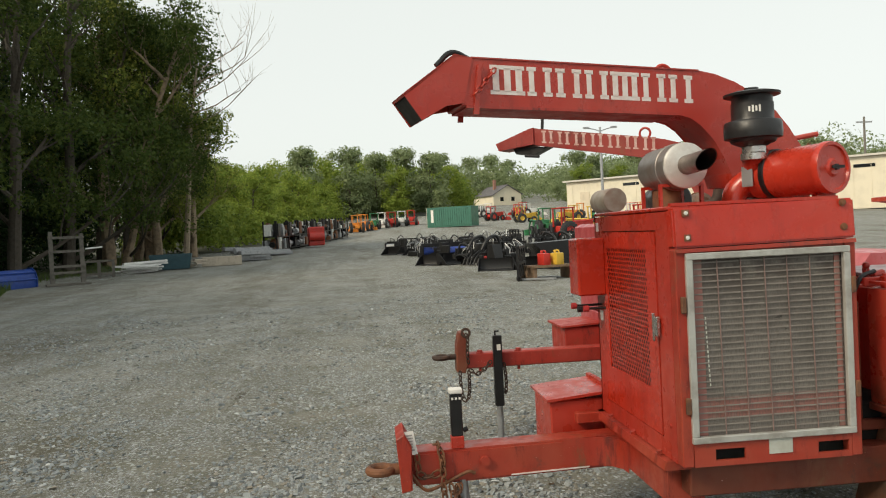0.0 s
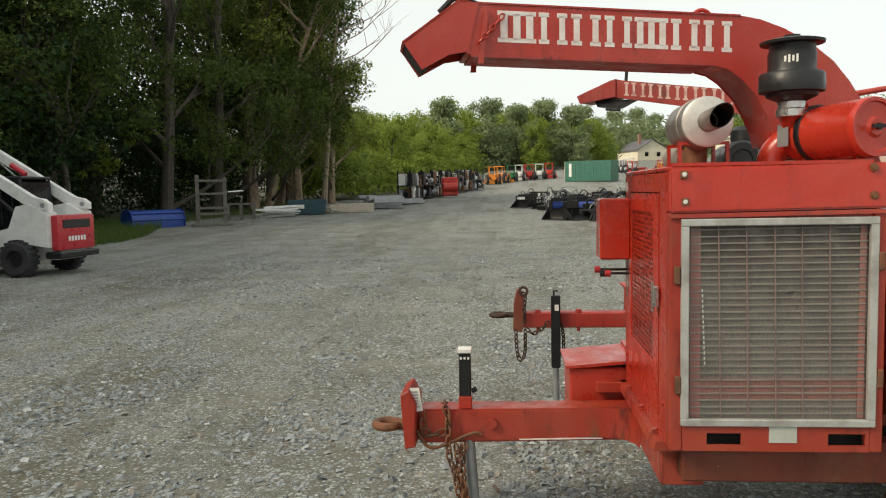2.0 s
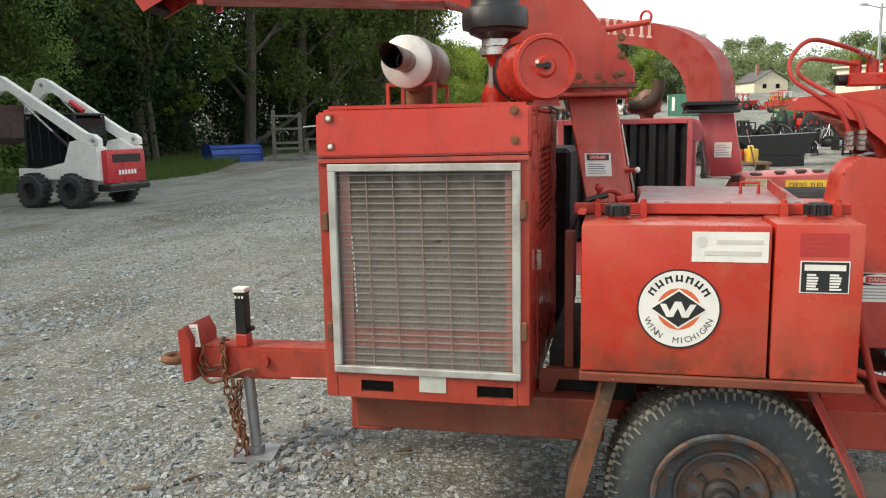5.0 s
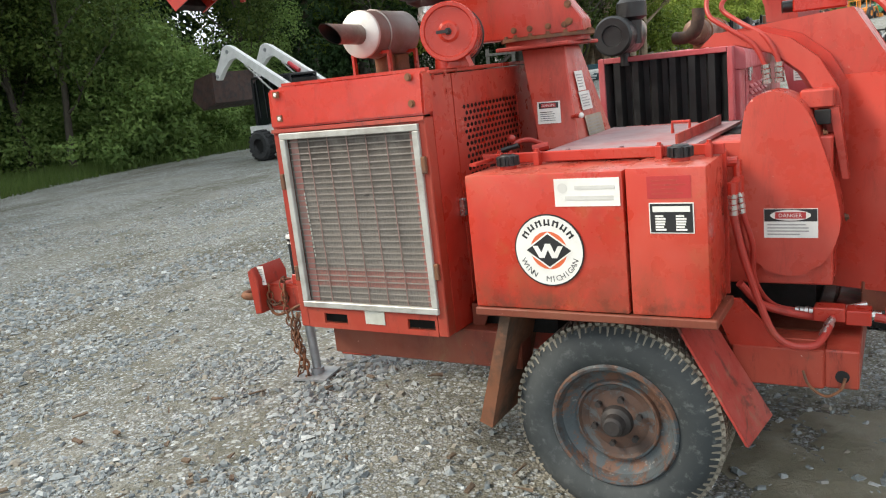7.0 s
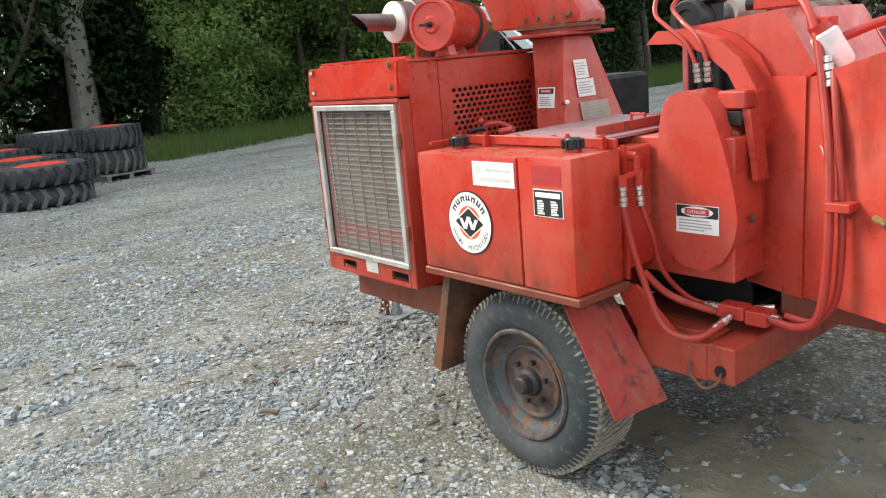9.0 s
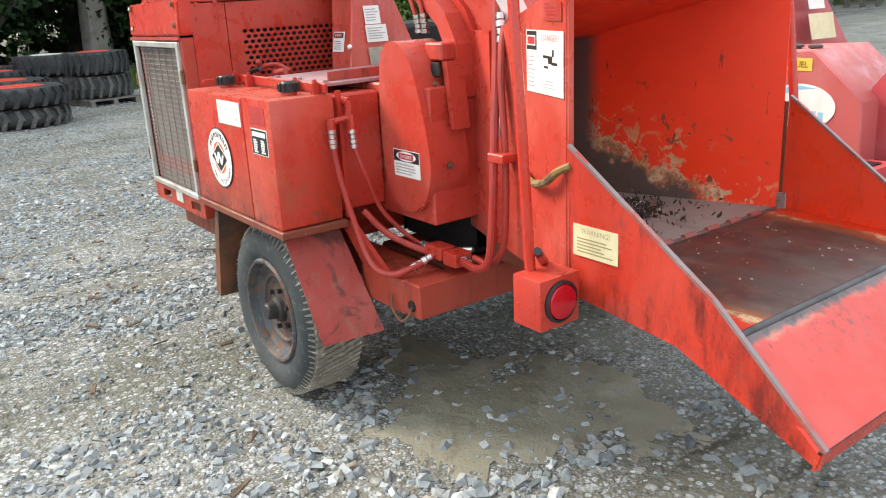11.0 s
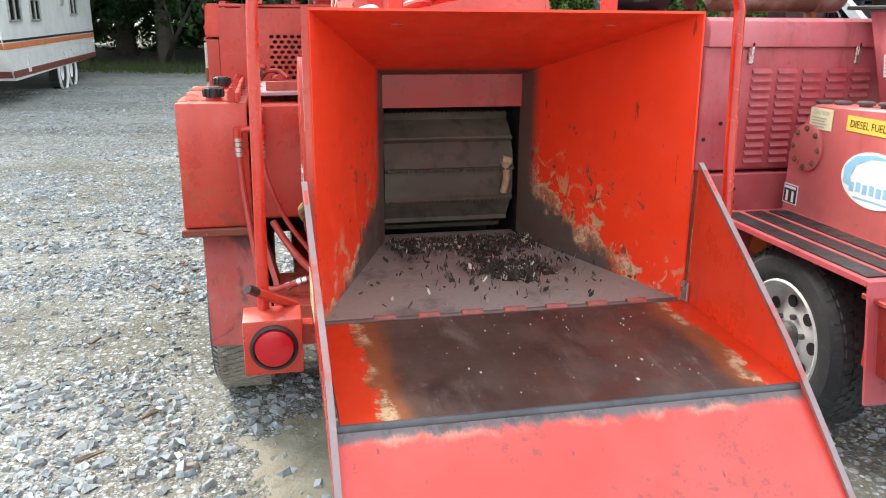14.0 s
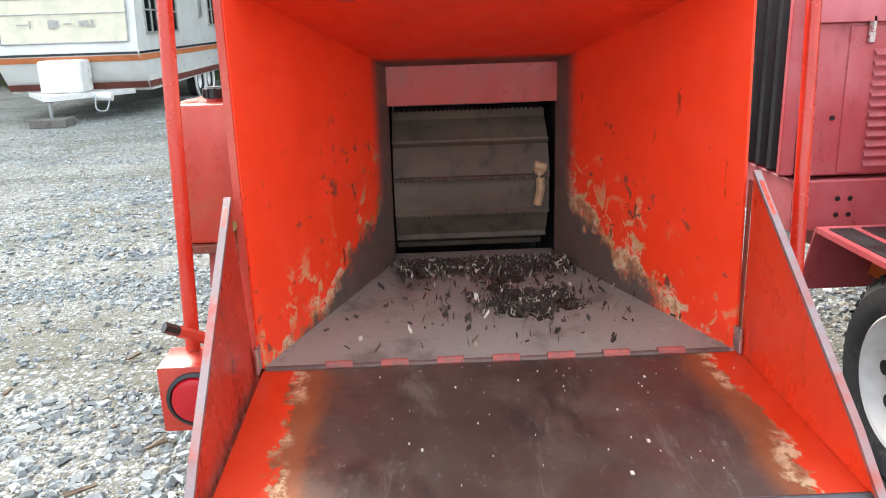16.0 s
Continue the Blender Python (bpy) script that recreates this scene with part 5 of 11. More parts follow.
cyl(bm, (2.2, 4.26, 1.752), (2.2, 4.26, 1.766), 0.205, seg=36, mat=1)
for k in range(16):
    t = 2 * math.pi * k / 16
    bolt(bm, (2.2 + 0.192 * math.cos(t), 4.26 + 0.192 * math.sin(t), 1.766), (0, 0, 1), 0.009, 0.012, mat=1)
part("turntable", bm, [dark_red, rust], chipper, "bolted turntable flange of the spout")
SU, SV = Vector((-0.985, -0.171, 0)), Vector((0.171, -0.985, 0))
PIV = Vector((2.2, 4.26, 0))


def spout_solid(bm, prof, half, mat=0, piv=PIV, su=SU, sv=SV):
    lo = [piv + su * a - sv * half + Vector((0, 0, z)) for a, z in prof]
    hi = [piv + su * a + sv * half + Vector((0, 0, z)) for a, z in prof]
    return hexa(bm, lo, hi, mat)


bm = bmn()
spout_solid(bm, [(-0.178, 1.766), (-0.176, 1.82), (-0.12, 1.895), (-0.055, 1.98), (-0.01, 2.045), (0.055, 2.125), (0.16, 2.20), (0.285, 2.264), (0.391, 2.301), (0.482, 2.317), (1.60, 2.366), (1.63, 2.27), (1.655, 2.156), (1.30, 2.140), (0.60, 2.116), (0.53, 2.098), (0.475, 2.062), (0.406, 1.992), (0.352, 1.902), (0.325, 1.83), (0.31, 1.766)], 0.113)
bmesh.ops.bevel(bm, geom=list(bm.edges), offset=0.005, segments=1, affect="EDGES", material=-1)
spout = part("spout", bm, red_paint, chipper, "long curved red discharge spout")
bm = bmn()
prof_lo = [(0.60, 2.106), (1.63, 2.147), (1.63, 2.157), (0.60, 2.118)]
spout_solid(bm, prof_lo, 0.121)
prof_hi = [(0.48, 2.313), (1.60, 2.362), (1.60, 2.369), (0.48, 2.320)]
spout_solid(bm, prof_hi, 0.118)
part("spout_edge", bm, dark_red, spout)
bm = bmn()
for s in (-1, 1):
    lo = [(1.64, 2.168), (1.595, 2.362), (1.675, 2.378), (1.908, 2.208), (1.832, 2.096), (1.72, 2.156)]
    a = [PIV + SU * p + SV * (0.118 * s) + Vector((0, 0, z)) for p, z in lo]
    b = [PIV + SU * p + SV * (0.110 * s) + Vector((0, 0, z)) for p, z in lo]
    hexa(bm, a, b)
spout_solid(bm, [(1.595, 2.364), (1.675, 2.380), (1.911, 2.210), (1.903, 2.200), (1.67, 2.366)], 0.118)
spout_solid(bm, [(1.868, 2.206), (1.899, 2.199), (1.828, 2.100), (1.80, 2.122)], 0.108, mat=1)
flap = split("deflector", bm, [red_paint, shade_black], spout, "hinged red chip deflector at the spout end")
bm = bmn()
for s in (1, -1):
    lo = [(1.578, 2.118), (1.602, 2.118), (1.574, 2.335), (1.555, 2.335)]
    a = [PIV + SU * p + SV * (0.128 * s) + Vector((0, 0, z)) for p, z in lo]
    b = [PIV + SU * p + SV * (0.114 * s) + Vector((0, 0, z)) for p, z in lo]
    hexa(bm, a, b)
tube(bm, [PIV + SU * 1.755 + SV * 0.10 + Vector((0, 0, 2.330)), PIV + SU * 1.68 + SV * 0.09 + Vector((0, 0, 2.392)), PIV + SU * 1.58 + SV * 0.04 + Vector((0, 0, 2.372))], 0.012, 8, mat=1)
chain_links(bm, [PIV + SU * 1.49 + SV * 0.122 + Vector((0, 0, 2.32)), PIV + SU * 1.56 + SV * 0.130 + Vector((0, 0, 2.24)), PIV + SU * 1.60 + SV * 0.132 + Vector((0, 0, 2.20))], 0.012, 0.004)
split("deflector_bracket", bm, [red_paint, black_steel], spout)
bm = bmn()
c = PIV + SU * 0.60 + Vector((0, 0, 2.322))
torus(bm, c, SV, 0.042, 0.009, 20, 8)
part("lifting_ring", bm, red_paint, spout)
bm = bmn()
tube(bm, [PIV + SU * (-0.02) + SV * 0.02 + Vector((0, 0, 1.985)), PIV + SU * (-0.25) + SV * 0.02 + Vector((0, 0, 2.02))], 0.013, 10)
part("turning_handle", bm, red_paint, spout)
bm = bmn()
du = Vector((0.985, 0.171, -0.044)).normalized()
dv = Vector((0, 0, 1))
start = PIV + SU * 1.515 + SV * 0.113 + Vector((0, 0, 2.271))
# seven blocks of stems and feet stand for the worn lettering
widths = (0.158, 0.128, 0.133, 0.124, 0.142, 0.133, 0.133)
pos = 0.0
for k, wd in enumerate(widths):
    for a in ((0.20, 0.80) if k not in (0, 4) else (0.16, 0.50, 0.84)):
        cc = start + du * (pos + wd * a)
        sign(bm, cc, (du, dv), wd * 0.19, 0.104, 0.0015)
        sign(bm, cc + dv * 0.055, (du, dv), wd * 0.34, 0.018, 0.0015)
        sign(bm, cc - dv * 0.055, (du, dv), wd * 0.34, 0.018, 0.0015)
    pos += wd + 0.009
split("side_marking", bm, white_paint, spout, "row of chalky white letter-like blocks")
bm = bmn()
for z in (1.83, 1.90, 1.97):
    bolt(bm, PIV + SU * (-0.12) + SV * 0.113 + Vector((0, 0, z - 0.02)), SV, 0.011, 0.010)
for a in (-0.1, -0.03, 0.05, 0.12):
    bolt(bm, PIV + SU * a + SV * 0.113 + Vector((0, 0, 1.80)), SV, 0.009, 0.008)
split("spout_bolt", bm, rust, spout)

# tanks
bm = bmn()
box(bm, 2.225, 2.793, 3.322, 3.585, 0.818, 1.297, 0.010, seg=2)
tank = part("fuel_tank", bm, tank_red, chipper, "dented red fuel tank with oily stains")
bm = bmn()
box(bm, 2.801, 3.052, 3.322, 3.585, 0.818, 1.303, 0.010, seg=2)
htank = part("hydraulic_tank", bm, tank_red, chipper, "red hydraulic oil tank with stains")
bm = bmn()
box(bm, 2.222, 3.072, 3.312, 3.595, 0.786, 0.816, 0.004)
part("tank_shelf", bm, rust_red, chipper, "stained red steel shelf under the tanks")
bm = bmn()
box(bm, 2.30, 3.03, 3.592, 3.80, 0.84, 1.292, 0.008)
box(bm, 3.04, 3.058, 3.60, 3.615, 0.82, 1.31)
part("housing_front", bm, red_paint, chipper)
bm = bmn()
box(bm, 2.19, 3.065, 3.545, 3.560, 1.305, 1.342, 0.003)
box(bm, 2.21, 2.235, 3.40, 3.55, 1.318, 1.328)
for x in (2.27, 2.42, 2.86, 3.02):
    box(bm, x - 0.011, x + 0.011, 3.515, 3.545, 1.296, 1.345, 0.002)
    bolt(bm, (x, 3.53, 1.345), (0, 0, 1), 0.008, 0.012)
part("tank_strap", bm, red_paint, chipper)


def filler_cap(x, y, z, parent):
    bm = bmn()
    cyl(bm, (x, y, z), (x, y, z + 0.012), 0.030, seg=20, mat=1)
    rim = [(x + r * math.cos(a), y + r * math.sin(a)) for k in range(12) for a, r in ((2 * math.pi * k / 12, 0.042), (2 * math.pi * (k + 0.35) / 12, 0.042), (2 * math.pi * (k + 0.45) / 12, 0.036), (2 * math.pi * (k + 0.9) / 12, 0.036))]
    prism(bm, rim, "z", z + 0.013, z + 0.046, bev=0.003)
    lathe(bm, (x, y, z + 0.046), (0, 0, 1), [(0.030, 0), (0.026, 0.005), (0, 0.006)], 20)
    return part("filler_cap", bm, [black_plastic, red_paint], parent, "black ribbed filler cap")


filler_cap(2.335, 3.46, 1.297, tank)
filler_cap(2.945, 3.46, 1.303, htank)
bm = bmn()
cyl(bm, (2.526, 3.3195, 1.033), (2.526, 3.3175, 1.033), 0.126, seg=48, mat=1)
cyl(bm, (2.526, 3.3172, 1.033), (2.526, 3.3165, 1.033), 0.121, seg=48)
cyl(bm, (2.526, 3.3163, 1.033), (2.526, 3.3160, 1.033), 0.066, seg=40, mat=2)
for w, h, y, m in ((0.090, 0.064, 3.3157, 0), (0.081, 0.057, 3.3153, 1)):
    prism(bm, [(2.526 - w, 1.033), (2.526, 1.033 - h), (2.526 + w, 1.033), (2.526, 1.033 + h)], "y", y + 0.0003, y, mat=m)
zig = [(-0.048, 0.016), (-0.026, -0.026), (-0.002, 0.024), (0.020, -0.026), (0.044, 0.016)]
for k, ((xa, za), (xb, zb)) in enumerate(zip(zig, zig[1:])):
    prism(bm, [(2.526 + xa - 0.0095, 1.033 + za), (2.526 + xa + 0.0095, 1.033 + za), (2.526 + xb + 0.0095, 1.033 + zb), (2.526 + xb - 0.0095, 1.033 + zb)], "y", 3.3150 - 0.0004 * k, 3.3147 - 0.0004 * k)
for k in range(7):
    a = radians(146 - 18.6 * k)
    u, v = Vector((math.sin(a), 0, -math.cos(a))), Vector((math.cos(a), 0, math.sin(a)))
    c = Vector((2.526 + 0.097 * math.cos(a), 3.3165, 1.033 + 0.097 * math.sin(a)))
    for q in (-0.0075, 0.0075):
        sign(bm, c + u * q, (u, v), 0.0065, 0.022, 0.0006, 1)
    sign(bm, c + v * (0.006 * (-1) ** k), (u, v), 0.010, 0.005, 0.0006, 1)
for k, ch in enumerate("WINN, MICHIGAN"):
    if ch in ", ":
        continue
    a = radians(205 + 10.2 * k)
    u, v = Vector((-math.sin(a), 0, math.cos(a))), Vector((-math.cos(a), 0, -math.sin(a)))
    words(bm, ch, (2.526 + 0.100 * math.cos(a), 3.3165, 1.033 + 0.100 * math.sin(a)), (u, v), 0.019, 0.0006, 1)
part("round_emblem", bm, [white_label, ink_black, ink_orange], tank, "round white emblem with black diamond on an orange disc")
bm = bmn()
sign(bm, (2.672, 3.322, 1.230), "-y", 0.222, 0.093, 0.002)
cyl(bm, (2.590, 3.3195, 1.245), (2.590, 3.319, 1.245), 0.017, seg=20, mat=1)
sign(bm, (2.700, 3.3195, 1.246), "-y", 0.135, 0.012, 0.0008, 1)
sign(bm, (2.680, 3.3195, 1.211), "-y", 0.165, 0.014, 0.0008, 1)
part("owner_label", bm, [white_label, ink_faint], tank, "faded white label with grey print")
bm = bmn()
sign(bm, (2.943, 3.322, 1.143), "-y", 0.138, 0.098, 0.002, 0)
sign(bm, (2.943, 3.3195, 1.143), "-y", 0.131, 0.091, 0.0006, 1)
sign(bm, (2.943, 3.3188, 1.172), "-y", 0.115, 0.018, 0.0006, 0)
for s in (-1, 1):
    bars(bm, (2.943 + s * 0.032, 3.3188, 1.128), "-y", 0.036, 0.052, 6, 0.0, 0, 0.7, 21)
part("capacity_plate", bm, [white_label, ink_black], htank, "black and white plate with a small table")
bm = bmn()
sign(bm, (2.938, 3.322, 1.241), "-y", 0.135, 0.070, 0.0015, 0)
bars(bm, (2.938, 3.3203, 1.241), "-y", 0.11, 0.055, 4, 0.0, 1, 0.4, 8)
part("oil_label", bm, [ink_red, dark_red], htank, "dark red oil label")
# lid behind the tanks
bm = bmn()
hexa(bm, [(2.40, 3.60, 1.318), (2.95, 3.60, 1.318), (2.99, 4.30, 1.326), (2.44, 4.36, 1.326)], [(2.40, 3.60, 1.330), (2.95, 3.60, 1.330), (2.99, 4.30, 1.338), (2.44, 4.36, 1.338)])
for x, y in ((2.50, 3.63), (2.70, 3.63), (2.92, 3.63)):
    bolt(bm, (x, y, 1.330), (0, 0, 1), 0.010, 0.010)
lid = part("housing_lid", bm, plain("purple_grey_paint", (0.30, 0.20, 0.21), 0.45, 0, 0.3, 5, other=(0.34, 0.06, 0.05)), chipper, "worn purplish lid of the disc housing")
bm = bmn()
sheet(bm, [(2.882, 3.66, 1.331), (2.890, 3.66, 1.331), (2.930, 4.22, 1.339), (2.922, 4.22, 1.339)], -0.036)
part("lid_flap", bm, dark_red, lid, "upright red edge strip of the lid")
bm = bmn()
tube(bm, [(2.79, 4.00, 1.335), (2.79, 4.00, 1.378), (2.855, 4.00, 1.378), (2.855, 4.00, 1.335)], 0.007, 8, smooth=False)
part("lid_handle", bm, red_paint, lid)
bm = bmn()
tube(bm, [(2.26, 3.62, 1.30), (2.27, 3.66, 1.36), (2.31, 3.72, 1.37), (2.36, 3.76, 1.34)], 0.010, 8)
ball(bm, (2.27, 3.65, 1.385), 0.016)
cyl(bm, (2.33, 3.70, 1.335), (2.39, 3.72, 1.345), 0.016, seg=10)
part("pipe_elbow", bm, hose_red, chipper)
bm = bmn()
tube(bm, [(2.30, 3.64, 1.36), (2.22, 3.62, 1.33), (2.17, 3.62, 1.2), (2.165, 3.63, 0.95), (2.17, 3.66, 0.7)], 0.010, 8)
part("black_cable", bm, black_plastic, chipper)
bm = bmn()
box(bm, 2.42, 2.755, 3.805, 4.62, 0.63, 1.316, 0.006)
box(bm, 2.755, 3.36, 3.805, 4.02, 0.80, 1.316, 0.006)
part("disc_housing", bm, sun_faded, chipper)
# near-black box fills the gap in place of its shade
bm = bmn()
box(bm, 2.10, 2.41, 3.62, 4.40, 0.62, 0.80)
part("frame_gap", bm, shade_black, chipper)
bm = bmn()
box(bm, 2.09, 2.42, 3.575, 3.615, 0.700, 0.742, 0.004)
box(bm, 2.155, 2.19, 3.585, 3.618, 0.742, 1.24, 0.004)
prism(bm, [(2.07, 0.742), (2.15, 0.742), (2.13, 0.68), (2.09, 0.60), (2.065, 0.58)], "y", 3.565, 3.574)
split("frame_member", bm, rust_red, chipper, "rust-stained red frame member")

# belt guard
bm = bmn()
GP = [(3.09, 1.42), (3.112, 1.455), (3.15, 1.474), (3.194, 1.477), (3.245, 1.455), (3.281, 1.416), (3.312, 1.348), (3.353, 1.218), (3.375, 1.12), (3.386, 1.03), (3.365, 0.94), (3.31, 0.863), (3.239, 0.839), (3.16, 0.853), (3.098, 0.905), (3.073, 1.045), (3.066, 1.18), (3.075, 1.32)]
GP = [(p.x, p.z) for p in curve_points([(x, 0, z) for x, z in GP + GP[:1]], 4)][:-1]
prism(bm, GP, "y", 3.778, 3.955)
bmesh.ops.bevel(bm, geom=[e for e in bm.edges if all(v.co.y < 3.79 for v in e.verts)], offset=0.008, segments=2, affect="EDGES", material=-1)
for x, y, z in ((3.395, 3.86, 1.03), (3.33, 3.86, 1.32)):
    bolt(bm, (x, y, z), (1, 0, 0.2), 0.010, 0.012, mat=1)
bracket = bmn()
box(bracket, 3.255, 3.362, 3.870, 3.975, 1.405, 1.468, 0.006)
prism(bracket, [(3.345, 1.405), (3.375, 1.405), (3.405, 1.16), (3.385, 1.16)], "y", 3.880, 3.955)
# near-black box stands for the opening's shade
box(bracket, 3.300, 3.352, 3.862, 3.872, 1.350, 1.400, 0.003, mat=1)
guard = part("belt_guard", bm, [sun_faded, rust], chipper, "teardrop-shaped red drive belt guard")
split("guard_bracket", bracket, [sun_faded, shade_black], guard, "folded red bracket with a dark opening")
bm = bmn()
sign(bm, (3.232, 3.778, 1.027), "-y", 0.172, 0.103, 0.002)
sign(bm, (3.232, 3.776, 1.055), "-y", 0.168, 0.043, 0.0006, 1)
cyl(bm, (3.232, 3.7752, 1.055), (3.232, 3.7746, 1.055), 0.019, seg=28, mat=0)
for v in bm.verts:
    if v.co.y < 3.7753 and abs(v.co.z - 1.055) < 0.02:
        v.co.x = 3.232 + (v.co.x - 3.232) * 3.4
sign(bm, (3.232, 3.7743, 1.055), "-y", 0.098, 0.023, 0.0005, 2)
words(bm, "DANGER", (3.232, 3.7737, 1.055), "-y", 0.013, 0.0, 0)
bars(bm, (3.232, 3.7760, 1.005), "-y", 0.15, 0.045, 4, 0.0, 3, 0.4, 12)
part("danger_label", bm, [white_label, ink_black, ink_red, ink_grey], guard, "black and white danger label")

# cutter housing
bm = bmn()
HP = [(2.965, 1.690), (3.41, 1.728), (3.535, 1.52), (3.50, 1.492), (3.352, 1.452), (3.32, 1.50), (3.25, 1.585), (3.15, 1.64), (3.05, 1.662), (2.965, 1.668)]
prism(bm, HP, "y", 4.02, 4.046)
prism(bm, HP, "y", 4.625, 4.64)
prism(bm, [(2.965, 1.690), (3.41, 1.728), (3.53, 1.52), (3.40, 1.465), (3.32, 1.50), (3.25, 1.585), (3.15, 1.64), (2.965, 1.668)], "y", 4.046, 4.625)
drum = part("cutter_housing", bm, sun_faded, chipper, "big red cutter housing")
bm = bmn()
arc = [(2.97, 1.69), (3.10, 1.685), (3.22, 1.645), (3.31, 1.57), (3.372, 1.46), (3.385, 1.35), (3.375, 1.27)]
for a, b in zip(arc, arc[1:]):
    for yy in (3.935,):
        hexa(bm, [(a[0], yy, a[1]), (b[0], yy, b[1]), (b[0], 4.022, b[1]), (a[0], 4.022, a[1])], [(a[0] - 0.012, yy, a[1] - 0.012), (b[0] - 0.012, yy, b[1] - 0.012), (b[0] - 0.012, 4.022, b[1] - 0.012), (a[0] - 0.012, 4.022, a[1] - 0.012)])
    hexa(bm, [(a[0] + 0.001, 3.929, a[1] + 0.001), (b[0] + 0.001, 3.929, b[1] + 0.001), (b[0] - 0.05, 3.929, b[1] - 0.045), (a[0] - 0.05, 3.929, a[1] - 0.045)], [(a[0] + 0.001, 3.9345, a[1] + 0.001), (b[0] + 0.001, 3.9345, b[1] + 0.001), (b[0] - 0.05, 3.9345, b[1] - 0.045), (a[0] - 0.05, 3.9345, a[1] - 0.045)])
part("housing_rim", bm, sun_faded, drum)
bm = bmn()
band = [(x + 0.03, z + 0.012) for x, z in arc[1:]]
prism(bm, band + [(x - 0.075, z - 0.045) for x, z in reversed(arc[1:])], "y", 4.0, 4.019)
part("rim_backing", bm, red_paint, drum)
bm = bmn()
hexa(bm, [(3.27, 4.046, 0.74), (3.53, 3.952, 0.74), (3.53, 3.952, 1.505), (3.27, 4.046, 1.505)], [(3.27, 4.060, 0.74), (3.53, 3.966, 0.74), (3.53, 3.966, 1.505), (3.27, 4.060, 1.505)])
part("housing_plate", bm, sun_faded, drum)

# ---- infeed hopper, pan and feed roller ----
MX, BX = 4.10, 3.29
NL, NR, BL, BR = 3.775, 4.885, 4.068, 4.602
bm = bmn()
T = 0.007
sheet(bm, [(MX, NL, 1.645), (MX, NR - 0.017, 1.645), (BX, BR, 1.425), (BX, BL, 1.425)], T)
hopper = part("infeed_hopper", bm, hopper_red, chipper, "flared infeed hopper with scraped orange-red inside")
for side in ([(MX, NL, 0.795), (MX, NL, 1.645), (BX, BL, 1.425), (BX, BL, 0.795)], [(MX, NR - 0.017, 1.645), (MX, NR, 0.795), (BX, BR, 0.795), (BX, BR, 1.425)], [(BX + 0.003, BL, 1.302), (BX + 0.003, BL, 1.425), (BX + 0.003, BR, 1.425), (BX + 0.003, BR, 1.302)]):
    bm = bmn()
    sheet(bm, side, T)
    part("hopper_wall", bm, hopper_red if side[0][0] == MX else red_paint, hopper)
bm = bmn()
out = 0.009
d1 = Vector((BX - MX, BL - NL, 0)).normalized()
n1 = Vector((-d1.y, d1.x, 0))
for (a, b) in (((MX, NL), (BX, BL)),):
    p, q = Vector((*a, 0)) + n1 * out * 1.2, Vector((*b, 0)) + n1 * out * 1.2
    sheet(bm, [(p.x, p.y, 0.742), (q.x, q.y, 0.742), (q.x, q.y, 1.43), (p.x, p.y, 1.65)], 0.006)
box(bm, MX - 0.012, MX + 0.004, NL - 0.014, NL + 0.002, 0.742, 1.648)
part("hopper_outside", bm, sun_faded, hopper, "outer red skin of the hopper")
# strip added to close the gap between hopper wall and wing
bm = bmn()
box(bm, MX - 0.004, MX + 0.0115, NR - 0.002, NR + 0.0016, 0.802, 1.20)
part("wing_hinge", bm, rust_red, hopper, "dark rusty strip added to close the gap beside the wing")
bm = bmn()
box(bm, 3.20, MX, BL, BR, 0.775, 0.797)
hexa(bm, [(BX, BL, 0.775), (MX, NL, 0.775), (MX, NR, 0.775), (BX, BR, 0.775)], [(BX, BL, 0.799), (MX, NL, 0.799), (MX, NR, 0.799), (BX, BR, 0.799)])
part("hopper_floor", bm, floor_steel, hopper, "scuffed grey steel hopper floor")
# throat sheets are near black: the shade inside is in their colour
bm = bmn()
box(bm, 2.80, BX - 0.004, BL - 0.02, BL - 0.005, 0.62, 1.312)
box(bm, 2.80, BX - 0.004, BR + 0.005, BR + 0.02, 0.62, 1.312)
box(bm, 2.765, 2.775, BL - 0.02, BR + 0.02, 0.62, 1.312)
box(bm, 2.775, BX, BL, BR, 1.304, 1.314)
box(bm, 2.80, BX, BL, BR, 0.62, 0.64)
part("throat", bm, shade_black, hopper)
bm = bmn()
RC, RR = Vector((3.04, 0, 1.042)), 0.230
n = 13
prof = []
for k in range(n):
    a = 2 * math.pi * (k + 0.15) / n
    d = 2 * math.pi / n
    for f, r in ((0.0, 0.026), (0.07, 0.028), (0.11, 0.012), (0.55, 0.008), (0.97, 0.002)):
        prof.append((RC.x + (RR + r) * math.cos(a + f * d), RC.z + (RR + r) * math.sin(a + f * d)))
prism(bm, prof, "y", BL + 0.012, BR - 0.022)
roller = part("feed_roller", bm, roller_steel, hopper, "ribbed dark steel feed roller")
for k in range(n):
    a = 2 * math.pi * (k + 0.15) / n
    if math.cos(a) < 0.2 or k % 2:
        continue
    bm = bmn()
    u, w = Vector((math.cos(a), 0, math.sin(a))), Vector((-math.sin(a), 0, math.cos(a)))
    prof = [RC + u * (RR + 0.024) + Vector((0, BL + 0.014, 0))]
    for q in range(66):
        prof.append(RC + u * (RR + (0.036 if q % 2 else 0.028)) + Vector((0, BL + 0.016 + q * 0.0074, 0)))
    prof.append(RC + u * (RR + 0.024) + Vector((0, BR - 0.024, 0)))
    hexa(bm, prof, [p + w * 0.007 for p in prof])
    part("toothed_bar", bm, roller_steel, roller)
bm = bmn()
pts = [(3.285, 4.545, 1.09), (3.29, 4.55, 1.03), (3.288, 4.54, 0.97)]
tube(bm, pts, 0.014, 7)
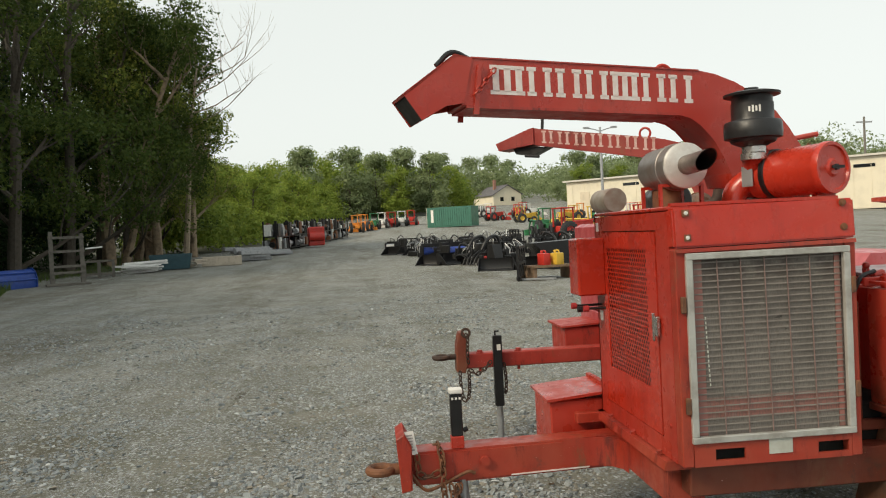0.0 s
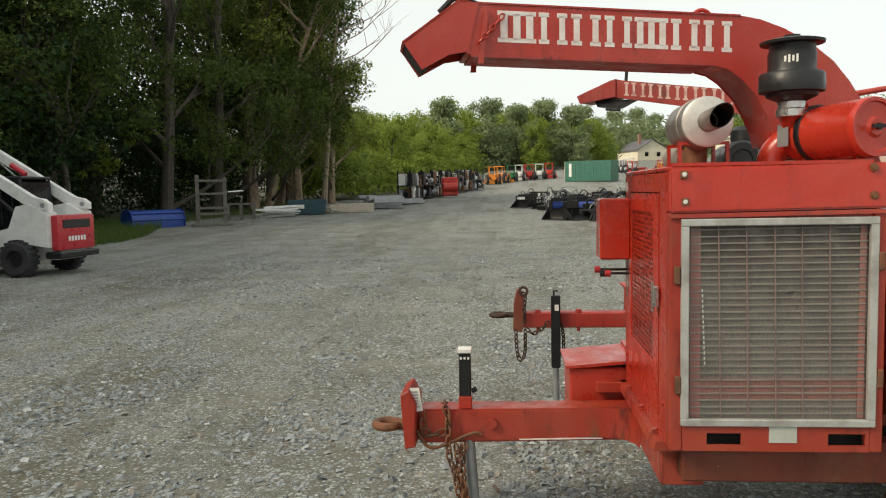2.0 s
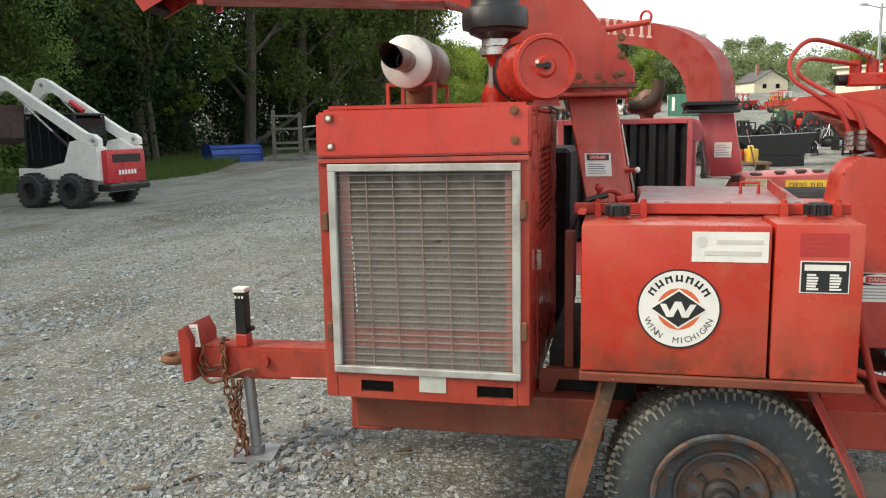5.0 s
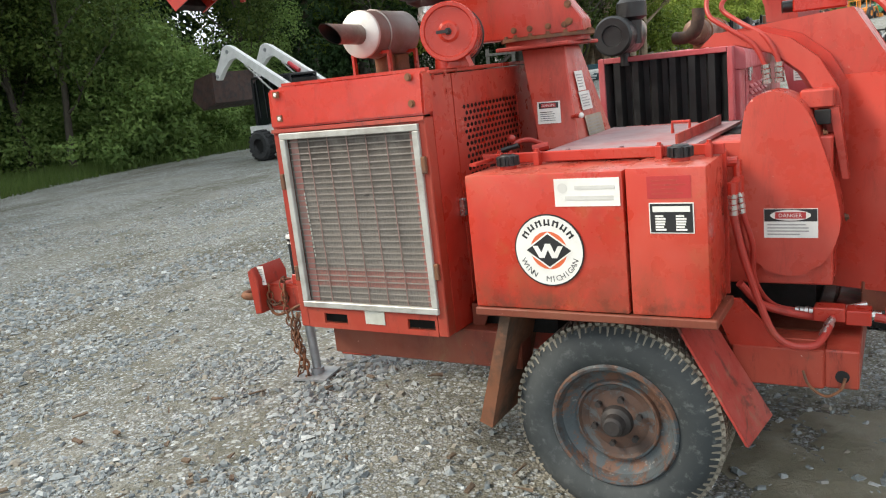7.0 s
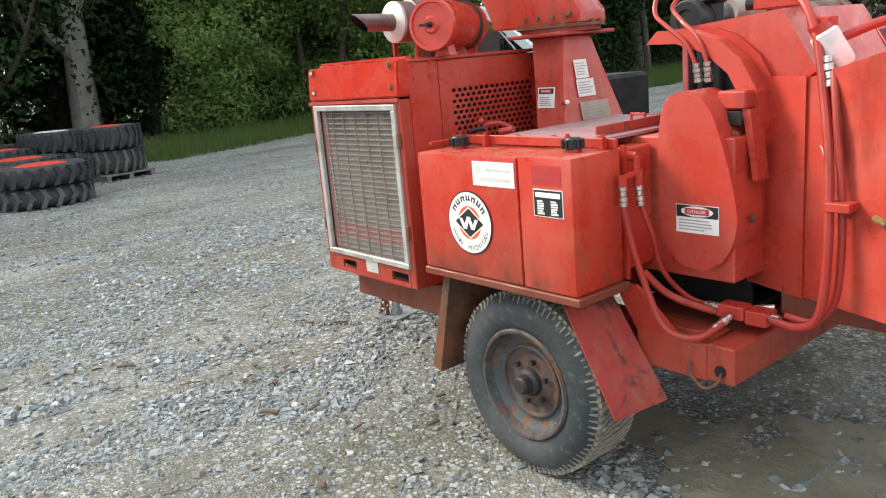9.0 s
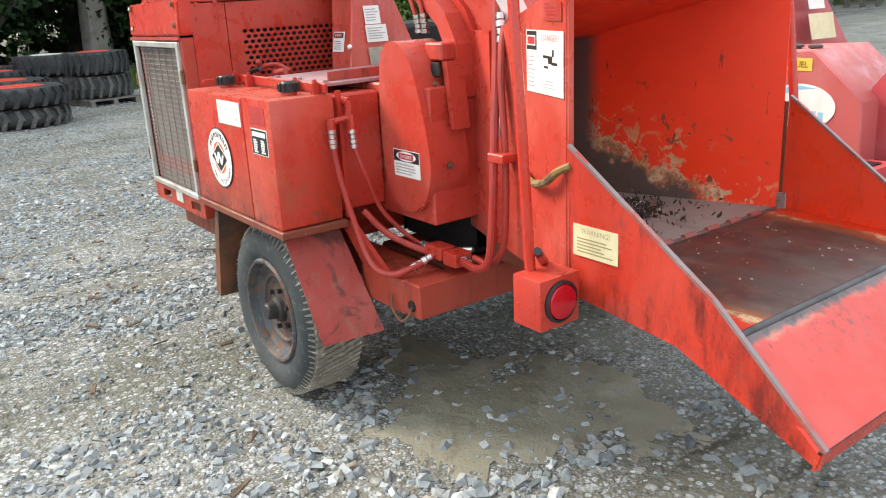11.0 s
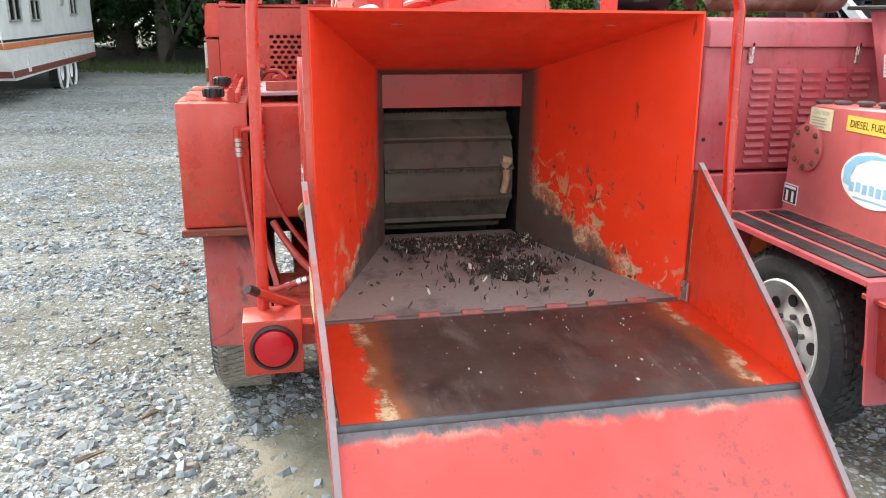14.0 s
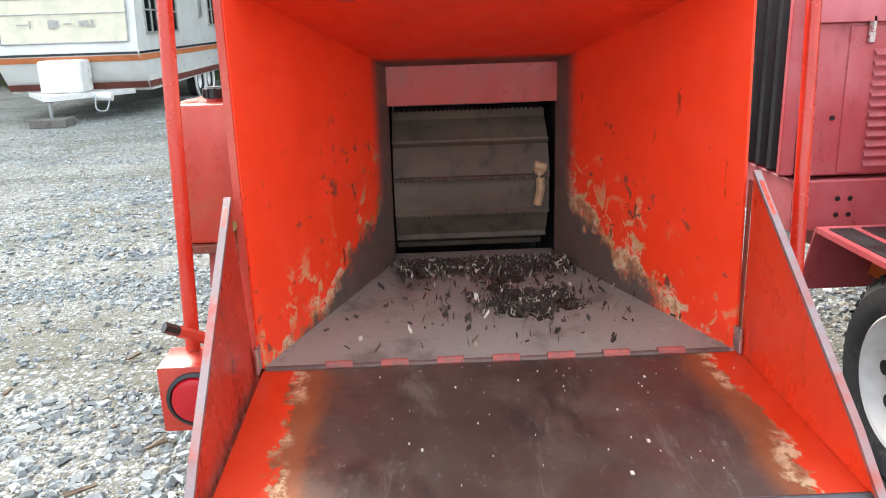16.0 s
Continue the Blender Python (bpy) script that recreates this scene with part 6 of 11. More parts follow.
tube(bm, [(3.292, 4.53, 1.10), (3.292, 4.565, 1.09)], 0.016, 6, smooth=False)
part("stuck_splinter", bm, plain("raw_wood", (0.42, 0.28, 0.16), 0.8, 0, 0.4, 30, 0.3), hopper, "splinter of wood stuck beside the roller")

wing_paint = paint("scratched_wing_paint", (0.45, 0.030, 0.013), (0.48, 0.065, 0.04), fade=0.5, dirt=0.55, chips=0.4, rough=0.34)
wing_inner = paint("wing_inside_paint", (0.66, 0.040, 0.009), (0.60, 0.055, 0.025), fade=0.3, dirt=0.35, chips=0.5, rough=0.4)
edge_worn = plain("scraped_edge", (0.26, 0.20, 0.20), 0.45, 0.5, 0.5, 9, other=(0.36, 0.09, 0.07))
# folding pan with wings and lip
bm = bmn()
hexa(bm, [(4.105, NL + 0.012, 0.782), (4.665, NL + 0.012, 0.768), (4.665, NR - 0.0, 0.768), (4.105, NR - 0.0, 0.782)], [(4.105, NL + 0.012, 0.797), (4.665, NL + 0.012, 0.783), (4.665, NR - 0.0, 0.783), (4.105, NR - 0.0, 0.797)])
pan = part("feed_pan", bm, pan_dark, chipper, "worn brown steel feed pan with rusty edges")
bm = bmn()
cyl(bm, (4.666, NL - 0.005, 0.775), (4.666, NR + 0.006, 0.775), 0.012, seg=14)
part("pan_edge", bm, plain("dull_edge_steel", (0.085, 0.08, 0.085), 0.45, 0.5, 0.35, 7, other=(0.045, 0.04, 0.04)), pan, "bare polished steel edge of the pan")
bm = bmn()
hexa(bm, [(4.668, NL - 0.008, 0.783), (4.920, NL - 0.012, 0.572), (4.920, NR + 0.012, 0.572), (4.668, NR + 0.008, 0.783)], [(4.662, NL - 0.008, 0.774), (4.912, NL - 0.012, 0.562), (4.912, NR + 0.012, 0.562), (4.662, NR + 0.008, 0.774)])
part("pan_lip", bm, lip_red, pan, "down-sloping pinkish red lip with scratches")
bm = bmn()
cyl(bm, (4.914, NL - 0.012, 0.569), (4.914, NR + 0.012, 0.569), 0.006, seg=10, mat=1)
hexa(bm, [(4.918, NL - 0.012, 0.568), (4.918, NR + 0.012, 0.568), (4.905, NR + 0.012, 0.515), (4.905, NL - 0.012, 0.515)], [(4.911, NL - 0.012, 0.568), (4.911, NR + 0.012, 0.568), (4.898, NR + 0.012, 0.515), (4.898, NL - 0.012, 0.515)])
part("lip_edge", bm, [red_bright, plain("rubbed_dark_edge", (0.13, 0.05, 0.045), 0.5, 0.3, 0.5, 14, other=(0.03, 0.025, 0.025))], pan)
for side, y in ((-1, NL - 0.006), (1, NR + 0.006)):
    bm = bmn()
    tip = 1.198 if side < 0 else 1.215
    prism(bm, [(4.112, tip), (4.145, tip - 0.01), (4.60, 0.862), (4.690, 0.782), (4.925, 0.570), (4.915, 0.520), (4.50, 0.700), (4.135, 0.742), (4.112, 0.76)], "y", y - 0.004, y + 0.004)
    if side < 0:
        for v in bm.verts:
            v.co.y -= 0.05 * max(0.0, v.co.z - 0.85)
    wing = part("pan_wing", bm, wing_paint if side < 0 else wing_inner, pan, "triangular red side wing of the pan")
    bm = bmn()
    for a, b in (((4.112, tip + 0.007), (4.60, 0.868)), ((4.60, 0.868), (4.69, 0.788)), ((4.69, 0.788), (4.925, 0.576))):
        hexa(bm, [(a[0], y - 0.0075, a[1] - 0.006), (b[0], y - 0.0075, b[1] - 0.006), (b[0], y + 0.0075, b[1] - 0.006), (a[0], y + 0.0075, a[1] - 0.006)], [(a[0] + 0.004, y - 0.0075, a[1] + 0.002), (b[0] + 0.004, y - 0.0075, b[1] + 0.002), (b[0] + 0.004, y + 0.0075, b[1] + 0.002), (a[0] + 0.004, y + 0.0075, a[1] + 0.002)])
    if side < 0:
        for v in bm.verts:
            v.co.y -= 0.05 * max(0.0, v.co.z - 0.85)
    split("wing_edge", bm, edge_worn, wing, "scraped bare edge")
    bm = bmn()
    box(bm, 4.095, 4.135, y - 0.012 * side - 0.004, y - 0.012 * side + 0.004, 0.80, 0.86, 0.002)
    part("catch", bm, chrome, wing)
bm = bmn()
for k in range(7):
    y = 3.93 + 0.128 * k
    cyl(bm, (4.100, y, 0.801), (4.100, y + 0.062, 0.801), 0.011, seg=10)
split("hinge_knuckle", bm, plain("hinge_paint", (0.33, 0.075, 0.06), 0.5, 0.2, 0.4, 20, other=(0.10, 0.07, 0.065)), pan, "worn red hinge knuckles")
bm = bmn()
cyl(bm, (4.101, NL + 0.02, 0.798), (4.101, NR - 0.02, 0.798), 0.008, seg=8)
part("hinge_pin", bm, plain("dark_hinge", (0.12, 0.07, 0.06), 0.5, 0.3, 0.3, 12), pan)
# rails and plate added below the hopper to cut the light there
for y in (4.02, 4.62):
    bm = bmn()
    box(bm, 3.44, 4.06, y - 0.04, y + 0.04, 0.66, 0.772, 0.005)
    part("hopper_rail", bm, rust_red, chipper)
bm = bmn()
box(bm, 2.80, 3.34, 3.90, 4.80, 0.44, 0.60, 0.01)
part("belly_plate", bm, rust_red, chipper, "dirty rusty plate added to cut the light below the machine")
# safety labels on the hopper side
d1v = -d1
bm = bmn()
LC = Vector((3.965, 3.823, 1.425)) + n1 * 0.012
F1 = (d1v, (0, 0, 1))
sign(bm, LC, F1, 0.265, 0.185, 0.002, 0, 0.006)
LA, LB = LC - d1v * 0.090, LC + d1v * 0.045
sign(bm, LA + Vector((0, 0, 0.062)), F1, 0.075, 0.055, 0.0006, 1, 0.008)
sign(bm, LA + Vector((0, 0, 0.062)), F1, 0.060, 0.030, 0.0006, 0, 0.009)
sign(bm, LA + Vector((0, 0, 0.062)), F1, 0.052, 0.022, 0.0006, 2, 0.0098)
bars(bm, LA + Vector((0, 0, -0.03)), F1, 0.06, 0.10, 8, 0.008, 3, 0.3, 30)
words(bm, "DANGER!", LB + Vector((0, 0, 0.072)), F1, 0.018, 0.0085, 2, 0.12)
for dx, dz, ww, hh in ((0, 0.01, 0.030, 0.022), (-0.03, 0.018, 0.04, 0.008), (0.03, 0.0, 0.04, 0.008), (0.02, 0.03, 0.012, 0.020), (-0.03, -0.012, 0.03, 0.007)):
    sign(bm, LB + d1v * dx + Vector((0, 0, dz)), F1, ww, hh, 0.0006, 1, 0.0085)
bars(bm, LB + Vector((0, 0, -0.062)), F1, 0.12, 0.028, 3, 0.008, 3, 0.3, 31)
part("danger_label", bm, [white_label, ink_black, ink_red, ink_grey], hopper, "tall white danger label with a black shape")
bm = bmn()
sign(bm, LC + Vector((0, 0, 0.145)) + d1v * 0.06, F1, 0.12, 0.05, 0.001, 0, 0.006)
bars(bm, LC + Vector((0, 0, 0.145)) + d1v * 0.06, F1, 0.10, 0.04, 4, 0.0075, 1, 0.4, 33)
part("red_label", bm, [dark_red, ink_red], hopper)
bm = bmn()
sign(bm, (4.213, 3.757, 0.928), "-y", 0.172, 0.096, 0.002)
words(bm, "WARNING!", (4.213, 3.7548, 0.958), "-y", 0.016, 0.0, 1, 0.11)
bars(bm, (4.213, 3.7548, 0.915), "-y", 0.14, 0.05, 5, 0.0, 1, 0.35, 40)
part("warning_label", bm, [cream_label, plain("olive_print", (0.25, 0.22, 0.10), 0.6, 0, 0.1, 20)], pan, "faded cream warning label")
# control bar round the hopper
bm = bmn()
tube(bm, [(4.078, 3.627, 0.84), (4.052, 3.632, 1.15), (4.018, 3.638, 1.55), (4.005, 3.648, 1.68), (3.99, 3.70, 1.742), (3.985, 3.82, 1.752), (3.985, 4.33, 1.755), (3.97, 4.88, 1.752), (3.968, 4.99, 1.738), (3.972, 5.045, 1.67), (3.988, 5.044, 1.55), (4.08, 5.015, 1.0), (4.113, 5.005, 0.80)], 0.0165, 12, 5)
bar = part("control_bar", bm, red_bright, chipper, "bent red feed control bar over the hopper")
bm = bmn()
box(bm, 3.94, 3.98, 4.00, 4.04, 1.60, 1.75, 0.004)
box(bm, 3.94, 3.98, 4.62, 4.66, 1.60, 1.75, 0.004)
split("bar_support", bm, red_bright, bar)
bm = bmn()
box(bm, 4.06, 4.178, 3.572, 3.729, 0.692, 0.848, 0.008, seg=2)
box(bm, 4.05, 4.10, 3.725, 3.79, 0.74, 0.80)
lampbox = part("tail_lamp_box", bm, red_paint, chipper, "square red tail lamp housing")
bm = bmn()
lathe(bm, (4.178, 3.652, 0.771), (1, 0, 0), [(0.064, 0), (0.064, 0.006), (0.056, 0.010), (0.053, 0.006)], 32)
part("lamp_gasket", bm, black_plastic, lampbox)
bm = bmn()
lathe(bm, (4.178, 3.652, 0.771), (1, 0, 0), [(0.053, 0.006), (0.050, 0.014), (0.035, 0.018), (0, 0.020)], 32)
part("lamp_lens", bm, lens_red, lampbox, "round red tail lamp lens")
bm = bmn()
tube(bm, [(4.05, 3.715, 0.84), (4.128, 3.616, 0.912)], 0.0135, 6, smooth=False)
tube(bm, [(4.127, 3.617, 0.911), (4.147, 3.592, 0.930)], 0.0125, 6, smooth=False, mat=1)
part("lever_stub", bm, [red_paint, black_steel], chipper, "red lever stub with a blackened end")
bm = bmn()
tube(bm, [(3.80, 3.86, 1.07), (3.90, 3.80, 1.055), (4.0, 3.76, 1.075), (4.07, 3.745, 1.12), (4.12, 3.755, 1.145)], 0.0125, 8)
part("tie_strap", bm, strap_yellow, chipper, "dirty yellow strap tied round the wing")
# hydraulics
bm = bmn()
box(bm, 3.30, 3.40, 3.79, 3.86, 0.672, 0.722, 0.004)
box(bm, 3.40, 3.48, 3.80, 3.88, 0.660, 0.712, 0.004)
cyl(bm, (3.48, 3.84, 0.688), (3.51, 3.84, 0.688), 0.016, seg=6, mat=1)
cyl(bm, (3.38, 3.86, 0.70), (3.46, 3.90, 0.71), 0.010, seg=8, mat=1)
valve = part("valve_block", bm, [red_paint, chrome], chipper, "red hydraulic valve block")
HOSES = [
    ([(3.085, 3.548, 1.17), (3.09, 3.55, 1.08), (3.115, 3.56, 0.95), (3.155, 3.58, 0.80), (3.195, 3.595, 0.69), (3.25, 3.605, 0.645), (3.32, 3.64, 0.640), (3.35, 3.72, 0.665), (3.36, 3.79, 0.690)], 0.0125),
    ([(3.09, 3.632, 1.19), (3.10, 3.632, 1.10), (3.125, 3.66, 0.98), (3.12, 3.72, 0.84), (3.16, 3.80, 0.73), (3.24, 3.82, 0.70), (3.31, 3.82, 0.70)], 0.0095),
    ([(3.08, 3.66, 0.84), (3.14, 3.72, 0.75), (3.24, 3.78, 0.70), (3.36, 3.86, 0.66)], 0.014),
    ([(3.49, 3.83, 0.685), (3.58, 3.82, 0.68), (3.645, 3.82, 0.72), (3.668, 3.825, 0.84), (3.668, 3.84, 1.05), (3.645, 3.875, 1.28), (3.605, 3.92, 1.45), (3.56, 3.96, 1.62), (3.50, 4.0, 1.73), (3.42, 4.06, 1.775), (3.33, 4.15, 1.775)], 0.0155),
    ([(3.52, 3.86, 0.70), (3.62, 3.855, 0.70), (3.685, 3.86, 0.78), (3.70, 3.865, 0.95), (3.69, 3.875, 1.15), (3.668, 3.885, 1.33), (3.645, 3.91, 1.45), (3.625, 3.94, 1.52)], 0.0125),
    ([(3.145, 3.93, 1.50), (3.14, 3.92, 1.56), (3.10, 3.92, 1.64), (3.02, 3.93, 1.70), (2.95, 3.95, 1.755), (2.945, 3.99, 1.83), (3.02, 4.05, 1.90), (3.15, 4.14, 1.885), (3.27, 4.22, 1.85)], 0.0085),
    ([(3.185, 3.93, 1.50), (3.185, 3.92, 1.57), (3.14, 3.93, 1.66), (3.05, 3.97, 1.72), (2.98, 4.02, 1.78), (3.02, 4.10, 1.835), (3.14, 4.18, 1.83), (3.24, 4.23, 1.815)], 0.0085),
    ([(3.36, 4.28, 1.775), (3.50, 4.26, 1.81), (3.64, 4.22, 1.82), (3.74, 4.18, 1.76), (3.78, 4.14, 1.66)], 0.016),
    ([(3.60, 4.06, 1.62), (3.70, 4.12, 1.66), (3.84, 4.25, 1.69), (3.95, 4.40, 1.70)], 0.016),
]
for pts, r in HOSES:
    bm = bmn()
    tube(bm, pts, r, 10, 8)
    part("hydraulic_hose", bm, hose_red, chipper, "red overpainted hydraulic hose")
bm = bmn()
for p, q in (((3.085, 3.548, 1.175), (3.087, 3.549, 1.10)), ((3.09, 3.632, 1.165), (3.098, 3.632, 1.09)), ((3.145, 3.93, 1.50), (3.14, 3.923, 1.57)), ((3.185, 3.93, 1.50), (3.185, 3.923, 1.575)), ((3.62, 3.93, 1.47), (3.60, 3.945, 1.57)), ((3.24, 3.82, 0.70), (3.30, 3.82, 0.70)), ((3.34, 3.70, 0.655), (3.36, 3.78, 0.688)), ((3.40, 4.28, 1.78), (3.48, 4.265, 1.805)), ((3.28, 4.22, 1.85), (3.22, 4.19, 1.868))):
    d = Vector(q) - Vector(p)
    for k in range(4):
        a = Vector(p) + d * k / 4
        cyl(bm, a, a + d / 4 * 0.8, 0.0165 - 0.002 * (k % 2), seg=12)
split("hose_fitting", bm, chrome, chipper)
bm = bmn()
tube(bm, [(3.03, 3.63, 1.268), (3.09, 3.63, 1.268)], 0.017, 10, smooth=False)
tube(bm, [(3.088, 3.63, 1.275), (3.088, 3.625, 1.20)], 0.014, 8, smooth=False)
tube(bm, [(3.087, 3.625, 1.212), (3.086, 3.540, 1.200)], 0.012, 8, smooth=False)
tube(bm, [(3.085, 3.548, 1.212), (3.085, 3.548, 1.172)], 0.017, 8, smooth=False)
tube(bm, [(3.09, 3.632, 1.222), (3.09, 3.632, 1.162)], 0.017, 8, smooth=False)
split("pipe_fitting", bm, red_paint, chipper)
bm = bmn()
box(bm, 3.20, 3.38, 4.20, 4.28, 1.735, 1.785, 0.006)
for x in (3.23, 3.29, 3.35):
    cyl(bm, (x, 4.24, 1.785), (x, 4.24, 1.835), 0.022, seg=10)
cyl(bm, (3.16, 4.23, 1.76), (3.20, 4.24, 1.76), 0.022, seg=12, mat=1)
tube(bm, [(3.32, 4.24, 1.83), (3.40, 4.20, 1.92)], 0.006, 6, smooth=False, mat=2)
part("hydraulic_manifold", bm, [red_paint, black_plastic, strap_yellow], chipper, "red hydraulic manifold with fittings")
bm = bmn()
p, q = Vector((3.565, 3.985, 1.640)), Vector((3.625, 4.02, 1.515))
d = (q - p).normalized()
lathe(bm, p, d, [(0, 0), (0.040, 0.0), (0.046, 0.008), (0.046, 0.115), (0.040, 0.128), (0, 0.130)], 24)
filt = part("oil_filter", bm, plain("white_filter_paint", (0.70, 0.69, 0.67), 0.4, 0, 0.15, 12), chipper, "white spin-on oil filter")
bm = bmn()
cyl(bm, p - d * 0.03, p, 0.035, seg=12)
box(bm, 3.51, 3.59, 3.985, 4.04, 1.645, 1.69, 0.004)
part("filter_head", bm, red_paint, filt)
bm = bmn()
tube(bm, [(3.51, 3.99, 1.46), (3.50, 3.975, 1.40), (3.54, 3.965, 1.33), (3.60, 3.94, 1.26), (3.63, 3.90, 1.15)], 0.005, 6)
part("grey_wire", bm, grey_steel, chipper)
bm = bmn()
box(bm, 3.66, 3.74, 3.82, 3.89, 1.085, 1.115, 0.003)
part("hose_clamp", bm, red_paint, chipper)
bm = bmn()
hexa(bm, [(2.99, 3.60, 0.80), (3.09, 3.60, 0.80), (3.24, 3.66, 0.60), (3.05, 3.66, 0.60)], [(2.99, 3.62, 0.80), (3.09, 3.62, 0.80), (3.24, 3.68, 0.60), (3.05, 3.68, 0.60)])
part("frame_bracket", bm, red_paint, chipper)
bm = bmn()
tube(bm, [(3.28, 3.64, 0.545), (3.30, 3.625, 0.50), (3.35, 3.625, 0.465), (3.395, 3.63, 0.49), (3.41, 3.64, 0.53)], 0.005, 7)
part("wiring", bm, rust, chipper)
# wood chips lying on the hopper floor
rnd = random.Random(5)
bm = bmn()
for k in range(4850):
    if k < 2500:
        x, y = 3.35 + abs(rnd.gauss(0, 0.075)), rnd.uniform(4.08, 4.62)
    elif k < 4600:
        ang, far = rnd.uniform(0, 6.28), abs(rnd.gauss(0, 0.55)) ** 1.2
        x, y = 3.74 + 0.11 * far * math.cos(ang), 4.46 + 0.16 * far * math.sin(ang)
        if noise.noise((x * 14, y * 14, 2.0)) < -0.12:
            continue
    else:
        x, y = rnd.uniform(3.34, 4.04), rnd.gauss(4.38, 0.20)
    half = 0.26 + 0.28 * (x - BX) / (MX - BX)
    if not (3.31 < x < 4.07 and abs(y - 4.335) < half):
        continue
    a, l, w = rnd.uniform(0, 6.28), 0.004 + 0.016 * rnd.random() ** 1.8, 0.001 + 0.0035 * rnd.random() ** 1.5
    c, s = math.cos(a), math.sin(a)
    z = 0.8 + rnd.uniform(0.0, 0.012)
    t1, t2 = rnd.uniform(-0.006, 0.010), rnd.uniform(-0.004, 0.008)
    lo = [(x + c * i * l / 2 - s * j * w / 2, y + s * i * l / 2 + c * j * w / 2, z + t1 * i + t2 * j + 0.006) for i, j in ((-1, -1), (1, -1), (1, 1), (-1, 1))]
    hexa(bm, lo, [(p[0], p[1], p[2] + 0.002) for p in lo])
mc = Mat("wood_chips", (0.030, 0.021, 0.016), 0.9)
mc.over((0.085, 0.060, 0.043), mc.ramp(mc.island(), 0.45, 0.8), 0.9).over((0.40, 0.34, 0.27), mc.ramp(mc.island(), 0.85, 0.90), 0.9).over((0.60, 0.55, 0.47), mc.ramp(mc.island(), 0.955, 0.96), 1.0)
chip_mat = mc.done()
solo("wood_chips", bm, chip_mat, "dark wood chips and shreds scattered on the hopper floor", "wood chips", "stuff")
bm = bmn()
rows, cols = 60, 56
dust = bmn()
grid = []
for i in range(rows):
    for j in range(cols):
        x, y = 3.325 + 0.62 * i / (rows - 1), 4.08 + 0.56 * j / (cols - 1)
        band = 1.25 - 11 * max(0.0, x - 3.34)
        blob = 1.0 - ((x - 3.735) / 0.12) ** 2 - ((y - 4.46) / 0.13) ** 2
        trail = 0.75 - ((x - 3.56) / 0.16) ** 2 - ((y - 4.40) / 0.07) ** 2
        lump = max(band, blob, trail) + 1.5 * noise.noise((x * 16, y * 16, 2.0)) + 0.8 * noise.noise((x * 45, y * 45, 6.0))
        grid.append(dust.verts.new((x, y, 0.7985 + 0.011 * max(-0.5, min(1.0, lump - 0.30)) + 0.003 * noise.noise((x * 80, y * 80, 1.0)))))
for i in range(rows - 1):
    for j in range(cols - 1):
        a = i * cols + j
        dust.faces.new((grid[a], grid[a + cols], grid[a + cols + 1], grid[a + 1]))
solo("wood_dust", dust, plain("dark_damp_mulch", (0.034, 0.024, 0.018), 0.95, 0, 0.5, 60, 0.6, other=(0.075, 0.052, 0.038), spec=0.15), "dark damp wood dust heaped on the hopper floor", "wood chips", "stuff")
for k in range(42):
    x, y = 4.13 + 0.49 * rnd.random() ** 1.6, rnd.gauss(4.42, 0.20)
    r = 0.0012 + 0.004 * rnd.random() ** 4
    z = 0.797 - 0.014 * (x - 4.105) / 0.56
    box(bm, x - r, x + r, y - r * 0.6, y + r * 0.6, z + 0.0005, z + 0.003)
solo("wood_crumbs", bm, plain("pale_wood_crumbs", (0.6, 0.5, 0.4), 0.9), "pale wood crumbs lying on the pan", "wood chips", "stuff")

# wheels and mudguards
WC = Vector((2.687, 0, 0.374))


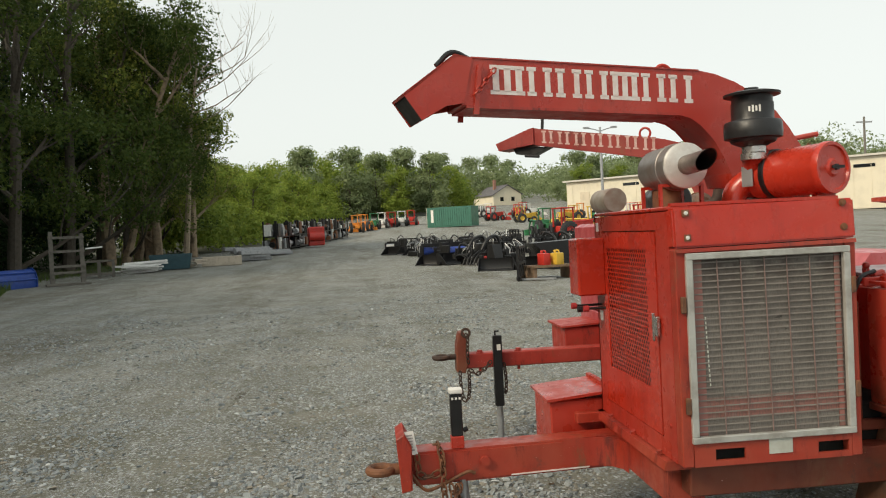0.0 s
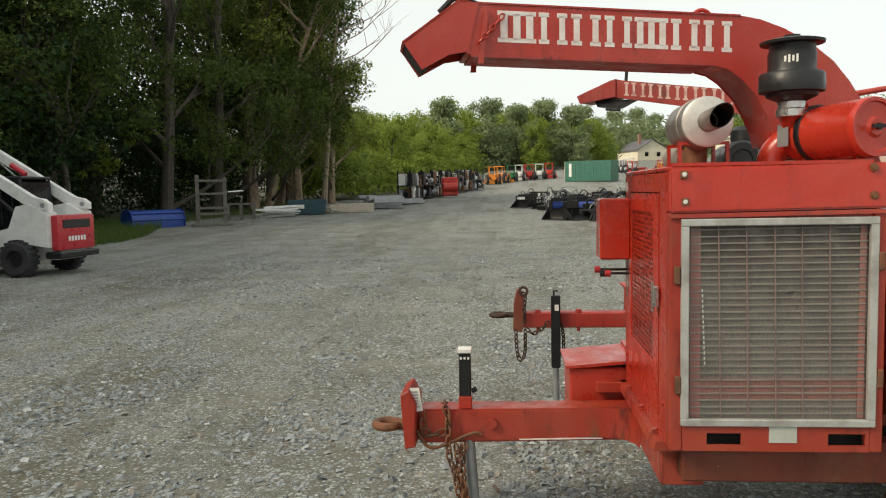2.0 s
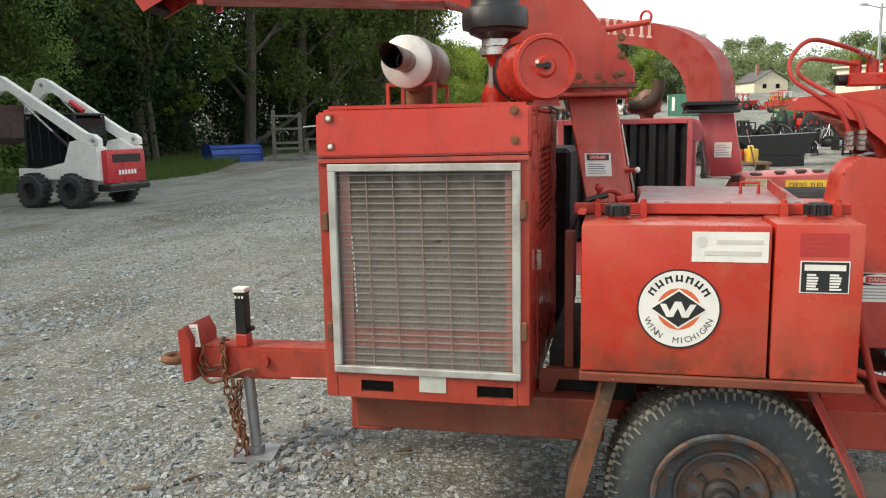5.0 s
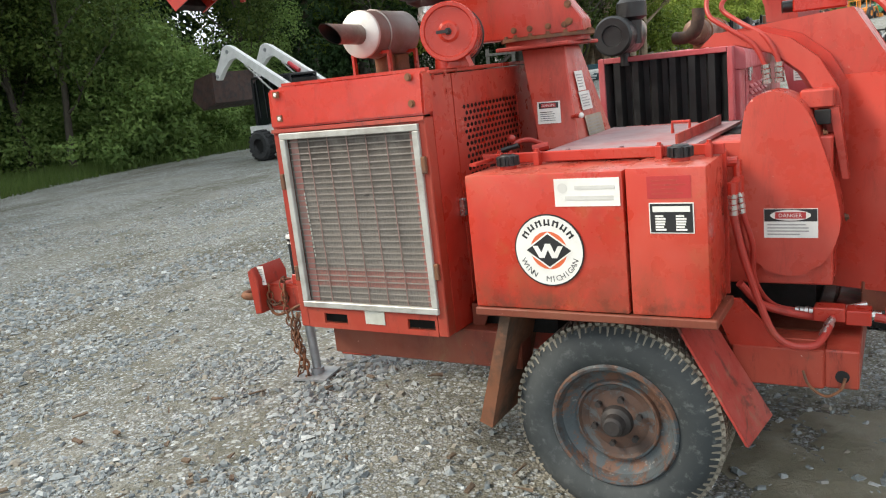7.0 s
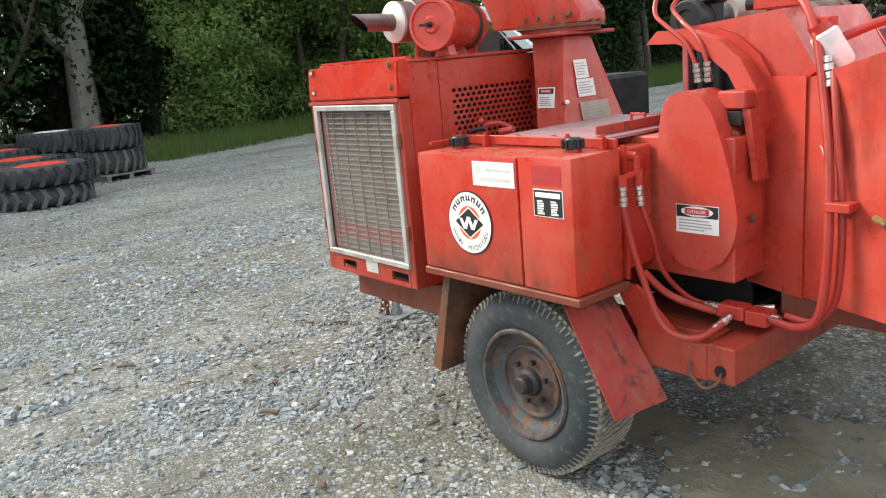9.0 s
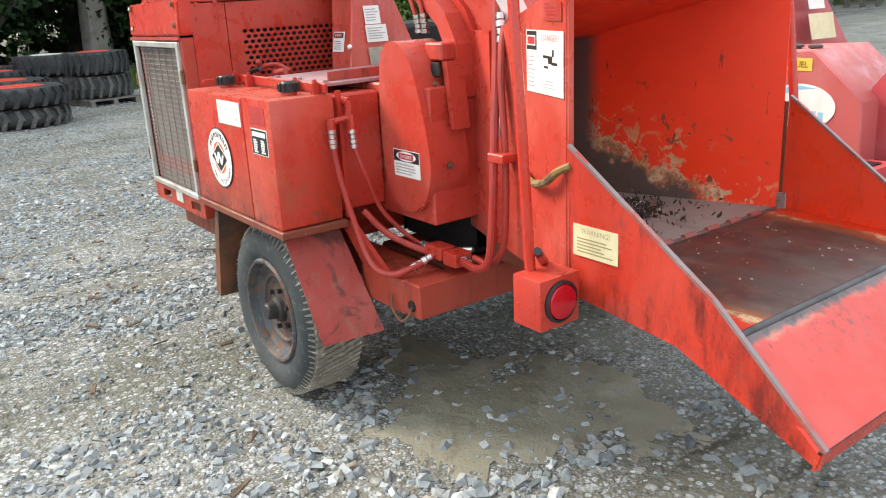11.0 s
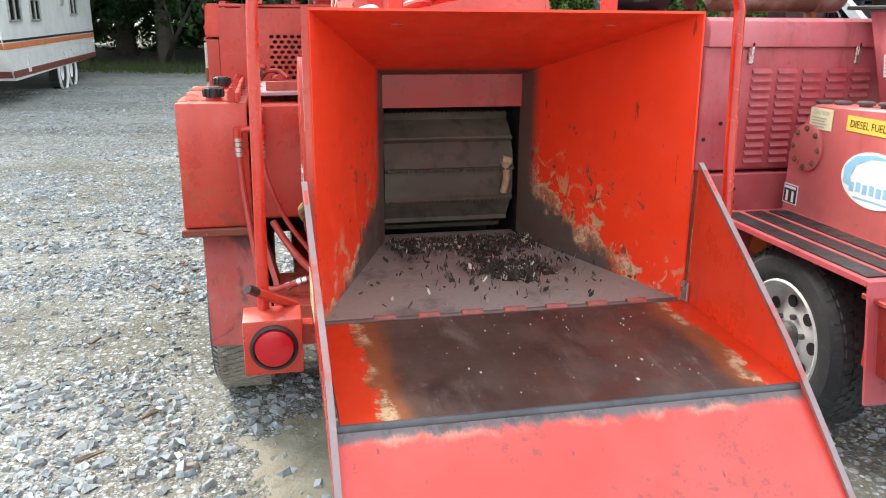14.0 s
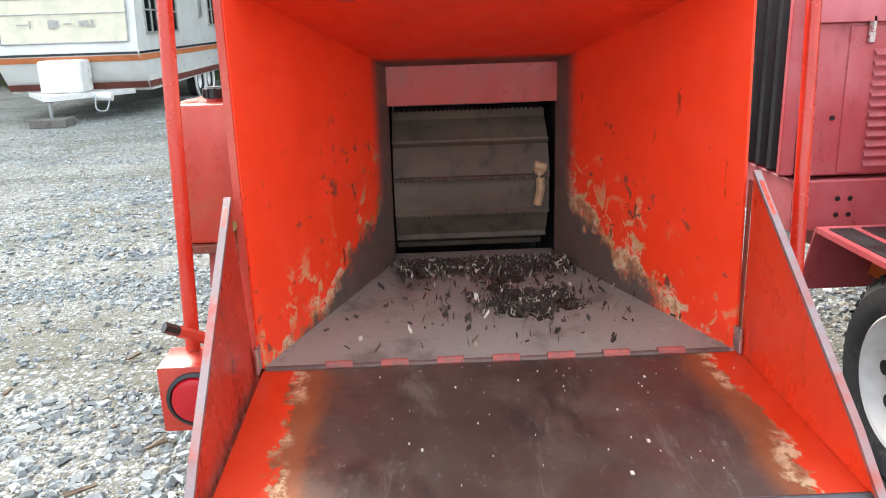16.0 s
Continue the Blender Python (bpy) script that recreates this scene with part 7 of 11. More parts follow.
def wheel_parts(parent, cx, cz, y_out, width, rad, rim_r, tread_m, side_m, rim_m, hub_m, lugs=64, sgn=1, name="wheel", disc_m=None):
    """A road wheel whose outer side faces -y (sgn 1) or +y (sgn -1)."""
    o = (cx, y_out, cz)
    axis = (0, sgn, 0)
    worn = random.Random(int(cx * 100))
    bm = bmn()
    prof = [(rim_r - 0.004, 0.035), (rim_r + 0.010, 0.022), (rim_r + 0.05, 0.006), (rim_r + 0.10, 0.008), (rad - 0.035, 0.022), (rad - 0.014, 0.036), (rad - 0.008, 0.052), (rad - 0.006, width / 2), (rad - 0.008, width - 0.052), (rad - 0.03, width - 0.025), (rim_r + 0.06, width - 0.005), (rim_r, width - 0.03)]
    lathe(bm, o, axis, prof, 64, mats=[0, 0, 0, 0, 0, 1, 1, 1, 1, 0, 0])
    wheel = part(name, bm, [side_m, tread_m], parent, "")
    bm = bmn()
    for k in range(lugs):
        t = 2 * math.pi * k / lugs
        tt = t + 0.45 * 2 * math.pi / lugs
        for row in range(5):
            y0 = (0.040, 0.074, width / 2 - 0.026, width - 0.116, width - 0.074)[row]
            y1 = y0 + (0.030, 0.042, 0.052, 0.038, 0.034)[row]
            tw = (t if row % 2 else tt)
            da = 0.30 * 2 * math.pi / lugs
            lo, hi = [], []
            for a, yy in ((tw - da, y0), (tw + da, y0), (tw + da + 0.02, y1), (tw - da + 0.02, y1)):
                lo.append((cx + (rad - 0.012) * math.cos(a), y_out + sgn * yy, cz + (rad - 0.012) * math.sin(a)))
                hi.append((cx + rad * math.cos(a), y_out + sgn * yy, cz + rad * math.sin(a)))
            hexa(bm, lo, hi)
        lo, hi = [], []
        wob, dep = 0.55 / lugs + 0.75 / lugs * worn.random(), 0.018 + 0.026 * worn.random()
        for a, yy, rr in ((t - wob, 0.036, rad - 0.012), (t + wob + 0.006, 0.036, rad - 0.012), (t + 0.6 / lugs, 0.020, rad - dep), (t - 0.6 / lugs, 0.020, rad - dep)):
            lo.append((cx + rr * math.cos(a), y_out + sgn * (yy + 0.006), cz + rr * math.sin(a)))
            hi.append((cx + rr * math.cos(a), y_out + sgn * (yy - 0.003), cz + rr * math.sin(a)))
        hexa(bm, lo, hi)
    tr = part("tread", bm, tread_m, wheel)
    tr["kind"] = "stuff"
    bm = bmn()
    if disc_m:
        lathe(bm, o, axis, [(rim_r + 0.010, 0.020), (rim_r + 0.002, 0.010), (rim_r - 0.008, 0.012), (rim_r - 0.012, 0.022), (rim_r - 0.020, 0.050), (rim_r - 0.046, 0.070), (0.158, 0.072), (0.152, 0.060), (0.144, 0.058), (0.136, 0.070), (0.112, 0.078), (0.075, 0.066), (0, 0.066)], 56, mats=[0] * 8 + [1] * 4)
    else:
        lathe(bm, o, axis, [(rim_r + 0.012, 0.020), (rim_r + 0.004, 0.014), (rim_r - 0.006, 0.020), (rim_r - 0.016, 0.050), (rim_r - 0.030, 0.085), (rim_r - 0.055, 0.098), (rim_r - 0.075, 0.088), (rim_r - 0.095, 0.072), (0.075, 0.066), (0, 0.066)], 48)
    rim = part("rim", bm, [rim_m, disc_m] if disc_m else rim_m, wheel, "")
    bm = bmn()
    for k in range(6):
        t = 2 * math.pi * k / 6 + 0.3
        c = Vector((cx + 0.088 * math.cos(t), y_out + sgn * 0.066, cz + 0.088 * math.sin(t)))
        cyl(bm, c, c - Vector((0, sgn * 0.018, 0)), 0.012, seg=6)
    split("wheel_nut", bm, hub_m, wheel)
    bm = bmn()
    lathe(bm, (cx, y_out + sgn * 0.066, cz), (0, -sgn, 0), [(0.060, 0), (0.055, 0.020), (0.040, 0.030), (0.036, 0.062), (0.028, 0.070), (0, 0.070)], 24)
    part("hub", bm, hub_m, wheel, "")
    return wheel


flap_paint = paint("dusty_flap_paint", (0.31, 0.035, 0.026), (0.38, 0.095, 0.075), grime=(0.05, 0.022, 0.018), fade=0.8, dirt=0.95, chips=0.4, rough=0.6, smear=0.75)
mk = Mat("rusty_painted_rim", (0.060, 0.073, 0.080), 0.5, 0.1)
mk.over((0.13, 0.060, 0.034), mk.ramp(mk.noise(9, 8, 0.75, distort=0.6), 0.47, 0.54), 0.9)
mk.over((0.045, 0.026, 0.020), mk.ramp(mk.noise(17, 6, 0.7), 0.52, 0.64), 0.8)
mk.over((0.21, 0.20, 0.185), mk.ramp(mk.noise(38, 6, 0.75), 0.60, 0.66), 0.7)
mk.glossy(mk.noise(12), 0.45, 0.8)
mk.bump(mk.noise(45, 5), 0.35, 0.004)
rim_worn = mk.done()
mk = Mat("rusted_wheel_disc", (0.085, 0.046, 0.032), 0.7, 0.1)
mk.over((0.16, 0.085, 0.055), mk.ramp(mk.noise(14, 7, 0.7), 0.46, 0.62), 0.7)
mk.over((0.035, 0.028, 0.026), mk.ramp(mk.noise(7, 7, 0.7), 0.48, 0.62), 0.8)
mk.over((0.075, 0.088, 0.094), mk.ramp(mk.noise(11, 7, 0.75, distort=0.5), 0.53, 0.60), 0.85)
mk.bump(mk.noise(40, 5), 0.35, 0.004)
disc_rust = mk.done()
hub_rust = plain("rusty_hub", (0.030, 0.025, 0.024), 0.6, 0.2, 0.4, 25, 0.2, other=(0.03, 0.03, 0.03))
w = wheel_parts(chipper, WC.x, WC.z, 3.372, 0.285, 0.380, 0.222, tread_rubber, tyre_rubber, rim_worn, hub_rust, 84, disc_m=disc_rust)
tagged(w, "dusty truck tyre with pale worn tread on a rusty rim")
w = wheel_parts(chipper, WC.x, WC.z, 5.24, 0.285, 0.380, 0.222, tread_rubber, tyre_rubber, rim_worn, hub_rust, sgn=-1)
bm = bmn()
hexa(bm, [(2.305, 3.345, 0.785), (2.345, 3.345, 0.785), (2.345, 3.66, 0.785), (2.305, 3.66, 0.785)], [(2.175, 3.345, 0.345), (2.225, 3.345, 0.325), (2.225, 3.66, 0.325), (2.175, 3.66, 0.345)])
part("mudguard_front", bm, plain("mud_caked_rust", (0.17, 0.065, 0.03), 0.85, 0, 0.5, 5, 0.3, other=(0.06, 0.035, 0.022)), chipper, "rusty red front mudguard plate")
bm = bmn()
hexa(bm, [(2.925, 3.375, 0.787), (2.96, 3.60, 0.787), (3.18, 3.655, 0.362), (3.14, 3.40, 0.355)], [(2.915, 3.377, 0.787), (2.95, 3.602, 0.787), (3.17, 3.657, 0.362), (3.13, 3.402, 0.355)])
part("mud_flap", bm, flap_paint, chipper, "dirty red steel mud flap")
bm = bmn()
box(bm, 2.30, 2.96, 3.36, 3.62, 0.772, 0.785)
part("mudguard_top", bm, fender_paint, chipper)

# ---- the second, faded chipper behind ----
chip2 = thing("wood_chipper", (2.9, 6.4, 0), "faded pinkish red wood chipper with a black screen parked behind", "wood chipper")
bm = bmn()
box(bm, 2.00, 2.77, 5.645, 7.30, 0.92, 1.50, 0.006)
box(bm, 2.00, 2.79, 5.62, 7.32, 0.70, 0.905, 0.006)
body2 = part("engine_enclosure", bm, pink_paint, chip2, "sun-bleached red engine enclosure")
bm = bmn()
prism(bm, [(1.98, 1.50), (2.80, 1.50), (2.80, 1.585), (2.787, 1.612), (2.755, 1.628), (2.03, 1.628), (1.98, 1.60)], "y", 5.64, 7.33)
part("enclosure_roof", bm, pink_paint, body2)
bm = bmn()
prof = [(2.015, 5.64), (2.015, 5.585)]
for k in range(6):
    x = 2.05 + k * 0.108
    prof += [(x, 5.625), (x + 0.02, 5.585), (x + 0.055, 5.585), (x + 0.075, 5.625)]
prism(bm, prof + [(2.71, 5.585), (2.71, 5.64)], "z", 0.93, 1.598)
part("radiator_screen", bm, black_steel, chip2, "black corrugated radiator screen")
bm = bmn()
box(bm, 1.975, 2.013, 5.58, 5.638, 0.92, 1.632, 0.004)
box(bm, 2.712, 2.742, 5.58, 5.638, 0.92, 1.632, 0.004)
box(bm, 2.014, 2.711, 5.58, 5.638, 1.600, 1.632, 0.004)
part("screen_frame", bm, pink_paint, chip2)
bm = bmn()
box(bm, 2.77, 2.776, 5.79, 6.56, 0.93, 1.485, 0.002)
door2 = part("louvred_door", bm, pink_paint, chip2, "pink door with rows of louvres")
lou = bmn()
prism(lou, [(0.0, -0.006), (0.016, -0.010), (0.016, -0.006), (0.0, 0.014)], "y", -0.049, 0.049)
lou_me = finish(lou, "louvre", pink_paint)
for c in range(5):
    for r in range(12):
        ob = new("louvre", lou_me)
        ob.parent = door2
        ob.location = (2.776, 5.936 + 0.133 * c, 1.386 - 0.0383 * r)
bm = bmn()
for y in (5.865, 6.43):
    box(bm, 2.776, 2.792, y - 0.013, y + 0.013, 1.42, 1.545, 0.004)
    box(bm, 2.79, 2.80, y - 0.008, y + 0.008, 1.46, 1.52, 0.003)
split("latch", bm, chrome, door2, "plated draw latch")
bm = bmn()
for y, z in ((5.673, 1.071), (5.754, 1.145)):
    cyl(bm, (2.771, y, z), (2.774, y, z), 0.010, seg=10)
for k in range(2):
    for z in (0.765, 0.83):
        bolt(bm, (2.79, 5.80 + 0.05 * k, z), (1, 0, 0), 0.007, 0.004)
split("bolt", bm, black_steel, body2)
bm = bmn()
lathe(bm, (2.135, 5.72, 1.752), (0, -1, 0), [(0, 0), (0.10, 0.0), (0.105, 0.26), (0.112, 0.27), (0.112, 0.33), (0.10, 0.345), (0.06, 0.345), (0.055, 0.335), (0, 0.335)], 28)
lathe(bm, (2.20, 5.56, 0), (0, 0, 1), [(0.05, 1.70), (0.055, 1.83), (0.085, 1.85), (0.085, 1.93), (0.06, 1.955), (0, 1.96)], 24)
cyl(bm, (2.135, 5.60, 1.58), (2.135, 5.60, 1.70), 0.03, seg=12)
part("air_cleaner", bm, black_plastic, chip2, "black plastic air cleaner")
bm = bmn()
lathe(bm, (2.50, 5.78, 1.73), (0, 1, 0), [(0, 0.0), (0.045, 0.0), (0.072, 0.02), (0.075, 0.04), (0.075, 0.70), (0.05, 0.74), (0, 0.74)], 24)
part("exhaust_drum", bm, plain("rusty_exhaust", (0.13, 0.07, 0.045), 0.6, 0.4, 0.4, 8, other=(0.30, 0.24, 0.20)), chip2, "rust-brown horizontal exhaust drum")
bm = bmn()
tube(bm, [(2.40, 5.74, 1.705), (2.47, 5.70, 1.705), (2.525, 5.67, 1.735), (2.548, 5.66, 1.79), (2.552, 5.66, 1.855)], 0.036, 14)
part("exhaust_pipe", bm, plain("burnt_exhaust", (0.055, 0.036, 0.028), 0.7, 0.3, 0.4, 20, 0.2, other=(0.11, 0.055, 0.035)), chip2, "short burnt brown exhaust elbow")
bm = bmn()
for y in (5.90, 6.35):
    box(bm, 2.465, 2.535, y - 0.012, y + 0.012, 1.62, 1.66)
    torus(bm, (2.50, y, 1.73), (0, 1, 0), 0.078, 0.006, 20, 6)
split("exhaust_bracket", bm, rust, chip2)
bm = bmn()
lathe(bm, (1.96, 6.08, 1.79), (0, 1, 0), [(0, 0), (0.085, 0), (0.09, 0.01), (0.09, 0.34), (0, 0.35)], 24)
part("muffler", bm, plain("dull_muffler", (0.33, 0.29, 0.25), 0.5, 0.5, 0.3, 7, other=(0.22, 0.13, 0.09)), chip2, "dull silver muffler can")
# tank
bm = bmn()
prism(bm, [(2.92, 0.66), (2.92, 1.02), (3.05, 1.245), (3.52, 1.268), (3.79, 1.03), (3.80, 0.66)], "y", 6.05, 6.60)
bmesh.ops.bevel(bm, geom=list(bm.edges), offset=0.008, segments=1, affect="EDGES", material=-1)
salmon = paint("bleached_salmon_paint", (0.43, 0.095, 0.090), (0.51, 0.170, 0.160), fade=0.85, dirt=0.15, chips=0.2, rough=0.45)
tank2 = part("fuel_tank", bm, salmon, chip2, "bleached salmon fuel tank with sloped shoulders")
tank2.location = (0.05, -0.055, 0.022)
bm = bmn()
sign(bm, (3.40, 6.049, 1.195), "-y", 0.245, 0.062, 0.002)
words(bm, "DIESEL FUEL", (3.40, 6.046, 1.195), "-y", 0.030, 0.0, 1, 0.20)
part("fuel_label", bm, [yellow_label, ink_black], tank2, "yellow diesel fuel label")
bm = bmn()
sign(bm, (3.115, 6.049, 1.19), "-y", 0.145, 0.09, 0.002)
words(bm, "CAUTION", (3.115, 6.046, 1.217), "-y", 0.018, 0.0, 1, 0.10)
bars(bm, (3.115, 6.046, 1.175), "-y", 0.11, 0.05, 4, 0.0, 1, 0.35, 50)
part("caution_label", bm, [cream_label, ink_grey], tank2, "cream caution label")
bm = bmn()
cyl(bm, (3.475, 6.049, 0.988), (3.475, 6.046, 0.988), 0.10, seg=40)
for v in bm.verts:
    v.co.x = 3.475 + (v.co.x - 3.475) * 1.85
    v.co.z = 0.988 + (v.co.z - 0.988) * 1.12
prism(bm, [(3.305, 0.955), (3.305, 1.02), (3.36, 1.07), (3.47, 1.092), (3.56, 1.08), (3.45, 1.07), (3.37, 1.035), (3.345, 0.985), (3.36, 0.94)], "y", 6.0455, 6.045, mat=1)
for k in range(7):
    sign(bm, (3.36 + 0.038 * k, 6.0455, 0.945 + 0.004 * (k % 2)), "-y", 0.026, 0.040, 0.0006, 1)
sign(bm, (3.475, 6.0455, 0.905), "-y", 0.20, 0.008, 0.0006, 1)
part("oval_emblem", bm, [white_label, ink_blue], tank2, "white oval emblem with blue swirl and blocks")
bm = bmn()
lathe(bm, (3.05, 6.05, 1.055), (0, -1, 0), [(0.105, 0), (0.105, 0.010), (0.098, 0.014), (0, 0.014)], 28)
cover = part("inspection_cover", bm, salmon, tank2, "round bolted inspection cover")
bm = bmn()
for k in range(8):
    a = 2 * math.pi * k / 8
    bolt(bm, (3.05 + 0.085 * math.cos(a), 6.036, 1.055 + 0.085 * math.sin(a)), (0, -1, 0), 0.009, 0.010)
split("bolt", bm, rust, tank2)
bm = bmn()
sign(bm, (2.975, 6.049, 0.83), "-y", 0.10, 0.09, 0.002)
sign(bm, (2.975, 6.0465, 0.83), "-y", 0.09, 0.08, 0.0006, 1)
for k in range(2):
    sign(bm, (2.955 + 0.04 * k, 6.0455, 0.82), "-y", 0.016, 0.05, 0.0006, 0)
sign(bm, (2.975, 6.0455, 0.86), "-y", 0.08, 0.012, 0.0006, 0)
part("capacity_plate", bm, [white_label, ink_black], tank2, "black and white plate")
cap_dull = plain("dull_cap", (0.085, 0.055, 0.050), 0.5, 0.3, 0.4, 20)
for x in (3.00, 3.12, 3.26, 3.38, 3.48):
    bm = bmn()
    lathe(bm, (x, 6.14, 1.235 + 0.033 * min(1, (x - 2.95) / 0.4)), (0, 0, 1), [(0.026, -0.03), (0.026, 0.002), (0.036, 0.003), (0.036, 0.013), (0.028, 0.018), (0, 0.018)], 16)
    part("filler_cap", bm, cap_dull, tank2, "dull dusty cap")
# chimney and spout
bm = bmn()
hexa(bm, [(2.885, 6.42, 1.26), (3.085, 6.42, 1.26), (3.17, 6.95, 1.26), (2.90, 6.95, 1.26)], [(2.80, 6.36, 1.68), (3.01, 6.36, 1.68), (3.06, 6.70, 1.68), (2.82, 6.70, 1.68)])
chim2 = part("discharge_chimney", bm, pink_paint, chip2, "tapered faded discharge chimney")
chim2.location = (0.055, 0.05, -0.02)
bm = bmn()
sign(bm, (2.955, 6.395, 1.44), ((1, 0, 0), (0, -0.14, 1)), 0.11, 0.10, 0.002, 0, 0.003)
bars(bm, (2.955, 6.395, 1.44), ((1, 0, 0), (0, -0.14, 1)), 0.09, 0.08, 5, 0.006, 1, 0.35, 55)
sign(bm, (3.12, 6.60, 1.52), ((0.1, 1, 0), (-0.25, 0, 1)), 0.14, 0.09, 0.002, 0, 0.02)
sign(bm, (3.16, 6.62, 1.38), ((0.1, 1, 0), (-0.25, 0, 1)), 0.22, 0.14, 0.002, 2, 0.02)
split("label", bm, [white_label, ink_grey, cream_label], chim2, "white and cream labels")
bm = bmn()
box(bm, 2.765, 3.10, 6.35, 6.81, 1.665, 1.685, 0.004)
cyl(bm, (2.945, 6.58, 1.685), (2.945, 6.58, 1.715), 0.19, seg=28)
box(bm, 2.755, 3.09, 6.36, 6.80, 1.715, 1.742, 0.004)
part("turntable", bm, black_steel, chip2, "dark greasy turntable flange")
U2, V2 = Vector((-0.80, 0.60, 0)), Vector((-0.60, -0.80, 0))
P2 = Vector((2.945, 6.58, 0))
bm = bmn()
spout_solid(bm, [(-0.12, 1.742), (-0.115, 1.85), (-0.095, 1.94), (-0.05, 2.03), (0.02, 2.11), (0.12, 2.185), (0.24, 2.245), (0.36, 2.285), (0.50, 2.318), (1.52, 2.50), (1.55, 2.40), (1.53, 2.355), (0.50, 2.145), (0.38, 2.10), (0.28, 2.035), (0.20, 1.95), (0.15, 1.85), (0.135, 1.742)], 0.092, 0, P2, U2, V2)
spout2_paint = paint("dark_weathered_red", (0.25, 0.022, 0.018), (0.30, 0.055, 0.045), dirt=0.5, chips=0.4, rough=0.5)
spout2 = part("spout", bm, spout2_paint, chip2, "long dark red discharge spout")
bm = bmn()
spout_solid(bm, [(1.52, 2.505), (1.56, 2.50), (1.90, 2.395), (1.87, 2.33), (1.52, 2.36)], 0.106, 0, P2, U2, V2)
part("deflector", bm, spout2_paint, spout2)
bm = bmn()
spout_solid(bm, [(1.40, 2.33), (1.75, 2.35), (1.72, 2.29), (1.55, 2.27)], 0.06, 0, P2, U2, V2)
tube(bm, [P2 + U2 * 1.48 + Vector((0, 0, 2.49)), P2 + U2 * 1.47 + Vector((0, 0, 2.62))], 0.014, 8, smooth=False)
tube(bm, [P2 + U2 * 1.60 + V2 * 0.12 + Vector((0, 0, 2.26)), P2 + U2 * 1.45 + V2 * 0.16 + Vector((0, 0, 2.24))], 0.012, 8, smooth=False)
part("deflector_actuator", bm, black_steel, spout2)
bm = bmn()
torus(bm, P2 + U2 * 0.55 + Vector((0, 0, 2.36)), V2, 0.045, 0.010, 20, 8)
part("lifting_ring", bm, dark_red, spout2)
bm = bmn()
d2 = Vector((0.80, -0.60, -0.137)).normalized()
pos = P2 + U2 * 1.46 + V2 * 0.092 + Vector((0, 0, 2.42))
for k in range(7):
    c = pos + d2 * (0.07 + 0.152 * k) - Vector((0, 0, 0.004 * k))
    for a in (-0.034, 0.034):
        sign(bm, c + d2 * a, (d2, (0, 0, 1)), 0.022, 0.085, 0.0015, 0, 0.0005)
        for h in (-0.048, 0.048):
            sign(bm, c + d2 * a + Vector((0, 0, h)), (d2, (0, 0, 1)), 0.044, 0.014, 0.0015, 0, 0.0005)
split("side_marking", bm, plain("worn_pale_letters", (0.52, 0.36, 0.33), 0.6, 0, 0.35, 14, other=(0.30, 0.10, 0.08)), spout2, "row of pale letter-like blocks")
# drawbar, jack and boxes
bm = bmn()
box(bm, 0.86, 2.12, 6.46, 6.58, 0.565, 0.678, 0.008)
for x in (0.97, 1.27):
    bolt(bm, (x, 6.49, 0.678), (0, 0, 1), 0.020, 0.022)
    cyl(bm, (x, 6.49, 0.565), (x, 6.49, 0.535), 0.012, seg=8)
bar2 = part("drawbar", bm, dark_red, chip2)
bm = bmn()
prism(bm, [(0.785, 0.545), (0.85, 0.535), (0.87, 0.60), (0.865, 0.80), (0.85, 0.848), (0.815, 0.845), (0.79, 0.74)], "y", 6.44, 6.60, bev=0.006)
hitch2 = part("hitch_plate", bm, rust_red, bar2, "thick rusty red hitch plate")
chain_dark = plain("dark_rusty_chain", (0.055, 0.035, 0.028), 0.7, 0.3, 0.4, 25, 0.2, other=(0.10, 0.05, 0.03))
bm = bmn()
torus(bm, (0.675, 6.52, 0.655), (0, 0, 1), 0.055, 0.019, 18, 8)
cyl(bm, (0.725, 6.52, 0.655), (0.79, 6.52, 0.655), 0.022, seg=10)
part("pintle_eye", bm, chain_dark, bar2, "dark pintle eye")
for way in ([(0.805, 6.43, 0.56), (0.808, 6.425, 0.43), (0.825, 6.425, 0.345), (0.850, 6.425, 0.335), (0.870, 6.425, 0.40), (0.874, 6.43, 0.57)],
            [(0.874, 6.43, 0.57), (0.93, 6.425, 0.53), (0.99, 6.425, 0.56), (1.04, 6.43, 0.61)],
            [(0.855, 6.43, 0.84), (0.875, 6.425, 0.80), (0.868, 6.425, 0.72), (0.872, 6.43, 0.62)],
            [(1.145, 6.43, 0.60), (1.155, 6.425, 0.48), (1.15, 6.425, 0.38), (1.135, 6.43, 0.40)]):
    bm = bmn()
    chain_links(bm, way, 0.016, 0.0055)
    part("safety_chain", bm, chain_dark, bar2, "dark rusty safety chain")
bm = bmn()
torus(bm, (0.862, 6.43, 0.845), (0.2, 1, 0), 0.030, 0.010, 16, 6)
part("chain_hook", bm, chain_dark, hitch2)
bm = bmn()
box(bm, 1.064, 1.132, 6.40, 6.455, 0.275, 0.815, 0.006)
tube(bm, [(1.085, 6.43, 0.81), (1.085, 6.43, 0.845), (1.115, 6.43, 0.845)], 0.008, 6, smooth=False)
jack2 = part("jack", bm, black_steel, bar2, "black drawbar jack with a grey leg")
bm = bmn()
sign(bm, (1.105, 6.399, 0.725), "-y", 0.030, 0.045, 0.001)
part("label", bm, white_label, jack2, "small white label")
bm = bmn()
cyl(bm, (1.098, 6.43, 0.02), (1.098, 6.43, 0.276), 0.025, seg=14)
part("jack_leg", bm, grey_steel, jack2, "dusty grey inner tube")
bm = bmn()
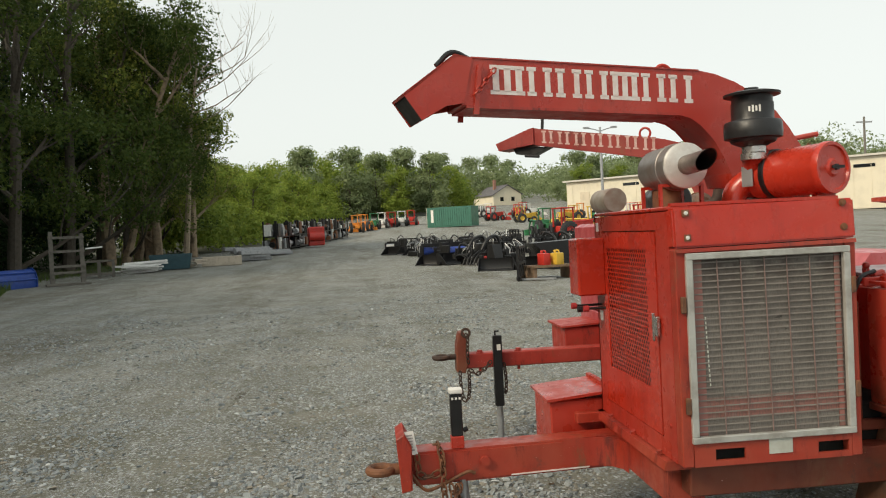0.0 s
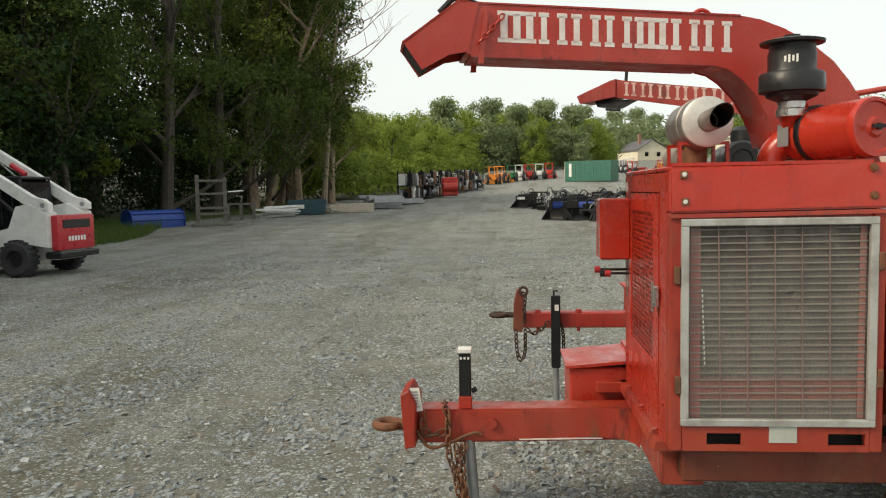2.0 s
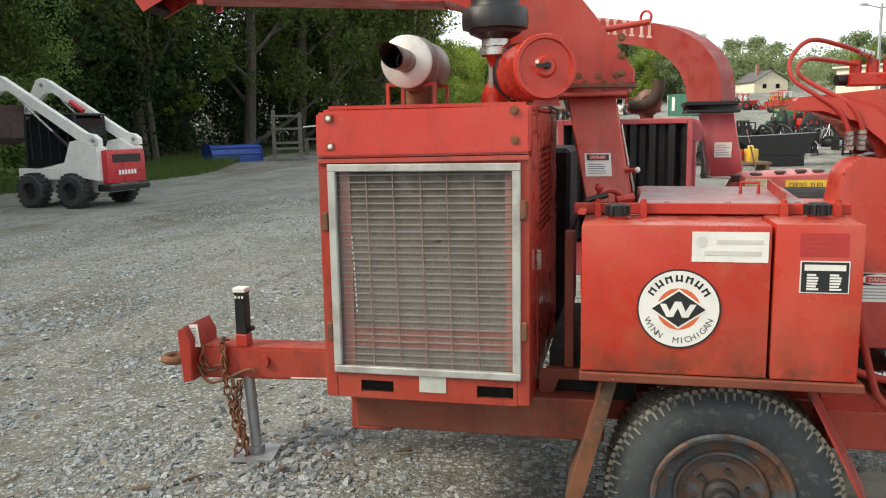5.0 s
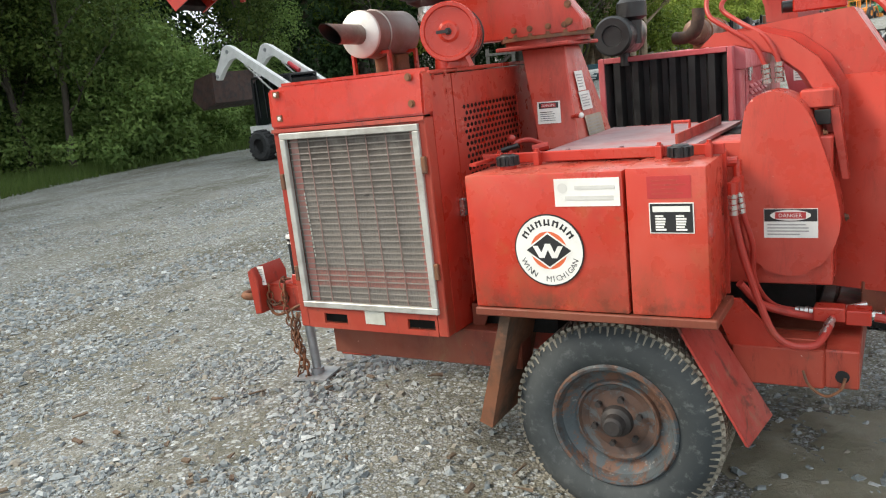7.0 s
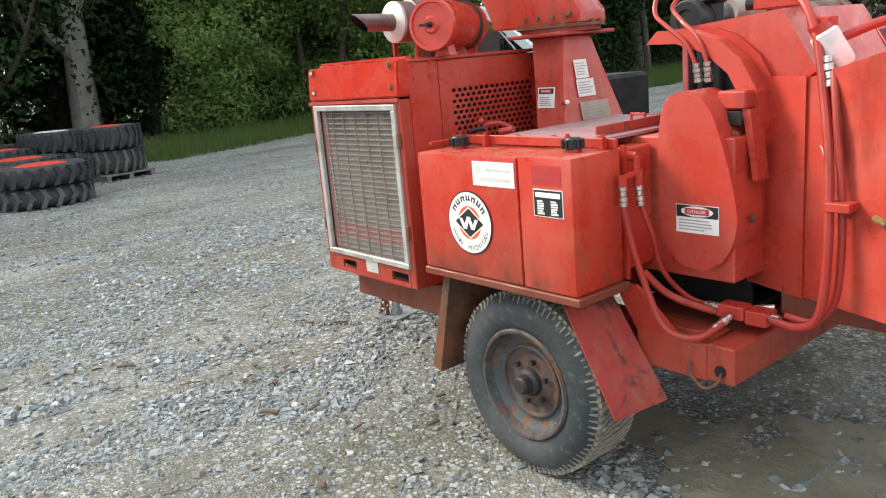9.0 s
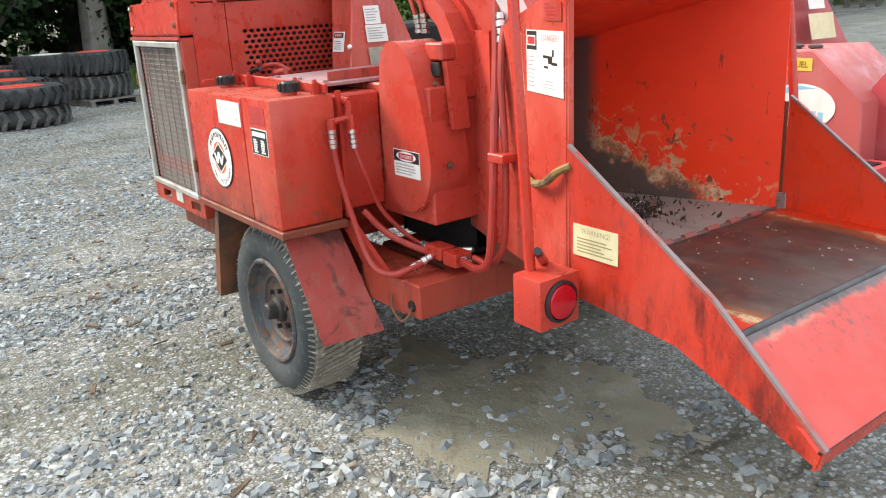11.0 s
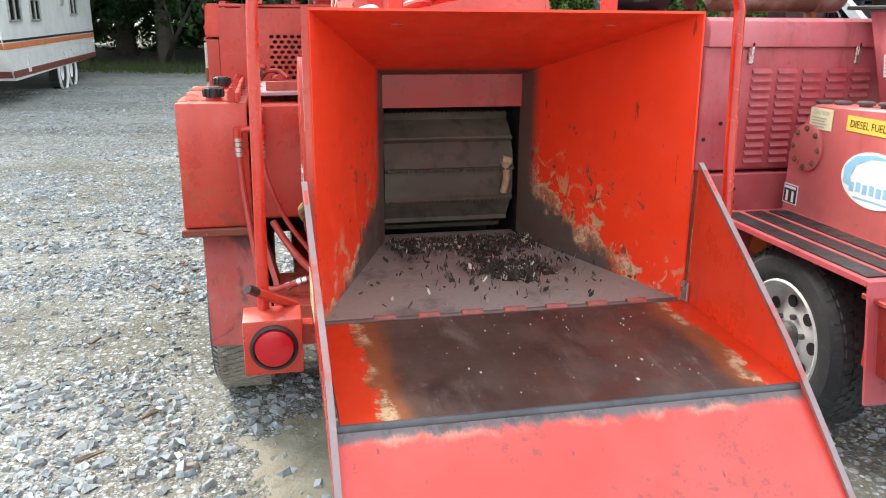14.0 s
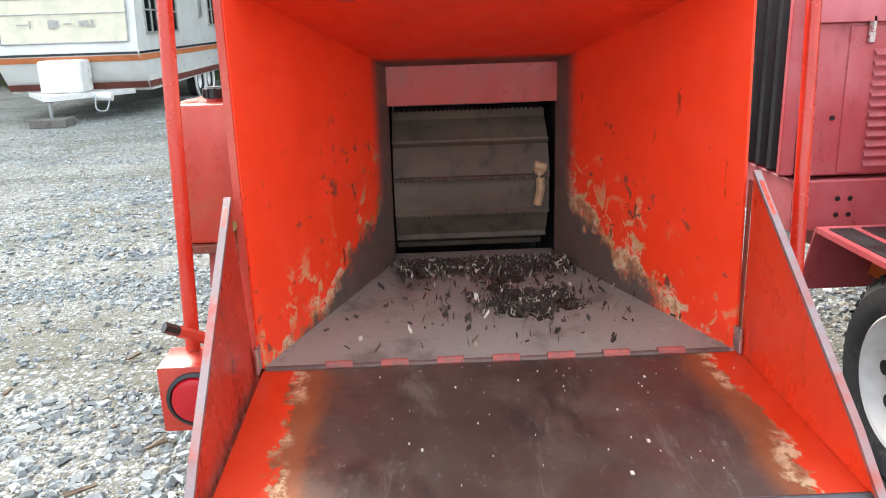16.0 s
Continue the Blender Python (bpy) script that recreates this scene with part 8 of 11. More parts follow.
lathe(bm, (1.094, 6.43, 0.004), (0, 0, 1), [(0.088, 0), (0.088, 0.010), (0.05, 0.028), (0, 0.028)], 20)
part("jack_foot", bm, grey_steel, jack2, "round grey foot plate")
bm = bmn()
box(bm, 1.70, 2.05, 6.72, 7.18, 0.58, 0.80, 0.006)
hexa(bm, [(1.67, 6.70, 0.80), (2.07, 6.70, 0.82), (2.07, 7.20, 0.82), (1.67, 7.20, 0.80)], [(1.67, 6.70, 0.815), (2.07, 6.70, 0.835), (2.07, 7.20, 0.835), (1.67, 7.20, 0.815)])
part("tool_box", bm, dark_red, chip2)
# chassis, step and wheels
bm = bmn()
box(bm, 2.10, 4.30, 5.95, 6.05, 0.50, 0.64, 0.006)
box(bm, 2.10, 4.30, 6.95, 7.05, 0.50, 0.64, 0.006)
cyl(bm, (3.50, 5.75, 0.37), (3.50, 7.20, 0.37), 0.045, seg=12)
part("chassis", bm, dark_red, chip2)
bm = bmn()
box(bm, 2.70, 3.05, 5.88, 6.05, 0.56, 0.66, 0.004)
part("reflector_bar", bm, plain("orange_paint", (0.70, 0.20, 0.04), 0.5), chip2, "orange painted bracket")
bm = bmn()
hexa(bm, [(3.00, 5.62, 0.755), (4.00, 5.62, 0.755), (4.00, 6.04, 0.755), (3.00, 6.04, 0.755)], [(3.00, 5.62, 0.775), (4.00, 5.62, 0.775), (4.00, 6.04, 0.775), (3.00, 6.04, 0.775)])
hexa(bm, [(3.00, 5.62, 0.775), (3.00, 6.04, 0.775), (2.90, 6.04, 0.50), (2.90, 5.62, 0.50)], [(2.99, 5.62, 0.775), (2.99, 6.04, 0.775), (2.89, 6.04, 0.50), (2.89, 5.62, 0.50)])
hexa(bm, [(4.00, 5.62, 0.775), (4.00, 6.04, 0.775), (4.07, 6.04, 0.35), (4.07, 5.62, 0.35)], [(4.012, 5.62, 0.775), (4.012, 6.04, 0.775), (4.082, 6.04, 0.35), (4.082, 5.62, 0.35)])
step = part("step_mudguard", bm, pink_paint, chip2, "pink step mudguard with black grip strips")
bm = bmn()
for y in (5.645, 5.765, 5.885):
    box(bm, 3.04, 3.97, y, y + 0.085, 0.776, 0.781)
split("grip_strip", bm, black_plastic, step)
bm = bmn()
box(bm, 3.98, 4.35, 5.66, 6.05, 0.45, 0.70, 0.01)
box(bm, 3.96, 4.37, 5.64, 6.07, 0.70, 0.72, 0.004)
part("side_box", bm, dark_red, chip2)
white_rim = plain("white_spoked_rim", (0.66, 0.66, 0.64), 0.45, 0.1, 0.2, 9)


def spoked_wheel(parent, cx, cz, y_out, rad, rim_r, sgn=1):
    w2 = wheel_parts(parent, cx, cz, y_out, 0.24, rad, rim_r, black_tyre, black_tyre, white_rim, plain("greasy_grey_hub", (0.13, 0.125, 0.12), 0.5, 0.4, 0.4, 25, 0.2, other=(0.07, 0.045, 0.035)), 48, sgn)
    # near-black discs stand for the shaded spoke holes
    bm = bmn()
    for k in range(8):
        a = 2 * math.pi * k / 8
        c = Vector((cx + (rim_r - 0.075) * math.cos(a), y_out + sgn * 0.064, cz + (rim_r - 0.075) * math.sin(a)))
        cyl(bm, c, c + Vector((0, sgn * -0.008, 0)), 0.026, seg=12)
    split("spoke_hole", bm, shade_black, w2)
    return w2


tagged(spoked_wheel(chip2, 3.50, 0.368, 5.665, 0.375, 0.225), "black tyre on a white spoked rim")
spoked_wheel(chip2, 3.50, 0.368, 7.35, 0.375, 0.225, -1)
# cutter housing and hopper of the second machine
bm = bmn()
prism(bm, [(3.80, 0.66), (3.80, 1.10), (3.95, 1.30), (4.45, 1.30), (4.60, 1.05), (4.60, 0.66)], "y", 6.15, 7.0)
part("cutter_housing", bm, pink_paint, chip2)

# ---- things standing about the yard ----
def at_ground(x, y, rot=0.0):
    return pose(x, y, ground_z(x, y) - 0.012, 0, 0, rot)


white_body = plain("white_machine_paint", (0.72, 0.72, 0.70), 0.35, 0, 0.15, 4)
red_panel = plain("red_machine_panel", (0.45, 0.025, 0.035), 0.35, 0, 0.15, 6)
orange_body = plain("orange_machine_paint", (0.72, 0.25, 0.03), 0.45, 0, 0.25, 4)
yellow_body = plain("yellow_machine_paint", (0.62, 0.40, 0.05), 0.45, 0, 0.25, 4)
green_body = plain("green_machine_paint", (0.03, 0.18, 0.07), 0.45, 0, 0.25, 4)
red_body = plain("red_machine_paint", (0.50, 0.03, 0.02), 0.4, 0, 0.25, 4)
blue_body = plain("blue_machine_paint", (0.02, 0.055, 0.30), 0.45, 0, 0.25, 4)
glass_dark = plain("tinted_glass", (0.010, 0.012, 0.014), 0.08, 0, 0.1, 3, 0.0)
weathered = plain("weathered_wood", (0.15, 0.138, 0.12), 0.9, 0, 0.4, 8, 0.4)
concrete = plain("pale_concrete", (0.48, 0.42, 0.34), 0.9, 0, 0.25, 5, 0.3)


def simple_wheel(parent, x, y, z, r, w, tyre_m=None, rim_m=None, r_rim=0.5, sgn=-1):
    bm = bmn()
    lathe(bm, (x, y, z), (0, 1, 0), [(r * r_rim, 0.0), (r * 0.85, -0.005), (r * 0.97, 0.03), (r, 0.06), (r, w - 0.06), (r * 0.97, w - 0.03), (r * 0.85, w + 0.005), (r * r_rim, w)], 28)
    wh = part("wheel", bm, tyre_m or black_tyre, parent)
    bm = bmn()
    for k in range(20):
        a = 2 * math.pi * k / 20
        lo, hi = [], []
        for da, yy in ((-0.07, 0.02), (0.07, 0.02), (0.16, w - 0.02), (0.02, w - 0.02)):
            lo.append((x + (r - 0.01) * math.cos(a + da), y + yy, z + (r - 0.01) * math.sin(a + da)))
            hi.append((x + (r + 0.025) * math.cos(a + da), y + yy, z + (r + 0.025) * math.sin(a + da)))
        hexa(bm, lo, hi)
    part("tread", bm, tyre_m or black_tyre, wh)["kind"] = "stuff"
    bm = bmn()
    lathe(bm, (x, y + 0.02, z), (0, 1, 0), [(r * r_rim, -0.005), (r * r_rim * 0.85, 0.05), (0, 0.05)], 20)
    lathe(bm, (x, y + w - 0.02, z), (0, 1, 0), [(r * r_rim, 0.005), (r * r_rim * 0.85, -0.05), (0, -0.05)], 20)
    part("rim", bm, rim_m or black_steel, wh)
    return wh


def skid_steer():
    t = thing("skid_steer", (0, 0, 0), "white skid steer loader with red rear door and dark cab", "skid steer")
    bm = bmn()
    prism(bm, [(-1.25, 0.32), (1.20, 0.32), (1.32, 0.50), (1.30, 1.15), (0.70, 1.25), (0.15, 1.0), (-1.20, 0.75)], "y", -0.42, 0.42)
    prism(bm, [(0.25, 0.75), (1.25, 0.60), (1.25, 1.30), (0.85, 1.50), (0.55, 1.45)], "y", -0.75, -0.42)
    prism(bm, [(0.25, 0.75), (1.25, 0.60), (1.25, 1.30), (0.85, 1.50), (0.55, 1.45)], "y", 0.42, 0.75)
    prism(bm, [(-1.1, 0.62), (0.3, 0.62), (0.3, 0.86), (-1.1, 0.86)], "y", -0.60, 0.60)
    body = part("body", bm, white_body, t)
    bm = bmn()
    box(bm, 1.24, 1.40, -0.62, 0.62, 0.52, 1.26, 0.05, seg=2)
    rear = part("rear_door", bm, red_panel, t, "red rear door with dark grille")
    bm = bmn()
    box(bm, 1.398, 1.41, -0.45, 0.45, 0.98, 1.16, 0.01)
    part("grille", bm, black_plastic, rear)
    bm = bmn()
    for k in range(6):
        sign(bm, (1.402, -0.25 + 0.10 * k, 0.76), "+x", 0.07, 0.10, 0.002)
    part("maker_mark", bm, white_label, rear, "white bars of a maker's mark")
    bm = bmn()
    box(bm, 1.10, 1.48, -0.66, 0.66, 0.36, 0.50, 0.03)
    part("bumper", bm, black_steel, t)
    bm = bmn()
    prism(bm, [(-1.0, 0.80), (0.45, 1.10), (0.48, 1.95), (0.35, 2.05), (-0.75, 2.03), (-0.95, 1.9)], "y", -0.44, 0.44)
    cab = part("cab", bm, glass_dark, t, "dark glazed cab")
    bm = bmn()
    box(bm, -0.95, 0.50, -0.47, 0.47, 2.02, 2.08, 0.02)
    for y in (-0.46, 0.44):
        tube(bm, [(-0.97, y, 0.85), (-0.93, y, 2.03)], 0.03, 8, smooth=False)
        tube(bm, [(0.46, y, 1.1), (0.46, y, 2.03)], 0.03, 8, smooth=False)
        for k in range(5):
            tube(bm, [(-0.80 + 0.26 * k, y, 1.05), (-0.80 + 0.26 * k, y, 2.0)], 0.012, 6, smooth=False)
    part("cab_frame", bm, black_steel, cab)
    for s in (-1, 1):
        y0 = 0.56 if s > 0 else -0.72
        bm = bmn()
        prism(bm, [(1.30, 1.36), (1.30, 1.50), (1.16, 1.60), (0.95, 1.62), (-1.22, 2.90), (-1.40, 2.95), (-1.56, 2.90), (-1.72, 2.62), (-1.98, 2.30), (-2.00, 2.12), (-1.86, 2.10), (-1.62, 2.36), (-1.34, 2.58), (-1.10, 2.62), (0.90, 1.38)], "y", y0, y0 + 0.14, bev=0.012)
        arm = part("lift_arm", bm, white_body, t, "raised white lift arm")
        bm = bmn()
        tube(bm, [(0.92, y0 + 0.06, 0.95), (0.05, y0 + 0.06, 1.66)], 0.045, 10, smooth=False)
        ram = part("cylinder", bm, black_steel, arm, "black lift cylinder")
        bm = bmn()
        tube(bm, [(0.05, y0 + 0.06, 1.66), (-0.88, y0 + 0.06, 2.42)], 0.024, 10, smooth=False)
        part("piston_rod", bm, chrome, ram)
        bm = bmn()
        for x, z in ((1.16, 1.47), (-1.38, 2.78), (-1.90, 2.20)):
            cyl(bm, (x, y0 - 0.02, z), (x, y0 + 0.16, z), 0.05, seg=12)
        split("pivot_pin", bm, grey_steel, arm)
        for x in (-0.55, 0.58):
            simple_wheel(t, x, s * 0.62 - (0.0 if s > 0 else 0.28), 0.375, 0.375, 0.28, None, black_steel)
    bm = bmn()
    prism(bm, [(x - 0.55, z + 0.22) for x, z in ((-1.42, 2.10), (-2.15, 1.95), (-2.38, 1.45), (-2.28, 1.42), (-2.08, 1.82), (-1.55, 1.95), (-1.50, 1.40), (-2.00, 1.22), (-2.00, 1.16), (-1.44, 1.32))], "y", -0.85, 0.85)
    for y in (-0.86, 0.83):
        prism(bm, [(x - 0.55, z + 0.22) for x, z in ((-1.46, 2.05), (-2.12, 1.92), (-2.34, 1.46), (-2.00, 1.20), (-1.48, 1.36))], "y", y, y + 0.03)
    part("raised_bucket", bm, plain("rusty_bucket", (0.060, 0.032, 0.026), 0.6, 0.1, 0.4, 5, 0.2, other=(0.02, 0.02, 0.022)), t, "dark rusty bucket held up")
    bm = bmn()
    tube(bm, [(-0.50, 0.50, 2.36), (-0.16, 0.50, 2.14)], 0.06, 10, smooth=False)
    part("red_accumulator", bm, red_panel, t, "small red cylinder on the arm")
    return t


sk = skid_steer()
sk.matrix_basis = at_ground(-9.50, 16.45, -6) @ Matrix.Scale(0.97, 4)


def tractor_tyre_stack(x, y, n, r, h, disc):
    t = thing("tyre_stack", (0, 0, 0), f"{n} stacked black tractor tyres on gravel with painted wheel disc", "tyres", "tyre stacks")
    for k in range(n):
        bm = bmn()
        z = h * k
        dx, dy = 0.03 * math.sin(k * 5 + x), 0.03 * math.cos(k * 7 + y)
        lathe(bm, (dx, dy, z), (0, 0, 1), [(r * 0.52, 0.05), (r * 0.60, 0.01), (r * 0.86, 0.012), (r * 0.97, 0.06), (r, h * 0.3), (r, h * 0.7), (r * 0.97, h - 0.06), (r * 0.86, h - 0.012), (r * 0.60, h - 0.01), (r * 0.52, h - 0.05), (r * 0.50, h / 2), (r * 0.52, 0.05)], 40)
        ty = part("tyre", bm, black_tyre, t)
        bm = bmn()
        for j in range(22):
            a = 2 * math.pi * j / 22
            for half in (0, 1):
                a0 = a + half * math.pi / 22
                z0, z1 = (0.02, h * 0.55) if half == 0 else (h * 0.45, h - 0.02)
                lo, hi = [], []
                for da, zz in ((-0.05, z0), (0.05, z0), (0.05 + 0.10 * (1 - 2 * half), z1), (-0.05 + 0.10 * (1 - 2 * half), z1)):
                    lo.append((dx + (r - 0.02) * math.cos(a0 + da), dy + (r - 0.02) * math.sin(a0 + da), z + zz))
                    hi.append((dx + (r + 0.035) * math.cos(a0 + da), dy + (r + 0.035) * math.sin(a0 + da), z + zz))
                hexa(bm, lo, hi)
        part("tread", bm, dusty_lug if k == 0 else black_tyre, ty)["kind"] = "stuff"
    if disc:
        bm = bmn()
        lathe(bm, (0, 0, h * n - 0.03), (0, 0, 1), [(r * 0.56, 0), (r * 0.56, 0.012), (r * 0.40, 0.03), (0, 0.03)], 32)
        part("rim_disc", bm, disc, t, "painted wheel disc")
    t.matrix_basis = at_ground(x, y)
    return t


red_disc = plain("orange_red_disc", (0.60, 0.055, 0.025), 0.5, 0, 0.2, 6)
for x, y, n, r, h, d in ((-8.55, 4.33, 2, 0.69, 0.315, red_disc), (-10.27, 4.39, 2, 0.69, 0.315, red_disc), (-13.24, 4.66, 2, 0.70, 0.315, red_disc), (-15.20, 4.72, 2, 0.72, 0.315, red_disc), (-13.4, 5.75, 2, 0.66, 0.44, white_body)):
    tractor_tyre_stack(x, y, n, r, h, d)
st = tractor_tyre_stack(-10.70, 6.05, 2, 0.55, 0.43, red_disc)
st.matrix_basis = at_ground(-10.70, 6.05) @ Matrix.Translation((0, 0, 0.125))


def pallet(x, y, rot):
    t = thing("pallet", (0, 0, 0), "worn wooden pallet under tyres", "pallet")
    for k in range(7):
        bm = bmn()
        box(bm, -0.6 + 0.18 * k, -0.48 + 0.18 * k, -0.5, 0.5, 0.10, 0.125)
        part("board", bm, weathered, t)
    for y0 in (-0.48, -0.04, 0.40):
        bm = bmn()
        box(bm, -0.6, 0.6, y0, y0 + 0.08, 0.0, 0.10)
        part("bearer", bm, weathered, t)
    t.matrix_basis = at_ground(x, y, rot)


pallet(-10.68, 6.05, 12)


def camper():
    t = thing("travel_trailer", (0, 0, 0), "old white travel trailer with orange and brown stripes parked on gravel", "camper")
    L, W, H = 8.1, 2.55, 2.95
    side = plain("ribbed_white_siding", (0.70, 0.70, 0.67), 0.45, 0, 0.12, 2.0)
    stripe_o = plain("orange_stripe", (0.60, 0.20, 0.07), 0.5, 0, 0.2, 6)
    stripe_b = plain("brown_stripe", (0.17, 0.05, 0.035), 0.5, 0, 0.2, 6)
    cream = plain("cream_front_panel", (0.62, 0.58, 0.45), 0.55, 0, 0.15, 3)
    bm = bmn()
    prism(bm, [(-0.55, 0.45), (-0.02, 1.12), (-0.0, 1.20), (-0.18, 2.75), (-0.40, H), (-L + 0.3, H), (-L, 2.75), (-L, 0.62), (-L + 0.4, 0.50)], "y", 0, W)
    body = part("body", bm, side, t, "ribbed white aluminium body")
    for k in range(14):
        z = 0.58 + 0.165 * k
        bm = bmn()
        box(bm, -L + 0.05, -0.25 if z > 1.1 else -0.5 + 0.7 * (z - 0.5), W, W + 0.006, z, z + 0.012)
        part("rib", bm, side, body)
    for z0, z1, mt, nm in ((1.12, 1.16, ink_black, "black_line"), (1.00, 1.10, stripe_o, "orange_stripe"), (0.50, 0.62, stripe_b, "brown_stripe")):
        bm = bmn()
        box(bm, -L + 0.02, (-0.03 if z0 > 0.9 else -0.42), W + 0.004, W + 0.010, z0, z1)
        part(nm, bm, mt, body)
        bm = bmn()
        x0 = -0.02 if z0 > 1.05 else (-0.10 if z0 > 0.9 else -0.45)
        x1 = -0.02 if z1 > 1.11 else (-0.03 if z1 > 0.9 else -0.36)
        hexa(bm, [(x0 + 0.012, 0.02, z0), (x0 + 0.012, W - 0.02, z0), (x1 + 0.012, W - 0.02, z1), (x1 + 0.012, 0.02, z1)], [(x0, 0.02, z0), (x0, W - 0.02, z0), (x1, W - 0.02, z1), (x1, 0.02, z1)])
        part(nm, bm, mt, body)
    bm = bmn()
    hexa(bm, [(-0.015, 0.22, 1.35), (-0.015, W - 0.16, 1.35), (-0.098, W - 0.16, 2.08), (-0.098, 0.22, 2.08)], [(0.01, 0.22, 1.35), (0.01, W - 0.16, 1.35), (-0.073, W - 0.16, 2.08), (-0.073, 0.22, 2.08)])
    panel = part("front_panel", bm, cream, t, "cream front panel with worn marking")
    bm = bmn()
    for z in (1.34, 2.09):
        tube(bm, [(0.015 - 0.114 * (z - 1.35), 0.20, z), (0.015 - 0.114 * (z - 1.35), W - 0.14, z)], 0.012, 6, smooth=False)
    for y in (0.20, W - 0.14):
        tube(bm, [(0.015, y, 1.34), (-0.07, y, 2.09)], 0.012, 6, smooth=False)
    tube(bm, [(-0.02, 0.20, 1.83), (-0.02, W - 0.14, 1.83)], 0.008, 6, smooth=False)
    part("trim", bm, grey_steel, panel)
    bm = bmn()
    for y, w_, h_ in ((1.12, 0.12, 0.14), (1.22, 0.05, 0.12), (1.62, 0.06, 0.09), (1.72, 0.08, 0.10), (1.82, 0.05, 0.12), (1.40, 0.14, 0.02), (0.62, 0.20, 0.02), (0.75, 0.03, 0.14)):
        sign(bm, (-0.012, y, 1.66), ((0, 1, 0), (-0.114, 0, 1)), w_, h_, 0.002, 0, 0.02)
    part("worn_marking", bm, ink_grey, panel, "worn dark bars of old writing")
    bm = bmn()
    box(bm, -0.10, 0.42, 0.92, 1.66, 0.50, 1.06, 0.06, seg=3)
    part("gas_bottle_cover", bm, white_body, t, "white moulded gas bottle cover")
    bm = bmn()
    cyl(bm, (0.18, 1.30, 0.46), (0.18, 2.05, 0.40), 0.075, seg=14)
    part("drain_tube", bm, white_body, t)
    bm = bmn()
    hexa(bm, [(-0.50, 0.3, 0.40), (-0.50, W - 0.3, 0.40), (1.05, W / 2 + 0.05, 0.42), (1.05, W / 2 - 0.05, 0.42)], [(-0.50, 0.3, 0.50), (-0.50, W - 0.3, 0.50), (1.05, W / 2 + 0.05, 0.50), (1.05, W / 2 - 0.05, 0.50)])
    part("a_frame", bm, white_body, t)
    bm = bmn()
    cyl(bm, (0.95, W / 2, 0.14), (0.95, W / 2, 0.44), 0.03, seg=12)
    box(bm, 0.90, 1.0, W / 2 - 0.06, W / 2 + 0.06, 0.40, 0.48, mat=1)
    part("tongue_jack", bm, [grey_steel, black_steel], t)
    bm = bmn()
    tube(bm, [(0.30, 1.80, 0.45), (0.45, 1.85, 0.22), (0.40, 2.0, 0.20), (0.20, 2.02, 0.42)], 0.014, 6)
    part("cable", bm, grey_steel, t)
    for x0, x1, z0, z1 in ((-1.35, -0.55, 1.45, 2.30), (-2.75, -2.0, 1.45, 2.25), (-4.9, -4.6, 1.75, 2.3), (-6.3, -5.5, 1.55, 2.3)):
        bm = bmn()
        for a, b, c, d in ((x0, x1, z0, z0 + 0.04), (x0, x1, z1 - 0.04, z1), (x0, x0 + 0.04, z0, z1), (x1 - 0.04, x1, z0, z1), ((x0 + x1) / 2 - 0.02, (x0 + x1) / 2 + 0.02, z0, z1), (x0, x1, (z0 + z1) / 2 - 0.015, (z0 + z1) / 2 + 0.015)):
            box(bm, a, b, W + 0.003, W + 0.03, c, d)
        wd = part("window", bm, alloy, t, "louvred window in an aluminium frame")
        bm = bmn()
        box(bm, x0 + 0.03, x1 - 0.03, W + 0.003, W + 0.012, z0 + 0.03, z1 - 0.03)
        part("pane", bm, glass_dark, wd)
    bm = bmn()
    box(bm, -1.55, -1.38, W + 0.004, W + 0.02, 0.55, 0.85)
    box(bm, -3.3, -3.0, W + 0.004, W + 0.012, 0.62, 1.0)
    split("hatch", bm, white_body, t)
    for x in (-4.25, -5.15):
        simple_wheel(t, x, W - 0.25, 0.36, 0.36, 0.22, None, white_body, 0.55)
        bm = bmn()
        torus(bm, (x, W - 0.02, 0.38), (0, 1, 0), 0.42, 0.03, 24, 6)
        part("wheel_arch", bm, white_body, t)
    return t


cp = camper()
cp.matrix_basis = at_ground(-8.85, -3.25, 0.8)
bm = bmn()
box(bm, -0.22, 0.22, -0.30, 0.30, 0, 0.14, 0.01)
blk = solo("wooden_block", bm, weathered, "grey timber block under the trailer jack", "block")
blk.matrix_basis = at_ground(-7.9, -1.95)

# left edge of the yard
def rack():
    t = thing("timber_rack", (0, 0, 0), "grey weathered timber ladder-like rack", "rack")
    for x in (-0.56, 0.56):
        bm = bmn()
        box(bm, x - 0.08, x + 0.08, -0.07, 0.07, 0, 2.15 - 0.1 * (x > 0), 0.01)
        part("post", bm, weathered, t)
    for z in (0.45, 0.70, 1.30, 1.85):
        bm = bmn()
        box(bm, -0.66, 0.66, -0.12, -0.06, z, z + 0.10, 0.006)
        part("rail", bm, weathered, t)
    bm = bmn()
    box(bm, -0.8, 0.8, -0.5, 0.3, 0, 0.08)
    part("base_plank", bm, weathered, t)
    bm = bmn()
    tube(bm, [(0.7, 0, 1.42), (1.35, 0.1, 1.46)], 0.03, 8, smooth=False)
    part("pole", bm, white_body, t)
    return t


rack().matrix_basis = at_ground(-11.85, 33.5, 25)


